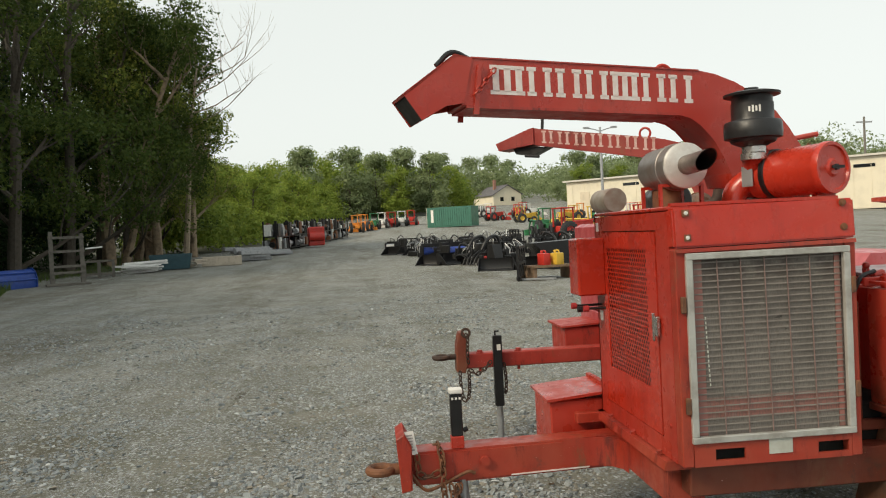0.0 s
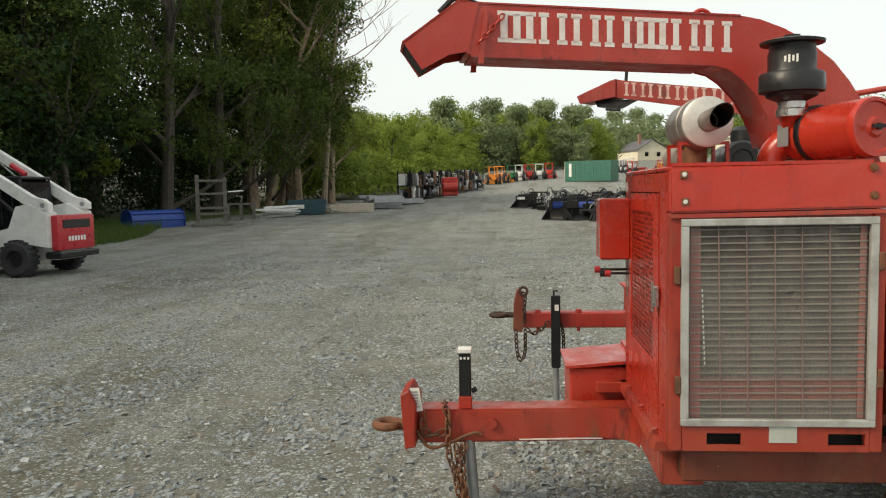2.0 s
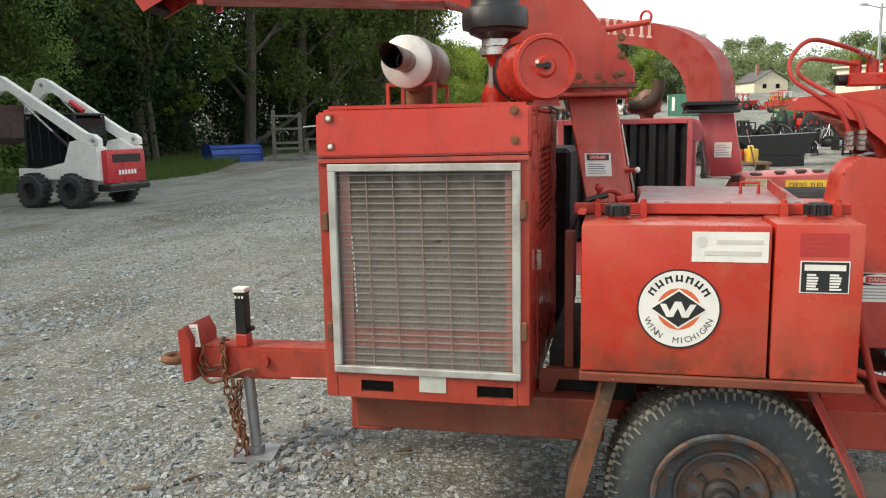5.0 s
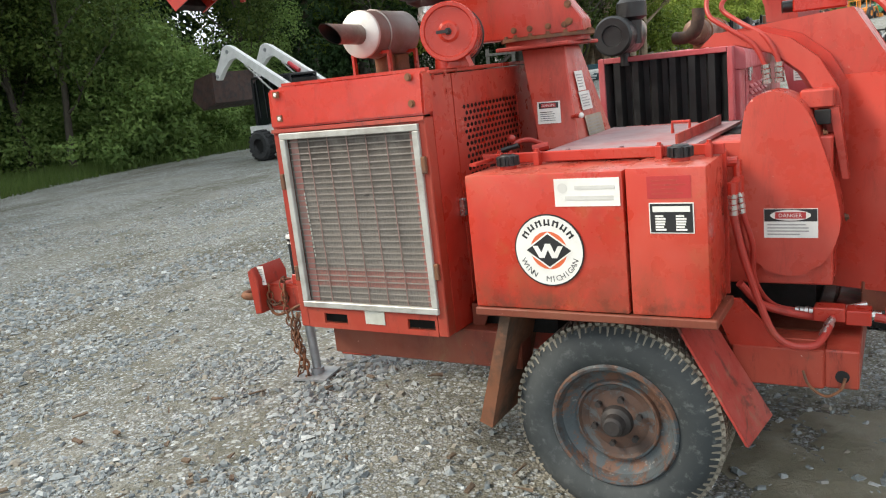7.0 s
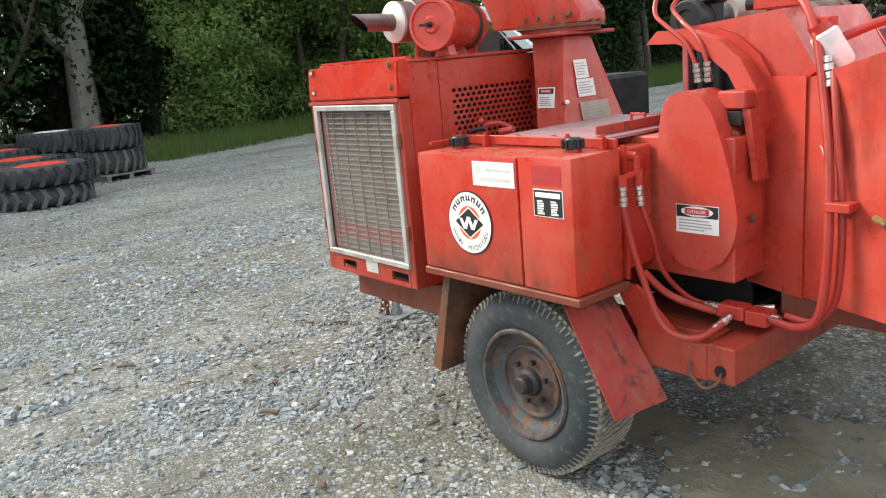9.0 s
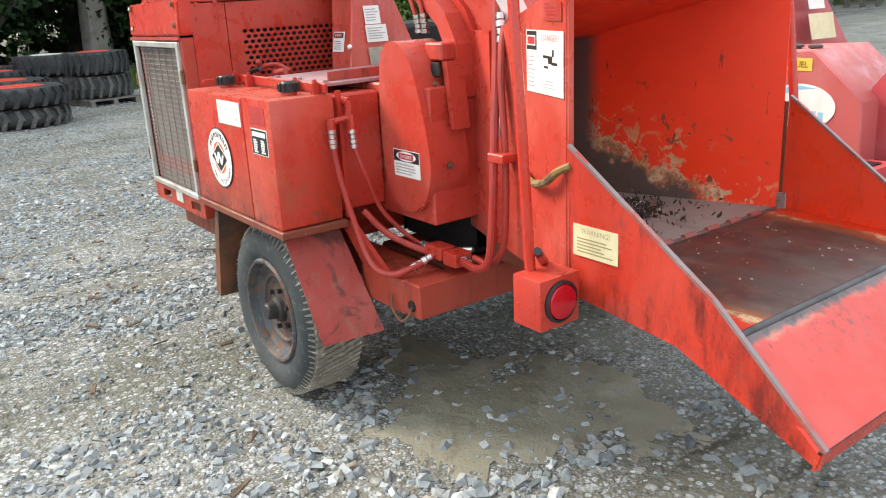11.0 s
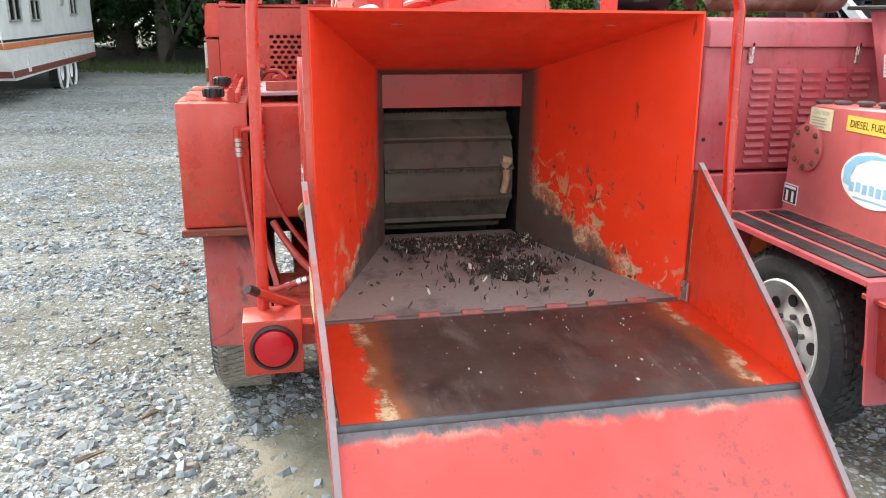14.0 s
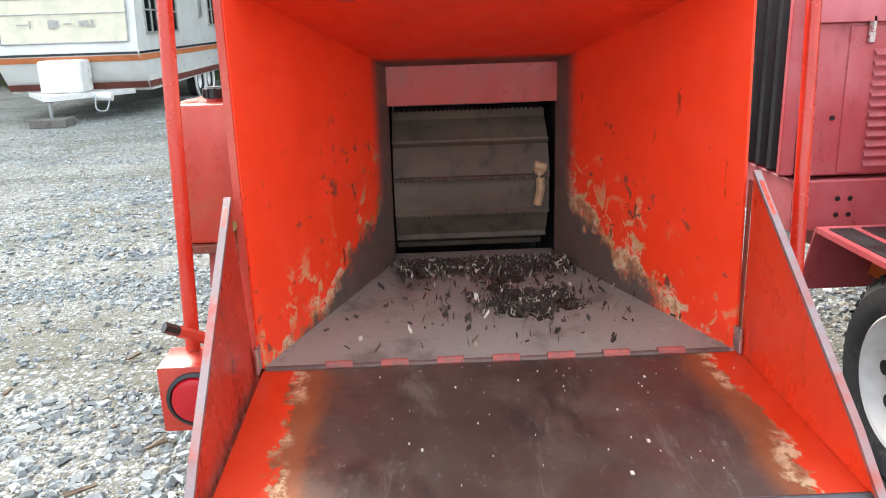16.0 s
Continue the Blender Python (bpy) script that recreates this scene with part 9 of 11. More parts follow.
def bin_box(name, label, mt, l, w, h, flare=0.0):
    t = thing(name, (0, 0, 0), label, "container")
    bm = bmn()
    hexa(bm, [(-l / 2, -w / 2, 0.03), (l / 2, -w / 2, 0.03), (l / 2, w / 2, 0.03), (-l / 2, w / 2, 0.03)], [(-l / 2 - flare, -w / 2 - flare, h), (l / 2 + flare, -w / 2 - flare, h), (l / 2 + flare, w / 2 + flare, h), (-l / 2 - flare, w / 2 + flare, h)])
    body = part("body", bm, mt, t)
    bm = bmn()
    for a, b, c, d in ((-1, 1, -1, -0.94), (-1, 1, 0.94, 1), (-1, -0.96, -1, 1), (0.96, 1, -1, 1)):
        box(bm, a * (l / 2 + flare), b * (l / 2 + flare), c * (w / 2 + flare), d * (w / 2 + flare), h, h + 0.05)
    part("rim", bm, mt, body)
    return t


bb = thing("blue_bin", (0, 0, 0), "dark blue ribbed steel trough with rounded back on grass", "container")
bin_blue = plain("dark_blue_paint", (0.010, 0.050, 0.27), 0.45, 0, 0.25, 4)
bm = bmn()
prism(bm, [(-0.40, 0.0), (0.40, 0.0), (0.43, 0.34), (0.33, 0.60), (0.13, 0.74), (-0.13, 0.74), (-0.33, 0.60), (-0.43, 0.34)], "x", -1.18, 1.18, bev=0.02)
shell = part("shell", bm, bin_blue, bb)
for s in (-1, 1):
    bm = bmn()
    prism(bm, [(-0.45, 0.0), (0.45, 0.0), (0.48, 0.36), (0.37, 0.64), (0.15, 0.80), (-0.15, 0.80), (-0.37, 0.64), (-0.48, 0.36)], "x", s * 1.19 - 0.02, s * 1.19 + 0.02, bev=0.01)
    part("end_plate", bm, bin_blue, bb)
for y, z in ((-0.445, 0.34), (-0.345, 0.61)):
    bm = bmn()
    tube(bm, [(-1.17, y, z), (1.17, y, z)], 0.035, 6)
    part("rib", bm, bin_blue, shell)
bb.matrix_basis = at_ground(-14.0, 32.6, 55)
db = bin_box("dump_tub", "dark teal steel tub with sloping ends", plain("teal_paint", (0.035, 0.085, 0.105), 0.5, 0, 0.2, 4), 1.7, 0.9, 0.72, 0.14)
db.matrix_basis = at_ground(-9.6, 41.0, 10)


def crate():
    t = thing("iron_stand", (0, 0, 0), "low rusty iron stand with bars", "stand")
    for x in (-0.6, 0.0, 0.6):
        for y in (-0.3, 0.3):
            bm = bmn()
            box(bm, x - 0.05, x + 0.05, y - 0.05, y + 0.05, 0, 0.75)
            part("leg", bm, weathered, t)
    for z in (0.12, 0.70):
        for y in (-0.3, 0.3):
            bm = bmn()
            box(bm, -0.65, 0.65, y - 0.05, y + 0.05, z, z + 0.09)
            part("bar", bm, weathered, t)
    return t


crate().matrix_basis = at_ground(-11.9, 37.4, 15)
bm = bmn()
box(bm, -1.0, 1.0, -0.12, 0.12, 0, 0.48, 0.02)
solo("concrete_slab", bm, concrete, "pale concrete slab standing on edge", "slab").matrix_basis = at_ground(-7.4, 42.4, 8)
rnd = random.Random(3)


def pile(name, label, mt, n, length, size, x, y, rot):
    t = thing(name, (0, 0, 0), label, "pile")
    for k in range(n):
        bm = bmn()
        l, s = length * rnd.uniform(0.7, 1.05), size * rnd.uniform(0.7, 1.2)
        box(bm, -l / 2, l / 2, -s, s, 0, s * 0.8, 0.005)
        ob = part("piece", bm, mt, t)
        ob.matrix_basis = pose(rnd.uniform(-0.3, 0.3), rnd.uniform(-0.5, 0.5), 0.02 + 0.055 * k, rnd.uniform(-3, 3), rnd.uniform(-3, 3), rnd.uniform(-14, 14))
    t.matrix_basis = at_ground(x, y, rot)


pile("pipe_pile", "heap of pale pipes and panels on the gravel", white_body, 9, 2.0, 0.10, -10.6, 39.2, 20)
pile("rubble_pile", "low heap of broken pale boards", concrete, 7, 0.9, 0.10, -8.6, 41.6, 50)
pile("panel_pile", "stack of grey corrugated panels", grey_steel, 11, 2.4, 0.28, -6.3, 46.0, 25)
pile("board_pile", "flat grey boards on the gravel", grey_steel, 4, 2.6, 0.20, -5.6, 51.5, 40)


def bucket():
    t = thing("loader_bucket", (0, 0, 0), "black steel loader bucket attachment on gravel", "attachment", "loader attachments")
    bm = bmn()
    w = 0.85
    prof = [(-0.45, 0.0), (0.35, 0.0), (0.42, 0.10), (0.40, 0.55), (0.30, 0.60), (0.33, 0.54), (0.34, 0.14), (0.30, 0.07), (-0.45, 0.02)]
    prism(bm, prof, "y", -w, w)
    for s in (-1, 1):
        prism(bm, [(-0.42, 0.02), (0.36, 0.02), (0.38, 0.55), (0.20, 0.60)], "y", s * w - 0.012, s * w + 0.012)
    part("shell", bm, black_steel, t)
    bm = bmn()
    for y in (-0.4, 0.4):
        box(bm, 0.42, 0.50, y - 0.06, y + 0.06, 0.15, 0.60)
    part("mount", bm, black_steel, t)
    return t


def fork():
    t = thing("pallet_fork", (0, 0, 0), "black pallet fork frame standing upright", "attachment", "loader attachments")
    for x in (-0.6, -0.2, 0.2, 0.6):
        bm = bmn()
        box(bm, x - 0.04, x + 0.04, -0.04, 0.04, 0, 1.05)
        part("upright", bm, black_steel, t)
    for z in (0.05, 0.5, 0.98):
        bm = bmn()
        box(bm, -0.64, 0.64, -0.06, 0.06, z, z + 0.08)
        part("rail", bm, black_steel, t)
    for x in (-0.35, 0.35):
        bm = bmn()
        box(bm, x - 0.06, x + 0.06, -1.1, -0.06, 0.02, 0.07)
        part("tine", bm, grey_steel, t)
    return t


def auger(mt, lab):
    t = thing("power_attachment", (0, 0, 0), lab, "attachment", "loader attachments")
    bm = bmn()
    cyl(bm, (-0.5, 0, 0.38), (0.5, 0, 0.38), 0.26, seg=16)
    part("drum", bm, mt, t)
    bm = bmn()
    box(bm, -0.62, -0.5, -0.32, 0.32, 0.02, 0.72, 0.02)
    box(bm, 0.5, 0.62, -0.32, 0.32, 0.02, 0.72, 0.02)
    box(bm, -0.62, 0.62, 0.2, 0.34, 0.62, 0.86, 0.02)
    part("frame", bm, black_steel, t)
    bm = bmn()
    tube(bm, [(-0.2, 0.2, 0.8), (-0.1, 0.0, 1.15), (0.2, 0.05, 1.05), (0.3, 0.2, 0.85)], 0.025, 7)
    tube(bm, [(0.1, 0.2, 0.8), (0.2, -0.1, 1.0), (0.45, 0.0, 0.8)], 0.02, 7)
    part("hose", bm, black_plastic, t)
    return t


def breaker():
    t = thing("breaker_attachment", (0, 0, 0), "black upright attachment with white cylinder and hoses", "attachment", "loader attachments")
    bm = bmn()
    prism(bm, [(-0.35, 0.0), (0.35, 0.0), (0.30, 0.55), (0.12, 1.10), (-0.15, 1.15), (-0.30, 0.6)], "y", -0.30, 0.30, bev=0.02)
    part("body", bm, black_steel, t)
    bm = bmn()
    cyl(bm, (0.1, -0.34, 0.25), (0.0, -0.34, 1.0), 0.07, seg=12)
    part("cylinder", bm, white_body, t)
    bm = bmn()
    tube(bm, [(-0.1, 0.1, 1.0), (0.2, 0.0, 1.45), (0.55, -0.05, 1.2), (0.5, -0.1, 0.6)], 0.03, 7)
    part("hose", bm, black_plastic, t)
    bm = bmn()
    box(bm, -0.5, 0.5, -0.45, 0.45, 0.0, 0.10, 0.01)
    part("skid", bm, grey_steel, t)
    return t


def rake():
    t = thing("grapple_attachment", (0, 0, 0), "dark steel grapple with curved tines", "attachment", "loader attachments")
    bm = bmn()
    box(bm, -0.85, 0.85, 0.1, 0.3, 0.35, 0.60, 0.02)
    box(bm, -0.5, 0.5, 0.28, 0.36, 0.2, 0.9, 0.02)
    part("frame", bm, black_steel, t)
    for k in range(8):
        bm = bmn()
        x = -0.8 + 0.228 * k
        tube(bm, [(x, 0.15, 0.5), (x, -0.25, 0.55), (x, -0.6, 0.3), (x, -0.75, 0.02)], 0.035, 6)
        part("tine", bm, black_steel, t)
    for x in (-0.45, 0.45):
        bm = bmn()
        tube(bm, [(x, 0.2, 0.6), (x, 0.0, 1.1), (x, -0.45, 1.0), (x, -0.75, 0.6)], 0.06, 6)
        part("upper_claw", bm, black_steel, t)
    return t


def hose_frame():
    t = thing("hydraulic_frame", (0, 0, 0), "grey tubular attachment frame with tangled hoses", "attachment", "loader attachments")
    for x in (-0.45, 0.45):
        bm = bmn()
        tube(bm, [(x, 0.3, 0.0), (x, 0.25, 0.75), (x * 0.8, 0.0, 0.95), (x * 0.8, -0.45, 0.80)], 0.035, 6)
        part("side_tube", bm, grey_steel, t)
    bm = bmn()
    box(bm, -0.6, 0.6, -0.35, 0.35, 0.02, 0.32, 0.03)
    part("base_box", bm, black_steel, t)
    for k, (x, m) in enumerate(((-0.25, black_plastic), (0.0, grey_steel), (0.15, black_plastic), (0.3, white_body))):
        bm = bmn()
        tube(bm, [(x, 0.2, 0.3), (x - 0.15, 0.1 * k, 0.9 + 0.1 * k), (x + 0.25, -0.15, 1.0 - 0.08 * k), (x + 0.2, -0.35, 0.4)], 0.022, 6)
        part("hose", bm, m, t)
    return t


KINDS = [bucket(), fork(), auger(black_steel, "black rotary attachment with hoses"), auger(grey_steel, "grey rotary attachment with hoses"), auger(blue_body, "blue rotary attachment with hoses"), auger(red_body, "red rotary attachment with hoses"), breaker(), rake(), hose_frame()]
rows = [(1.45, 44.5, 40, 0, 0.75), (2.35, 43.0, 25, 0, 0.75), (2.75, 34.0, 50, 0, 0.95), (3.75, 33.9, 125, 0, 1.1), (4.75, 29.1, 75, 0, 1.0), (6.0, 28.9, 100, 0, 1.0), (4.9, 31.4, 10, 5, 0.65), (4.1, 36.5, 30, 4, 1.0), (5.3, 39.5, 100, 4, 1.0), (3.2, 40.5, 200, 4, 0.8)]
for k in range(95):
    v = rnd.uniform(0, 1)
    y = 30.5 + 21 * v ** 1.15
    x = 2.3 + (44 - y) * 0.17 + rnd.uniform(0, 1) ** 1.3 * 12.0
    rows.append((x, y, rnd.uniform(-70, 70) + (0 if k % 2 else 180), (8, 2, 6, 1, 3, 8, 6, 7, 2, 8, 6, 3, 1, 8, 6, 0)[k % 16], rnd.uniform(0.7, 1.05)))
for k, (x, y, r, kind, size) in enumerate(rows):
    m = at_ground(x, y, r) @ Matrix.Scale(size, 4)
    if kind not in [q[3] for q in rows[:k]]:
        KINDS[kind].matrix_basis = m
    else:
        copy_thing(KINDS[kind], m)


def fuel_can(x, y, mt, lab):
    bm = bmn()
    box(bm, -0.13, 0.13, -0.18, 0.18, 0, 0.36, 0.03, seg=2)
    cyl(bm, (0, 0.10, 0.36), (0, 0.14, 0.44), 0.035, seg=10)
    tube(bm, [(0, -0.12, 0.35), (0, -0.08, 0.43), (0, 0.04, 0.43), (0, 0.08, 0.36)], 0.022, 8)
    solo("fuel_can", bm, mt, lab, "fuel can").matrix_basis = at_ground(x, y, 20) @ Matrix.Translation((0, 0, 0.42))


bm = bmn()
for k in range(3):
    box(bm, -0.7, 0.7, -0.45 + 0.32 * k, -0.20 + 0.32 * k, 0.36, 0.42)
for x in (-0.6, 0.6):
    box(bm, x - 0.05, x + 0.05, -0.4, 0.4, 0, 0.36)
solo("plank_stand", bm, plain("brown_planks", (0.20, 0.13, 0.08), 0.8, 0, 0.3, 6), "low brown plank stand", "stand").matrix_basis = at_ground(5.6, 24.3, 10)
fuel_can(5.45, 24.25, red_body, "red plastic fuel can on a plank stand")
fuel_can(5.85, 24.2, yellow_body, "yellow plastic fuel can on a plank stand")
copy_thing(KINDS[1], at_ground(4.75, 24.3, 70))
bm = bmn()
prism(bm, [(-1.3, 0.95), (1.3, 1.05), (0.9, 0.35), (-0.6, 0.35)], "y", -0.5, 0.5)
box(bm, -0.6, 0.9, -0.5, 0.5, 0.0, 0.34)
solo("snow_blade", bm, black_steel, "large black plough bucket lying on gravel", "attachment").matrix_basis = at_ground(7.1, 28.6, 10)


def shelf_row(x, y, rot, seed):
    t = thing("storage_rack", (0, 0, 0), "black steel storage rack crammed with machine parts", "rack", "storage racks")
    r = random.Random(seed)
    for px in (-1.5, 1.5):
        for py in (-0.45, 0.45):
            bm = bmn()
            box(bm, px - 0.05, px + 0.05, py - 0.05, py + 0.05, 0, 2.1)
            part("post", bm, black_steel, t)
    for z in (0.12, 1.0):
        bm = bmn()
        box(bm, -1.55, 1.55, -0.5, 0.5, z, z + 0.08)
        part("shelf", bm, black_steel, t)
    bm = bmn()
    for z in (0.2, 1.08):
        for k in range(20):
            px, py = r.uniform(-1.4, 1.4), r.uniform(-0.45, 0.45)
            a, b, c = r.uniform(0.10, 0.34), r.uniform(0.10, 0.28), r.uniform(0.25, 0.95)
            if k % 3:
                box(bm, px - a, px + a, py - b, py + b, z, z + c, 0.02, mat=(0, 0, 1, 0, 0, 3)[(k * 5) % 6] if k != 7 else 2)
            else:
                cyl(bm, (px - a, py, z + 0.25), (px + a, py, z + 0.3), 0.2, seg=10, mat=(0, 1)[k % 2])
    ob = part("stored_jumble", bm, [black_steel, grey_steel, white_body, rust], t, "jumble of dark machine parts")
    ob["kind"] = "stuff"
    t.matrix_basis = at_ground(x, y, rot)


for k in range(9):
    shelf_row(-6.2 + 0.45 * k, 57.0 + 3.1 * k, 80, 30 + k)
bm = bmn()
box(bm, -0.45, 0.45, -0.3, 0.3, 0.1, 1.15, 0.06)
cyl(bm, (-0.4, -0.32, 0.6), (0.4, -0.32, 0.6), 0.25, seg=14)
solo("red_engine", bm, red_body, "red boxed engine unit standing before the racks", "engine").matrix_basis = at_ground(-3.75, 61.5, 10) @ Matrix.Scale(1.35, 4)


def tractor(mt, lab):
    t = thing("tractor", (0, 0, 0), lab, "tractor", "parked tractors")
    bm = bmn()
    box(bm, -0.25, 1.6, -0.38, 0.38, 0.65, 1.25, 0.08, seg=2)
    box(bm, -1.0, -0.1, -0.30, 0.30, 0.55, 0.95, 0.05)
    part("hood", bm, mt, t)
    bm = bmn()
    for x, y in ((-1.0, -0.5), (-1.0, 0.5), (-0.1, -0.5), (-0.1, 0.5)):
        box(bm, x - 0.04, x + 0.04, y - 0.04, y + 0.04, 0.9, 2.1)
    box(bm, -1.1, 0.0, -0.6, 0.6, 2.08, 2.16, 0.02)
    part("canopy", bm, mt, t)
    for s in (-1, 1):
        simple_wheel(t, -0.6, s * 0.72 - 0.16, 0.62, 0.62, 0.32, None, mt)
        simple_wheel(t, 1.15, s * 0.62 - 0.12, 0.40, 0.40, 0.24, None, mt)
    bm = bmn()
    for s in (-1, 1):
        tube(bm, [(0.4, s * 0.52, 1.2), (1.6, s * 0.5, 1.3), (2.2, s * 0.48, 0.4)], 0.06, 6, smooth=False)
    prism(bm, [(2.1, 0.05), (2.75, 0.05), (2.5, 0.5), (2.2, 0.55)], "y", -0.8, 0.8)
    part("front_loader", bm, mt, t)
    return t


TR = {c: tractor(m, f"{c} utility tractor with front loader parked in the yard") for c, m in (("orange", orange_body), ("yellow", yellow_body), ("green", green_body), ("red", red_body), ("white", white_body))}
SPOTS = [("orange", -1.2, 97, 100), ("orange", -0.2, 101, 70), ("green", 1.0, 106, 95), ("white", 2.2, 109, 80), ("red", 3.4, 111, 100), ("white", 5.0, 113, 90), ("green", 4.4, 116, 60), ("red", 6.6, 116, 80),
         ("red", 19, 118, 30), ("yellow", 21, 105, 10), ("red", 24, 124, 60), ("white", 27, 130, 0), ("orange", 30, 112, 160), ("red", 17, 130, 80), ("white", 20, 134, 20), ("yellow", 26, 100, 200), ("green", 31, 104, 20), ("red", 33, 96, 45), ("white", 22, 142, 70), ("orange", 36, 100, 0), ("red", 27, 138, 120), ("white", 30, 88, 10), ("yellow", 34, 84, 190),
         ("red", 13.5, 52, 20), ("yellow", 17, 60, 150), ("white", 21, 70, 40), ("orange", 24, 76, 80), ("red", 19, 52, 0), ("green", 14, 62, 100)]
seen = set()
for c, x, y, r in SPOTS:
    if c in seen:
        copy_thing(TR[c], at_ground(x, y, r))
    else:
        TR[c].matrix_basis = at_ground(x, y, r)
        seen.add(c)


def spreader():
    t = thing("hopper_spreader", (0, 0, 0), "orange-red hopper spreader with a white name panel", "spreader")
    bm = bmn()
    hexa(bm, [(-0.45, -0.45, 0.55), (0.45, -0.45, 0.55), (0.45, 0.45, 0.55), (-0.45, 0.45, 0.55)], [(-0.85, -0.75, 1.35), (0.85, -0.75, 1.35), (0.85, 0.75, 1.35), (-0.85, 0.75, 1.35)])
    box(bm, -0.85, 0.85, -0.75, 0.75, 1.35, 1.85, 0.02)
    part("hopper", bm, plain("spreader_paint", (0.66, 0.10, 0.03), 0.5, 0, 0.2, 5), t)
    bm = bmn()
    sign(bm, (0, -0.752, 1.62), "-y", 1.25, 0.30, 0.004)
    for k in range(8):
        sign(bm, (-0.45 + 0.13 * k, -0.757, 1.62), "-y", 0.09, 0.13, 0.002, 1)
    part("name_panel", bm, [white_label, ink_red], t, "white panel with red bars")
    bm = bmn()
    for x in (-0.4, 0.4):
        for y in (-0.4, 0.4):
            box(bm, x - 0.04, x + 0.04, y - 0.04, y + 0.04, 0, 0.6)
    part("stand", bm, black_steel, t)
    return t


spreader().matrix_basis = at_ground(11.6, 34.5, -12)
bm = bmn()
lathe(bm, (0, 0, 0), (0, 0, 1), [(0.30, 0.0), (0.32, 0.05), (0.32, 1.7), (0.28, 1.85), (0, 1.9)], 20)
solo("gas_tank", bm, red_body, "tall red steel tank standing on end", "tank").matrix_basis = at_ground(15.4, 42.5)
bm = bmn()
box(bm, -1.2, 1.2, -0.5, 0.5, 0.0, 1.5, 0.05)
solo("black_cabinet", bm, black_steel, "tall black steel machine cabinet", "cabinet").matrix_basis = at_ground(17.6, 43.0, 10)
bm = bmn()
for x in (-1.0, 1.0):
    box(bm, x - 0.06, x + 0.06, -0.06, 0.06, 0, 1.4)
for z in (0.7, 1.3):
    box(bm, -1.06, 1.06, -0.05, 0.05, z, z + 0.10)
lime = plain("lime_yellow_paint", (0.62, 0.66, 0.28), 0.5, 0, 0.2, 5)
solo("yellow_gate", bm, lime, "pale yellow tubular frame", "frame").matrix_basis = at_ground(19.0, 43.0, 10)
bm = bmn()
tube(bm, [(0, 0, 0.3), (-0.6, 0, 2.2), (-1.6, 0, 3.4), (-1.9, 0, 3.3)], 0.14, 8)
tube(bm, [(0, 0, 0.0), (0.5, 0, 1.4), (-0.4, 0, 2.4)], 0.10, 8)
box(bm, -0.5, 0.7, -0.4, 0.4, 0, 0.4)
solo("boom", bm, lime, "pale yellow folding boom", "boom").matrix_basis = at_ground(28.0, 62.0, 0)
sheets = thing("metal_sheet_stack", (0, 0, 0), "stack of blue-grey metal sheets on a machine bed", "sheets")
sheet_m = plain("blue_grey_sheets", (0.28, 0.33, 0.42), 0.4, 0.4, 0.3, 4)
for k in range(6):
    bm = bmn()
    box(bm, -1.4, 1.4, -0.5, 0.5, 0.10 * k, 0.10 * k + 0.08, 0.01)
    part("sheet", bm, sheet_m, sheets)
sheets.matrix_basis = at_ground(9.6, 22.5, 12) @ Matrix.Translation((0, 0, 0.5))
bm = bmn()
box(bm, -1.5, 1.5, -0.5, 0.5, 0.0, 0.48, 0.02)
solo("red_flatbed", bm, dark_red, "dark red flat machine bed", "machine").matrix_basis = at_ground(9.6, 22.5, 12)


def suv(x, y, rot):
    t = thing("car", (0, 0, 0), "black estate car with silver lower trim", "car")
    bm = bmn()
    prism(bm, [(-2.4, 0.45), (2.4, 0.45), (2.45, 0.95), (1.3, 1.10), (0.6, 1.75), (-2.0, 1.78), (-2.4, 1.1)], "y", -0.95, 0.95, bev=0.05)
    body = part("body", bm, plain("black_car_paint", (0.012, 0.012, 0.014), 0.2, 0, 0.1, 2), t)
    bm = bmn()
    box(bm, -2.42, 2.46, -0.97, 0.97, 0.40, 0.72, 0.04)
    part("trim", bm, plain("silver_trim", (0.36, 0.33, 0.29), 0.4, 0.3, 0.1, 2), t)
    for x0, x1 in ((-1.9, -1.1), (-1.0, -0.2), (-0.1, 0.5)):
        bm = bmn()
        prism(bm, [(x0, 1.15), (x1 + 0.15, 1.15), (x1, 1.62), (x0, 1.64)], "y", -0.957, -0.94)
        part("window", bm, glass_dark, body)
    for x0 in (-1.45, 1.45):
        for s in (-0.98, 0.76):
            simple_wheel(t, x0, s, 0.37, 0.37, 0.22, None, grey_steel, 0.6)
    bm = bmn()
    box(bm, -2.44, -2.38, -0.9, -0.7, 0.95, 1.3)
    part("tail_lamp", bm, lens_red, body)
    t.matrix_basis = at_ground(x, y, rot)


suv(30.5, 74.0, 8)

# ---- buildings, poles ----
cream_wall = plain("cream_metal_siding", (0.66, 0.60, 0.47), 0.6, 0, 0.12, 0.6, 0.05)
roof_dark = plain("dark_roof", (0.10, 0.095, 0.10), 0.7, 0, 0.2, 1.0)


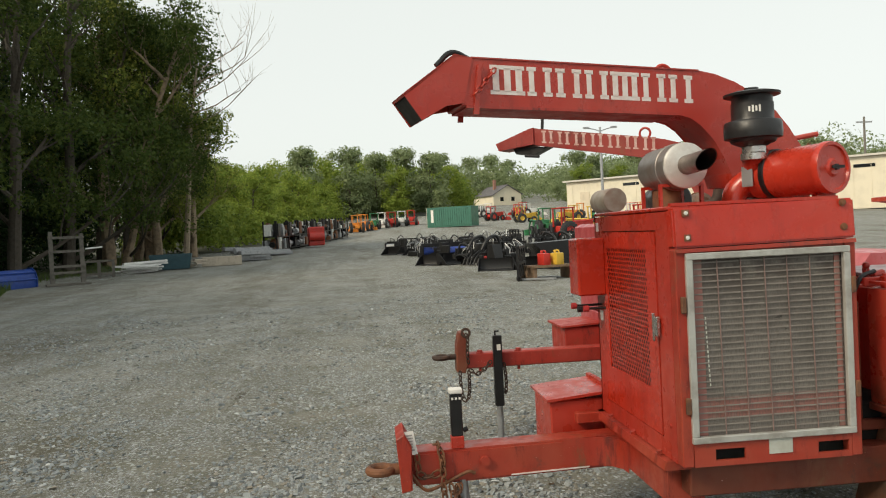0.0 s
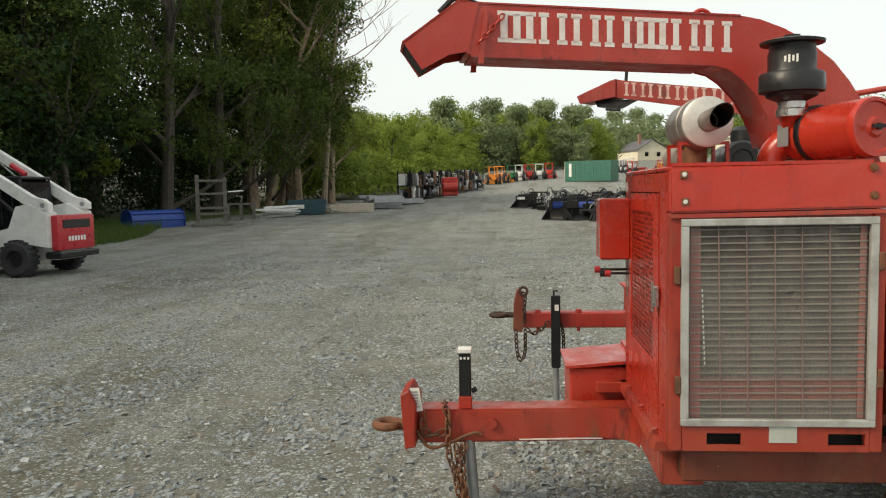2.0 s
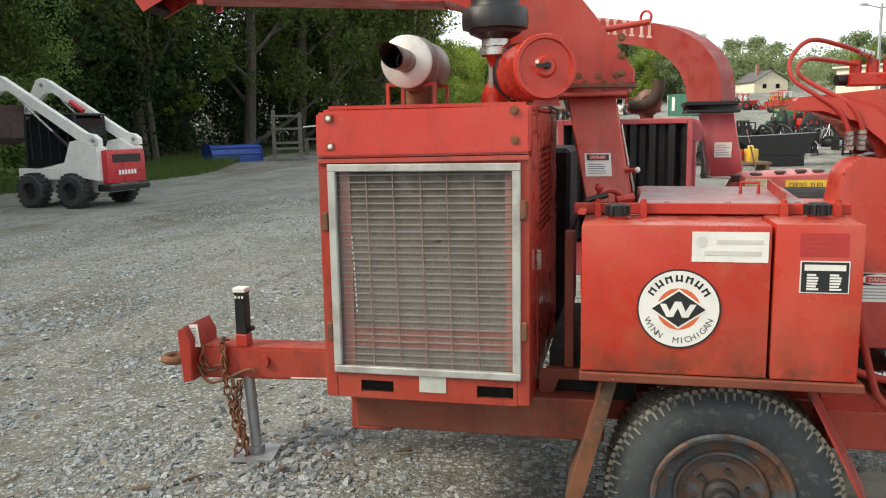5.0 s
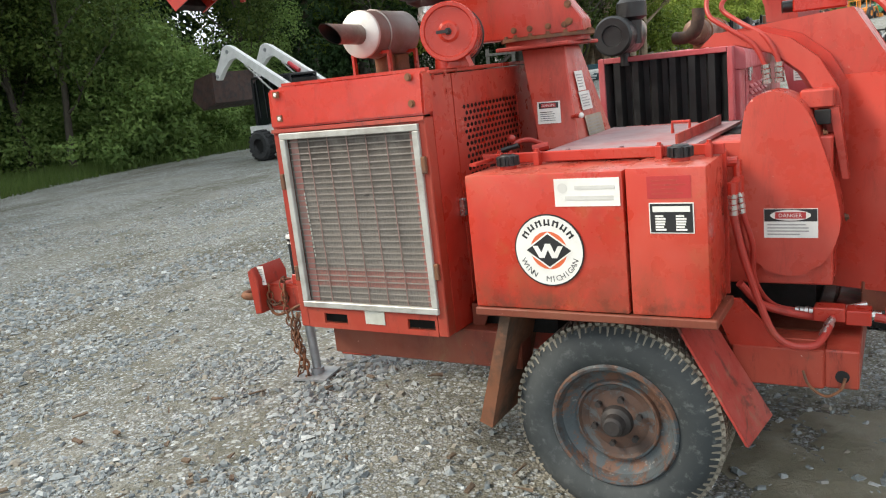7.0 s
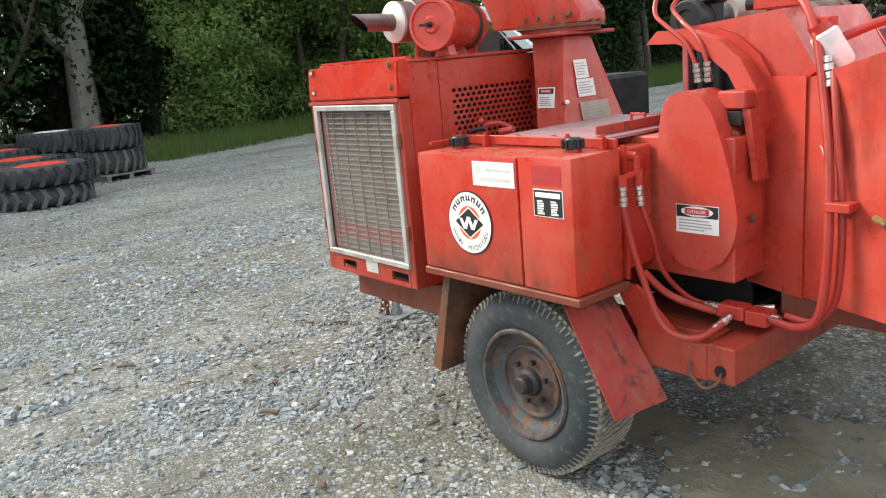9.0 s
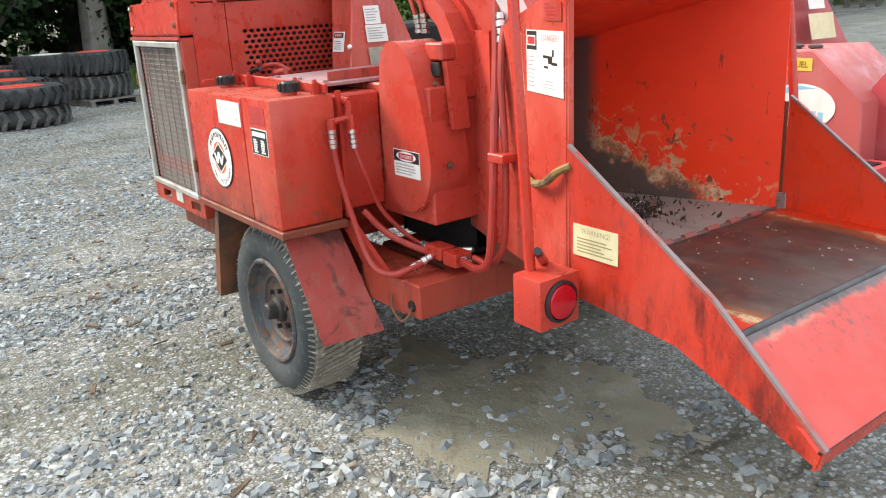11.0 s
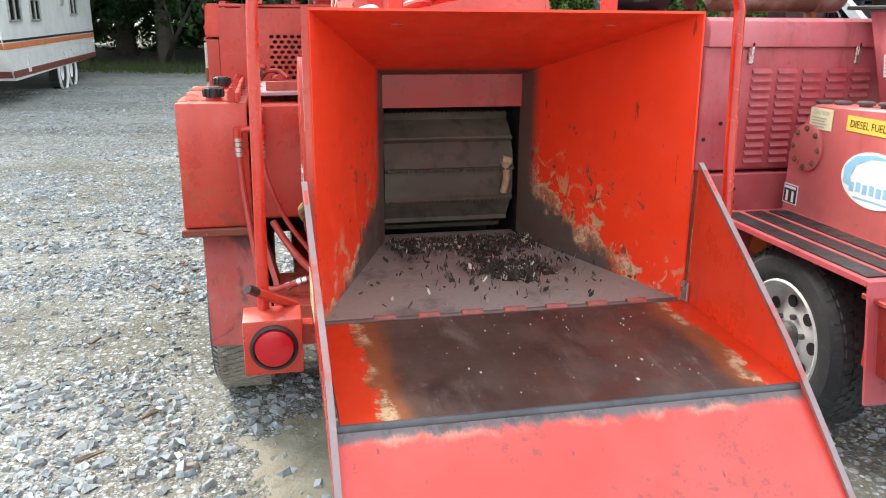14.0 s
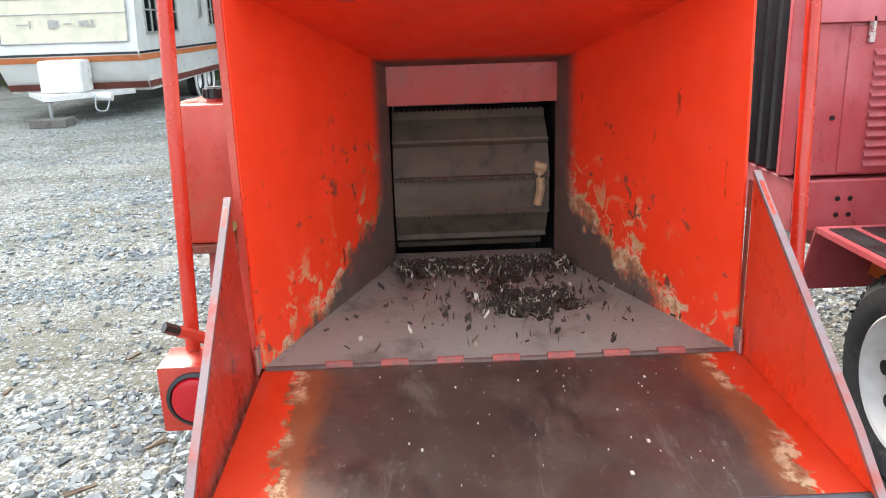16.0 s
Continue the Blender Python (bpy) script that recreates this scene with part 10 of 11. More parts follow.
def house():
    t = thing("house", (0, 0, 0), "cream gabled house with a dark roof on a rise", "house")
    bm = bmn()
    prism(bm, [(-4.3, 0), (4.3, 0), (4.3, 3.0), (0, 5.4), (-4.3, 3.0)], "y", 0, 12)
    part("wall", bm, cream_wall, t)
    for s in (-1, 1):
        bm = bmn()
        sheet(bm, [(s * 4.8, -0.4, 2.75), (0, -0.4, 5.5), (0, 12.4, 5.5), (s * 4.8, 12.4, 2.75)], 0.15)
        part("roof", bm, roof_dark, t)
    bm = bmn()
    box(bm, -1.9, -1.2, 4, 4.7, 4.4, 7.2)
    part("chimney", bm, plain("brick_chimney", (0.30, 0.16, 0.12), 0.9), t)
    for x in (-2.2, 1.2):
        bm = bmn()
        box(bm, x, x + 1.0, -0.04, 0.0, 1.1, 2.2)
        part("window", bm, glass_dark, t)
    return t


house().matrix_basis = at_ground(38.5, 215, 18)


def warehouse():
    t = thing("warehouse", (0, 0, 0), "long low cream metal-clad warehouse with open doors", "warehouse")
    L = 70
    bm = bmn()
    prism(bm, [(0, -1), (L, -1), (L, 5.6), (0, 5.2)], "y", 0, 20)
    wall = part("wall", bm, cream_wall, t)
    bm = bmn()
    hexa(bm, [(-0.4, -0.5, 5.2), (L, -0.5, 5.6), (L, 20, 6.8), (-0.4, 20, 6.4)], [(-0.4, -0.5, 5.45), (L, -0.5, 5.85), (L, 20, 7.05), (-0.4, 20, 6.65)])
    part("roof", bm, plain("pale_roof", (0.55, 0.52, 0.47), 0.6), t)
    for x in (2.2, 5.8, 13, 22, 30):
        bm = bmn()
        box(bm, x, x + (1.5 if x < 10 else 3.5), -0.06, 0.02, -0.5, 3.6 if x < 10 else 3.9)
        part("door", bm, shade_black if x == 5.8 else plain("shutter_door", (0.58, 0.50, 0.38), 0.6, 0, 0.15, 2), wall)
    for k in range(8):
        bm = bmn()
        box(bm, 9 + 6 * k, 11.4 + 6 * k, -0.05, 0.02, 4.1, 4.5)
        part("window", bm, glass_dark, wall)
    for k in range(34):
        bm = bmn()
        box(bm, 2 * k + 0.9, 2 * k + 0.98, -0.05, 0.0, -0.5, 5.2)
        part("cladding_rib", bm, cream_wall, wall)
    return t


warehouse().matrix_basis = pose(30.5, 119.0, 3.1, 0, 0, -40)


def shed():
    t = thing("shed", (0, 0, 0), "weathered gabled shed with pinkish boards", "shed")
    bm = bmn()
    prism(bm, [(-5, -1), (5, -1), (5, 2.6), (0, 4.6), (-5, 2.6)], "y", 0, 8)
    part("wall", bm, plain("pinkish_boards", (0.50, 0.40, 0.35), 0.8, 0, 0.3, 1.2, other=(0.42, 0.22, 0.18)), t)
    for s in (-1, 1):
        bm = bmn()
        sheet(bm, [(s * 5.4, -0.3, 2.45), (0, -0.3, 4.75), (0, 8.3, 4.75), (s * 5.4, 8.3, 2.45)], 0.15)
        part("roof", bm, plain("rusty_tin_roof", (0.45, 0.40, 0.36), 0.6, 0.2, 0.3, 1), t)
    bm = bmn()
    box(bm, -1.6, 1.6, -0.06, 0.02, -0.8, 2.4)
    part("door", bm, shade_black, t)
    return t


shed().matrix_basis = at_ground(42.0, 86.0, -25)


def container():
    t = thing("shipping_container", (0, 0, 0), "green corrugated shipping container with a pale end", "container")
    bm = bmn()
    box(bm, -3.05, 3.05, -1.2, 1.2, 0.1, 2.6)
    part("box", bm, plain("container_green", (0.035, 0.14, 0.10), 0.5, 0, 0.2, 1.5), t)
    bm = bmn()
    for k in range(20):
        box(bm, -2.95 + 0.3 * k, -2.80 + 0.3 * k, -1.24, -1.2, 0.25, 2.45)
    part("corrugation", bm, plain("container_green_rib", (0.04, 0.15, 0.11), 0.5, 0, 0.2, 1.5), t)
    bm = bmn()
    sign(bm, (-2.3, -1.245, 1.5), "-y", 0.35, 1.6, 0.003)
    part("stencil", bm, white_label, t)
    bm = bmn()
    box(bm, -3.10, -3.05, -1.2, 1.2, 0.1, 2.6)
    part("end_door", bm, plain("pale_end", (0.55, 0.50, 0.44), 0.6), t)
    return t


container().matrix_basis = at_ground(11.0, 101.0, -30)


def pole(x, y, h, lamps):
    t = thing("light_pole" if lamps else "utility_pole", (0, 0, 0), "tall grey yard light pole" if lamps else "grey wooden utility pole with crossarm", "pole")
    bm = bmn()
    cyl(bm, (0, 0, 0), (0, 0, h), 0.20, 0.13, seg=12)
    part("post", bm, grey_steel if lamps else weathered, t)
    bm = bmn()
    if lamps:
        for s in (-1, 1):
            tube(bm, [(0, 0, h - 0.5), (s * 1.0, 0, h - 0.2), (s * 1.7, 0, h - 0.1)], 0.06, 6)
            box(bm, s * 1.7 - 0.35, s * 1.7 + 0.35, -0.2, 0.2, h - 0.15, h + 0.05)
    else:
        box(bm, -1.1, 1.1, -0.06, 0.06, h - 0.8, h - 0.6)
    part("arm", bm, grey_steel, t)
    t.matrix_basis = at_ground(x, y)


pole(28.8, 95.0, 11.5, True)
pole(66.0, 100.0, 12.0, False)
pole(52.0, 128.0, 9.0, False)

# ---- trees and green edges ----
def leaf_mesh(name, centres, radii, per, size, seed, mat, flat=0.75, droop=0.0):
    """Many small pointed leaves gathered in clumps."""
    rs = np.random.RandomState(seed)
    n = len(centres) * per
    c = np.repeat(np.array(centres), per, 0)
    r = np.repeat(np.array(radii), per)
    d = rs.normal(size=(n, 3))
    d /= np.linalg.norm(d, axis=1)[:, None]
    p = c + d * (r * rs.uniform(0.35, 1.0, n) ** 0.6)[:, None] * np.array([1, 1, flat])
    p[:, 2] -= droop * rs.uniform(0, 1, n)
    nrm = d + rs.normal(size=(n, 3)) * 0.7 + np.array([0, 0, 0.5])
    nrm /= np.linalg.norm(nrm, axis=1)[:, None]
    t = np.cross(nrm, rs.normal(size=(n, 3)))
    t /= np.linalg.norm(t, axis=1)[:, None]
    b = np.cross(nrm, t)
    s = (size * rs.uniform(0.6, 1.4, n))[:, None]
    v = np.stack([p + t * s, p - t * s * 0.55 + b * s * 0.55 + nrm * s * 0.1, p - t * s * 0.55 - b * s * 0.55 + nrm * s * 0.1], 1).reshape(-1, 3)
    me = bpy.data.meshes.new(name)
    me.vertices.add(n * 3)
    me.vertices.foreach_set("co", v.reshape(-1))
    me.loops.add(n * 3)
    me.loops.foreach_set("vertex_index", np.arange(n * 3, dtype=np.int32))
    me.polygons.add(n)
    me.polygons.foreach_set("loop_start", np.arange(0, n * 3, 3, dtype=np.int32))
    me.update(calc_edges=True)
    me.materials.append(mat)
    return me


def limb(bm, p, d, length, r, depth, rnd, ends, up=0.25):
    pts, q = [Vector(p)], Vector(d).normalized()
    n = 4 if depth > 1 else 3
    for k in range(n):
        q = (q + Vector((rnd.uniform(-0.28, 0.28), rnd.uniform(-0.28, 0.28), rnd.uniform(-0.1, 0.2) + up * 0.2))).normalized()
        pts.append(pts[-1] + q * length / n)
    seg = 6 if depth > 1 else (4 if depth else 3)
    rings = []
    for k, w in enumerate(pts):
        dd, u, v = frame_of(q if k == n else pts[min(k + 1, n)] - pts[k])
        rr = r * (1 - 0.6 * k / n)
        rings.append([bm.verts.new(w + rr * (math.cos(2 * math.pi * j / seg) * u + math.sin(2 * math.pi * j / seg) * v)) for j in range(seg)])
    for a, b in zip(rings, rings[1:]):
        for j in range(seg):
            bm.faces.new((a[j], a[(j + 1) % seg], b[(j + 1) % seg], b[j]))
    if depth == 0:
        ends.append(pts[-1])
        return
    for k in range(3 if depth > 1 else 3):
        i = rnd.choice((2, 3, n))
        out = Vector((rnd.uniform(-1, 1), rnd.uniform(-1, 1), rnd.uniform(0.0, 0.9))).normalized()
        limb(bm, pts[i], (q + out * 1.1), length * rnd.uniform(0.5, 0.72), r * 0.45, depth - 1, rnd, ends, up)
    ends.append(pts[-1])


def tree(name_label, seed, h, trunk_r, first, crown_r, per, leaf, mat, lean=0.0, clump=1.5, low=0.0, skin=None):
    rnd = random.Random(seed)
    t = thing("tree", (0, 0, 0), name_label, "tree", "trees along the yard")
    bm = bmesh.new()
    ends = []
    top = Vector((lean * h, 0, h * 0.72))
    pts = [Vector((0, 0, -0.3)), Vector((0.02, 0, 0.5)), Vector((lean * h * 0.3, 0.1, h * 0.25)), Vector((lean * h * 0.6, -0.1, h * 0.5)), top]
    line = curve_points(pts, 4)
    rings = []
    for k, p in enumerate(line):
        f = k / (len(line) - 1)
        rr = trunk_r * (1 - 0.72 * f) * (1.45 if k == 0 else (1.15 if k < 3 else 1.0))
        rings.append([bm.verts.new(p + rr * Vector((math.cos(2 * math.pi * j / 10) * rnd.uniform(0.9, 1.1), math.sin(2 * math.pi * j / 10) * rnd.uniform(0.9, 1.1), 0))) for j in range(10)])
    for a, b in zip(rings, rings[1:]):
        for j in range(10):
            bm.faces.new((a[j], a[(j + 1) % 10], b[(j + 1) % 10], b[j]))
    for k in range(9):
        f = first + (0.98 - first) * k / 8
        p = line[min(len(line) - 1, int(f * (len(line) - 1)))]
        a = k * 2.4 + rnd.uniform(-0.4, 0.4)
        d = Vector((math.cos(a), math.sin(a), 0.35 + 0.7 * f))
        limb(bm, p, d, crown_r * (1.0 - 0.4 * f) * rnd.uniform(0.75, 1.05), trunk_r * 0.34, 2, rnd, ends)
    part("trunk", bm, skin or bark, t)
    cs = [e + Vector((rnd.uniform(-0.6, 0.6), rnd.uniform(-0.6, 0.6), rnd.uniform(-0.5, 0.5))) for e in ends]
    for k in range(int(low * 40)):
        a = rnd.uniform(0, 6.28)
        cs.append(Vector((math.cos(a), math.sin(a), 0)) * crown_r * rnd.uniform(0.3, 0.9) + Vector((0, 0, h * rnd.uniform(0.10, 0.4))))
    ob = new("crown", leaf_mesh("crown", [c[:] for c in cs], [clump * rnd.uniform(0.6, 1.15) for _ in cs], per, leaf, seed, mat))
    ob.parent = t
    return t


def conifer(seed, h):
    rnd = random.Random(seed)
    t = thing("tree", (0, 0, 0), "dark narrow conifer above the woods", "tree", "trees along the yard")
    bm = bmesh.new()
    cyl(bm, (0, 0, -0.3), (0, 0, h), 0.28, 0.03, seg=8)
    part("trunk", bm, bark, t)
    cs, rr = [], []
    for k in range(90):
        f = k / 89
        a = k * 2.4
        w = (1 - f) * h * 0.34 * (0.75 + 0.5 * rnd.random()) + 0.15
        cs.append((math.cos(a) * w * 0.7, math.sin(a) * w * 0.7, h * (0.12 + 0.87 * f)))
        rr.append(w * 0.7 + 0.15)
    ob = new("crown", leaf_mesh("crown", cs, rr, 60, 0.30, seed, leaf_dark, 0.6, 0.5))
    ob.parent = t
    return t


# crowns differ by leaf colours that carry painted shade and sun
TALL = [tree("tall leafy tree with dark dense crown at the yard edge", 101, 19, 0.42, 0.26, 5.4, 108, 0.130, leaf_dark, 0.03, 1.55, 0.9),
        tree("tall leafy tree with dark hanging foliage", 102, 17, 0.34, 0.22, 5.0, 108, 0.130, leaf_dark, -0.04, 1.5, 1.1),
        tree("tall tree with long limbs, sunlight put into its leaf colour", 103, 20, 0.40, 0.30, 5.2, 92, 0.125, leaf_light_tint, 0.05, 1.15, 0.5)]
TALL += [tree("tall tree with bare trunk, sunlight put into bark and leaf colours", 111, 18, 0.46, 0.36, 4.6, 84, 0.125, leaf_top, 0.03, 1.0, 0.0, bark_sun_tint),
         tree("leaning tree with crooked trunk, sunlight put into bark and leaf colours", 112, 17, 0.33, 0.40, 4.6, 84, 0.125, leaf_light_tint, 0.20, 1.05, 0.0, bark_sun_tint),
         tree("slender young tree with pale stem", 113, 12, 0.13, 0.40, 3.0, 150, 0.08, leaf_light_tint, 0.06, 1.1, 0.0),
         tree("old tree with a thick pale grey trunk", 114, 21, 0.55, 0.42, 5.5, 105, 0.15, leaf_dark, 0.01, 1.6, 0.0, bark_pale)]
MID = [tree("rounded bright green tree in the middle distance", 104, 13, 0.26, 0.12, 4.2, 46, 0.27, leaf_mid, 0.02, 1.5, 1.2),
       tree("pale green distant tree, haze put into its leaf colour", 105, 14, 0.28, 0.12, 4.6, 40, 0.31, leaf_far, -0.02, 1.6, 1.2)]
CON = conifer(106, 19)
placed = set()


def plant(t, x, y, rot, s):
    m = at_ground(x, y, rot) @ Matrix.Scale(s, 4)
    if t in placed:
        return copy_thing(t, m)
    placed.add(t)
    t.matrix_basis = m
    return t


rnd = random.Random(77)
EDGE = [(-21.6, 8.9, 6, 1.0), (-14.26, 46.5, 3, 0.95), (-13.25, 51.0, 3, 0.9), (-11.4, 54.5, 3, 0.75), (-16.6, 15.1, 5, 1.0), (-17.7, 14.6, 5, 1.0), (-16.6, 22.9, 5, 0.9), (-16.5, 30.7, 5, 1.4), (-22.4, 15.6, 2, 0.95), (-23.5, 15.8, 0, 1.0), (-17.6, 31.5, 2, 0.95), (-18.6, 28.8, 1, 1.05), (-15.6, 37.5, 2, 1.0), (-15.4, 43.5, 2, 1.05), (-15.6, 49.5, 2, 1.15), (-13.6, 47.6, 2, 0.85), (-12.6, 50.5, 3, 0.85), (-14.6, 55.5, 2, 0.9),
        (-23.0, 11.6, 1, 0.9), (-20.0, 4.5, 0, 0.95), (-21.0, 0.5, 1, 0.9), (-21.5, -4.0, 0, 1.0), (-20.0, -8.5, 1, 1.0), (-17.0, -14.0, 0, 1.0), (-23.5, 13.0, 0, 1.0), (-24.5, 14.2, 1, 1.05), (-21.5, 33.0, 1, 1.0), (-20.5, 40.0, 0, 1.05), (-20.0, 47.0, 1, 1.1), (-19.0, 54.0, 0, 1.0), (-26.0, 5.0, 1, 1.1), (-26.5, -1.5, 0, 1.1), (-27.0, 9.5, 0, 1.1), (-28.5, 16.0, 1, 1.1), (-28.0, 23.0, 0, 1.1), (-26.5, 38.0, 0, 1.1)]
for x, y, k, s in EDGE:
    plant(TALL[k], x, y, rnd.uniform(0, 360), s)
for x, y, r, s in ((-13.61, 47.5, 0, 1.0), (-14.2, 52.0, 12, 1.0), (-16.6, 57.5, -20, 1.05)):
    plant(TALL[4], x, y, r, s)
FARS = []
for k in range(16):
    y = 62 + 7 * k
    FARS.append((-12.4 + 0.065 * (y - 60) + rnd.uniform(-1.5, 0.8), y, 0, rnd.uniform(0.62, 0.85)))
for k in range(10):
    FARS.append((-20 + rnd.uniform(-3, 3), 62 + 11 * k, 0, rnd.uniform(0.75, 0.95)))
for k in range(26):
    x = -14 + 3.2 * k + rnd.uniform(-1.5, 1.5)
    FARS.append((x, 150 + rnd.uniform(0, 30) + 0.5 * max(0, x) + (70 if 22 < x < 48 else 0), k % 2, rnd.uniform(0.85, 1.1)))
for k in range(18):
    FARS.append((70 + 9 * k + rnd.uniform(-4, 4), 205 - 4 * k + rnd.uniform(-8, 8), 1, rnd.uniform(0.8, 1.15)))
for x, y, k, s in FARS:
    plant(MID[k], x, y, rnd.uniform(0, 360), s)
for x, y, s in ((-13.2, 172, 0.78), (-0.3, 176, 0.66)):
    plant(CON, x, y, rnd.uniform(0, 360), s)

# bare twigs at the edge of the leafy trees
bm = bmesh.new()
ends = []
r2 = random.Random(9)
for k in range(5):
    limb(bm, (0.2 * k, 0, 8.0 + 0.9 * k), (1.0, -0.2 + 0.1 * k, 0.35), 3.6, 0.05, 2, r2, ends)
cyl(bm, (-0.4, 0, -0.3), (0.3, 0, 8.2), 0.20, 0.12, seg=8)
cyl(bm, (0.3, 0, 8.2), (0.9, 0, 12.0), 0.12, 0.05, seg=8)
tr = solo("dead_tree", bm, plain("bare_grey_wood", (0.30, 0.24, 0.17), 0.9, 0, 0.3, 5, 0.4), "half-dead tree with bare pale twigs", "tree")
tr.matrix_basis = at_ground(-10.6, 50.5, 0)

def in_gap(x, y, z):
    """The gap in the wood through which the sky shows."""
    return z > 3.2 and abs(y - 0.8 - (2.7 - x) * 1.05) < 0.6 + 0.09 * (2.7 - x)


# woods on the far hill
cs, rr = [], []
for k in range(620):
    a = rnd.uniform(0.0, 1.0)
    x = 60 + 330 * a + rnd.uniform(-10, 10)
    y = 300 - 60 * a + rnd.uniform(-30, 60)
    hgt = 5 + 22 * math.sin(min(1, a * 1.6) * 1.57) * (0.55 + 0.45 * math.sin(a * 9)) * rnd.uniform(0.2, 1.0)
    cs.append((x, y, ground_z(x, y) + hgt))
    rr.append(rnd.uniform(5, 9))
tagged(new("wooded_hill", leaf_mesh("wooded_hill", cs, rr, 150, 0.62, 44, leaf_far)), "wooded hillside behind the warehouse, haze put into its leaf colour", "woods", "", "stuff")
cs, rr = [], []
for k in range(260):
    x = -70 + 200 * rnd.random()
    y = 225 + rnd.uniform(0, 40)
    cs.append((x, y, ground_z(x, y) + rnd.uniform(1, 11)))
    rr.append(rnd.uniform(3, 5))
far_cs, far_rr = cs, rr
cs, rr = [], []
for k in range(900):
    x = -36 + 78 * rnd.random()
    y = 168 + rnd.uniform(0, 26) + 0.35 * max(0, x)
    top = 11.5 + 3.0 * noise.noise((x * 0.11, 3.3, 0)) + 3.5 * noise.noise((x * 0.33, 7.1, 0)) - 0.16 * max(0, x - 2)
    if 24 < x < 46:
        continue
    cs.append((x, y, ground_z(x, y) + rnd.uniform(0.5, max(3.0, top))))
    rr.append(rnd.uniform(1.5, 2.9))
tagged(new("woodland_belt", leaf_mesh("woodland_belt", cs, rr, 150, 0.30, 54, leaf_mid)), "belt of hazy green woodland across the end of the track", "woods", "", "stuff")
cs, rr = far_cs, far_rr
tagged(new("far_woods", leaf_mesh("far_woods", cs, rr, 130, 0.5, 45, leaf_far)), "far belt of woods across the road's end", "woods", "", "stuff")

# clumps whose bright colour stands for sunlight behind the trunks
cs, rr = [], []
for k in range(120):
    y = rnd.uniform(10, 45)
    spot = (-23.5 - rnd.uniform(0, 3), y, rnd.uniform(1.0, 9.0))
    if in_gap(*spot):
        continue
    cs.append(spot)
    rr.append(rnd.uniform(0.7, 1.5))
tagged(new("sun_tinted_foliage", leaf_mesh("sun_tinted_foliage", cs, rr, 70, 0.20, 49, leaf_sun_tint)), "bright yellow-green foliage between the trunks, sunlight put into its colour", "bushes", "", "stuff")
# smaller clumps, again with sunlight painted into the leaves
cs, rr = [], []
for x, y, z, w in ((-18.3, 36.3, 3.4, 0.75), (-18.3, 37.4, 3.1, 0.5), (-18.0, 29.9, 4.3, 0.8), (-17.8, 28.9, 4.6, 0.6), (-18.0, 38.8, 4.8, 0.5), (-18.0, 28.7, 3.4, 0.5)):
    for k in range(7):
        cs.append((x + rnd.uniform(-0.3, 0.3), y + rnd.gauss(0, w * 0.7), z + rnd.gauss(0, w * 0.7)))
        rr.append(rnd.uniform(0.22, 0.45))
tagged(new("sun_tinted_foliage", leaf_mesh("sun_tinted_foliage", cs, rr, 90, 0.10, 57, leaf_sun_tint)), "yellow-green leaves in gaps of the dark wood, sunlight put into their colour", "bushes", "", "stuff")

# undergrowth and grass verge
def edge_x(y):
    return -14.2 + 1.2 * math.sin(y * 0.31) + 0.055 * max(0, y - 30) - 4.2 * max(0.0, min(1.0, (8 - y) / 6))


cs, rr = [], []
for k in range(900):
    y = rnd.uniform(-22, 62)
    dx = rnd.uniform(0, 1) ** 0.9 * 14
    if edge_x(y) - 3.0 - dx > -23 and 6.2 < y < 9.8:
        continue
    spot = (edge_x(y) - 3.0 - dx, y, ground_z(0, y) + 0.2 + rnd.uniform(0, 1) ** 1.3 * (2.6 + 0.45 * dx))
    if in_gap(*spot):
        continue
    cs.append(spot)
    rr.append(rnd.uniform(0.8, 1.6))
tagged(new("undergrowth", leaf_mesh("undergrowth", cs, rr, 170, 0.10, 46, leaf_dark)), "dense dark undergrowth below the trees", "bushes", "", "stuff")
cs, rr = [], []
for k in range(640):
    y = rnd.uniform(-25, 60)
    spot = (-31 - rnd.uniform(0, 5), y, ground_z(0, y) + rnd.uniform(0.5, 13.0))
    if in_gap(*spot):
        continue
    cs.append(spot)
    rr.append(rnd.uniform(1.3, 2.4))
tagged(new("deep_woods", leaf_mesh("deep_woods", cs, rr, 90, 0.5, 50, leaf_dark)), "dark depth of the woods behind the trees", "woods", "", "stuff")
cs, rr = [], []
for k in range(260):
    y = rnd.uniform(10.5, 24)
    spot = (edge_x(y) - 2.0 - rnd.uniform(0, 2.6), y, rnd.uniform(0.3, 7.0) * rnd.uniform(0.45, 1))
    if in_gap(*spot):
        continue
    cs.append(spot)
    rr.append(rnd.uniform(0.6, 1.1))
tagged(new("bush", leaf_mesh("bush", cs, rr, 480, 0.065, 47, leaf_bush)), "leafy green bushes at the wood's edge", "bushes", "", "stuff")
cs, rr = [], []
for k in range(150):
    y = rnd.gauss(17.2, 1.15)
    top = 3.8 * max(0.15, 1 - ((y - 17.2) / 3.2) ** 2)
    cs.append((-14.6 + rnd.uniform(-1.3, 0.5), y, 0.2 + rnd.uniform(0, 1) * top))
    rr.append(rnd.uniform(0.35, 0.65))
tagged(new("leafy_shrub", leaf_mesh("leafy_shrub", cs, rr, 150, 0.075, 53, leaf_bush)), "large leafy green shrub before the dark wood", "shrub", "", "stuff")
cs, rr = [], []
for k in range(200):
    y = rnd.uniform(56, 150)
    cs.append((-10.5 + 0.075 * (y - 60) - rnd.uniform(0, 6), y, ground_z(0, y) + rnd.uniform(0.2, 3.0)))
    rr.append(rnd.uniform(0.9, 1.8))
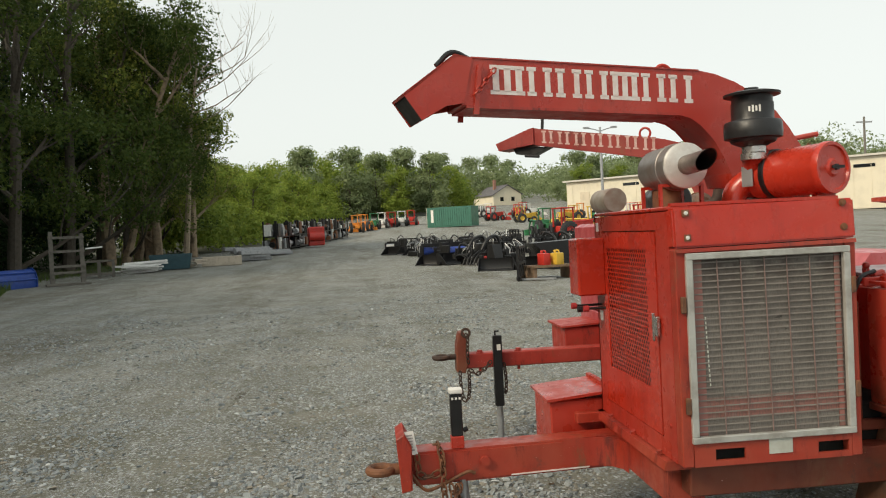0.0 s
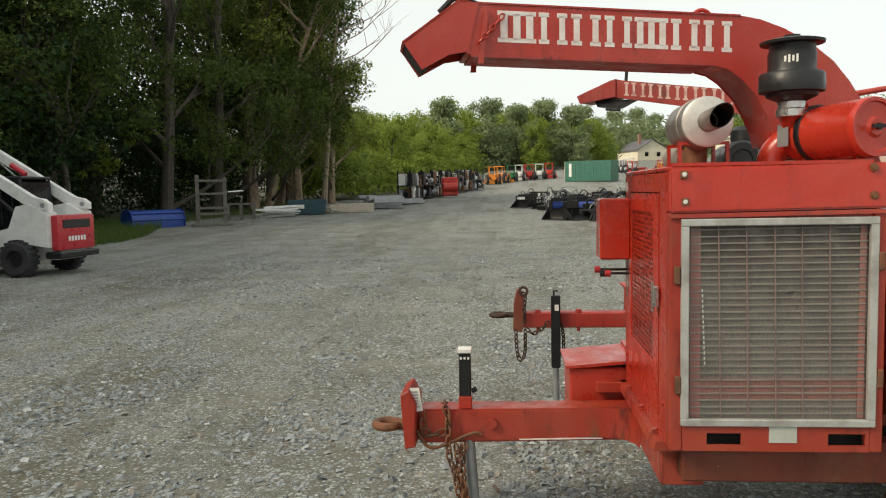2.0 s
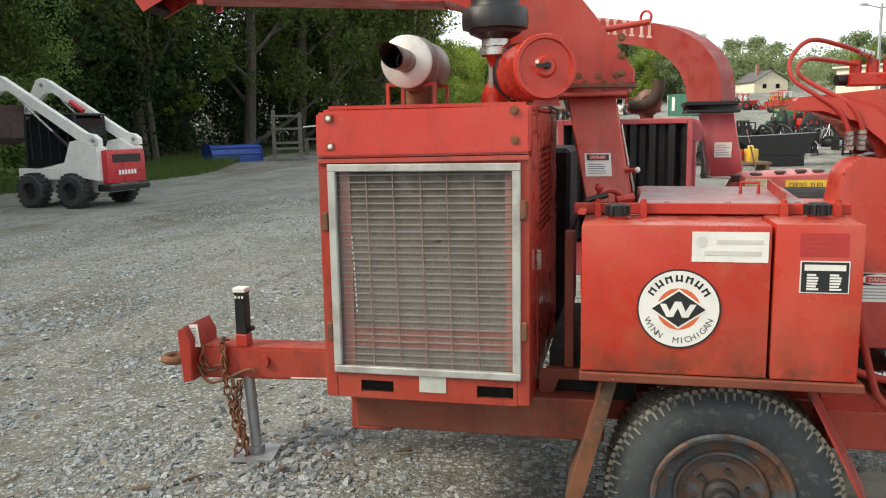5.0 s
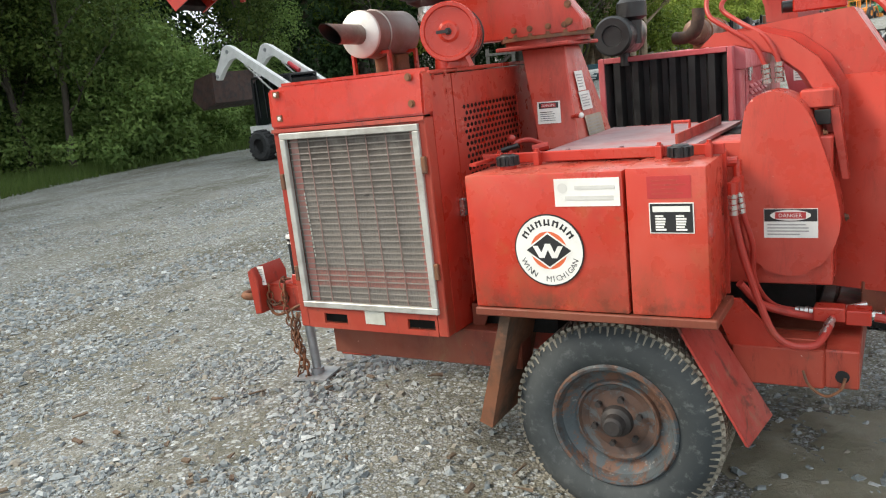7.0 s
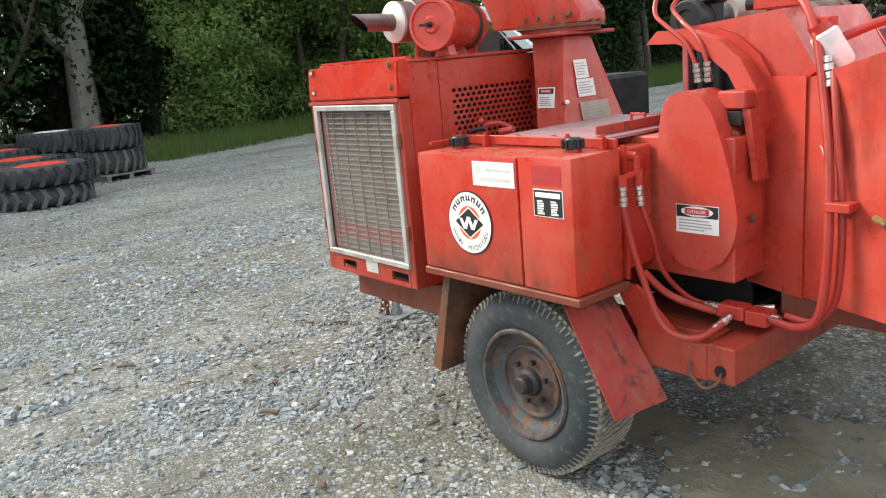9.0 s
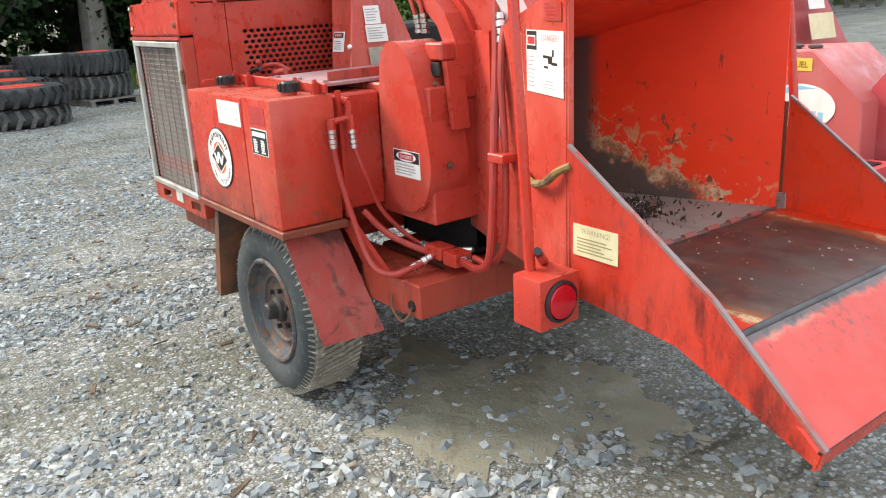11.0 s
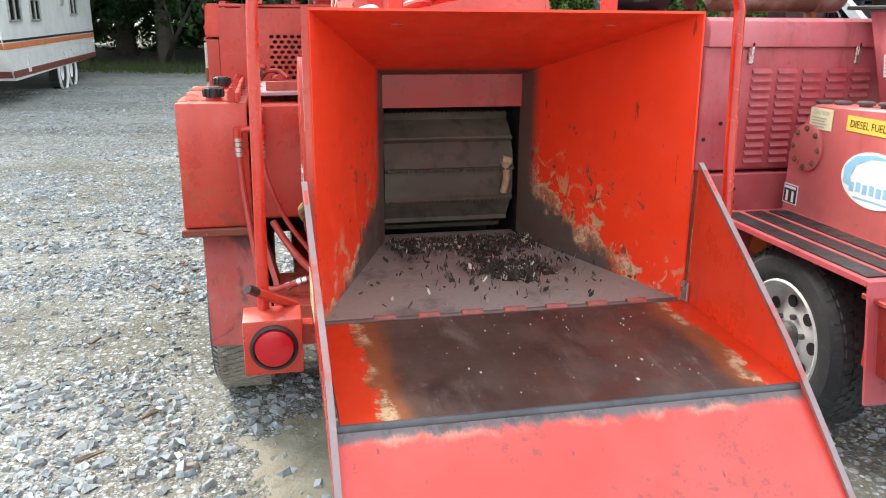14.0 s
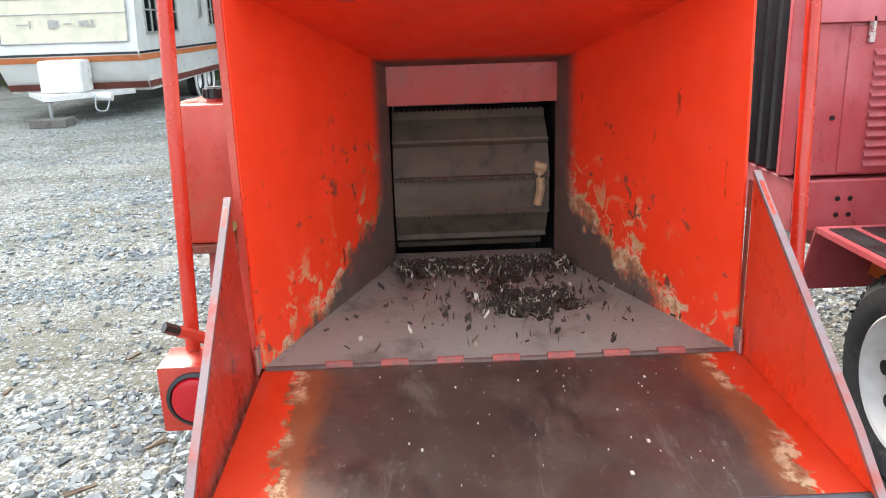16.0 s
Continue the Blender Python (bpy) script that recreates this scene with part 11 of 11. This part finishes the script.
tagged(new("hedge", leaf_mesh("hedge", cs, rr, 60, 0.22, 48, leaf_mid)), "bright green hedge of saplings beside the track", "bushes", "", "stuff")

verts, faces, cols = [], [], 14
ys = [-40 + 1.5 * k for k in range(135)]
for y in ys:
    e = edge_x(y) if y < 60 else -9.5 + 0.07 * (y - 60)
    for j in range(cols):
        f = j / (cols - 1)
        x = e + 0.35 * noise.noise((y * 0.8, 0, j)) - f * f * 70
        verts.append((x, y, ground_z(x, y) + 0.02 + 0.03 * min(1, f * 20)))
for i in range(len(ys) - 1):
    for j in range(cols - 1):
        a = i * cols + j
        faces.append((a, a + 1, a + 1 + cols, a + cols))
me = bpy.data.meshes.new("verge")
me.from_pydata(verts, [], faces)
me.materials.append(soil)
tagged(new("verge", me), "dark leafy soil under the trees", "ground", "", "structure")


def grass(name, spots, count, hgt, seed, label):
    rs = np.random.RandomState(seed)
    x0, x1, y0, y1 = spots
    y = rs.uniform(y0, y1, count)
    x = np.array([edge_x(q) for q in y]) + x0 + (x1 - x0) * rs.uniform(0, 1, count) if x1 <= 3 else rs.uniform(x0, x1, count)
    z = np.array([ground_z(a, b) for a, b in zip(x, y)]) - 0.01
    a = rs.uniform(0, 6.283, count)
    w = rs.uniform(0.006, 0.014, count)
    h = hgt * rs.uniform(0.4, 1.2, count)
    bx, by = rs.normal(0, 0.3, count) * h, rs.normal(0, 0.3, count) * h
    p = np.stack([x, y, z], 1)
    side = np.stack([np.cos(a) * w, np.sin(a) * w, 0 * a], 1)
    tip = p + np.stack([bx, by, h], 1)
    v = np.stack([p - side, p + side, tip], 1).reshape(-1, 3)
    me = bpy.data.meshes.new(name)
    me.vertices.add(count * 3)
    me.vertices.foreach_set("co", v.reshape(-1))
    me.loops.add(count * 3)
    me.loops.foreach_set("vertex_index", np.arange(count * 3, dtype=np.int32))
    me.polygons.add(count)
    me.polygons.foreach_set("loop_start", np.arange(0, count * 3, 3, dtype=np.int32))
    me.update(calc_edges=True)
    me.materials.append(grass_mat)
    return tagged(new(name, me), label, "grass", "", "stuff")


grass("grass", (-3.5, 0.9, -8, 60), 26000, 0.22, 61, "rough green grass along the edge of the yard")
grass("weeds", (-2.6, 1.2, 4, 36), 30000, 0.38, 63, "tall green weeds at the gravel edge")
grass("grass_patch", (-13.5, -10.5, -1.4, -0.4), 2600, 0.25, 62, "patch of grass growing under the trailer")
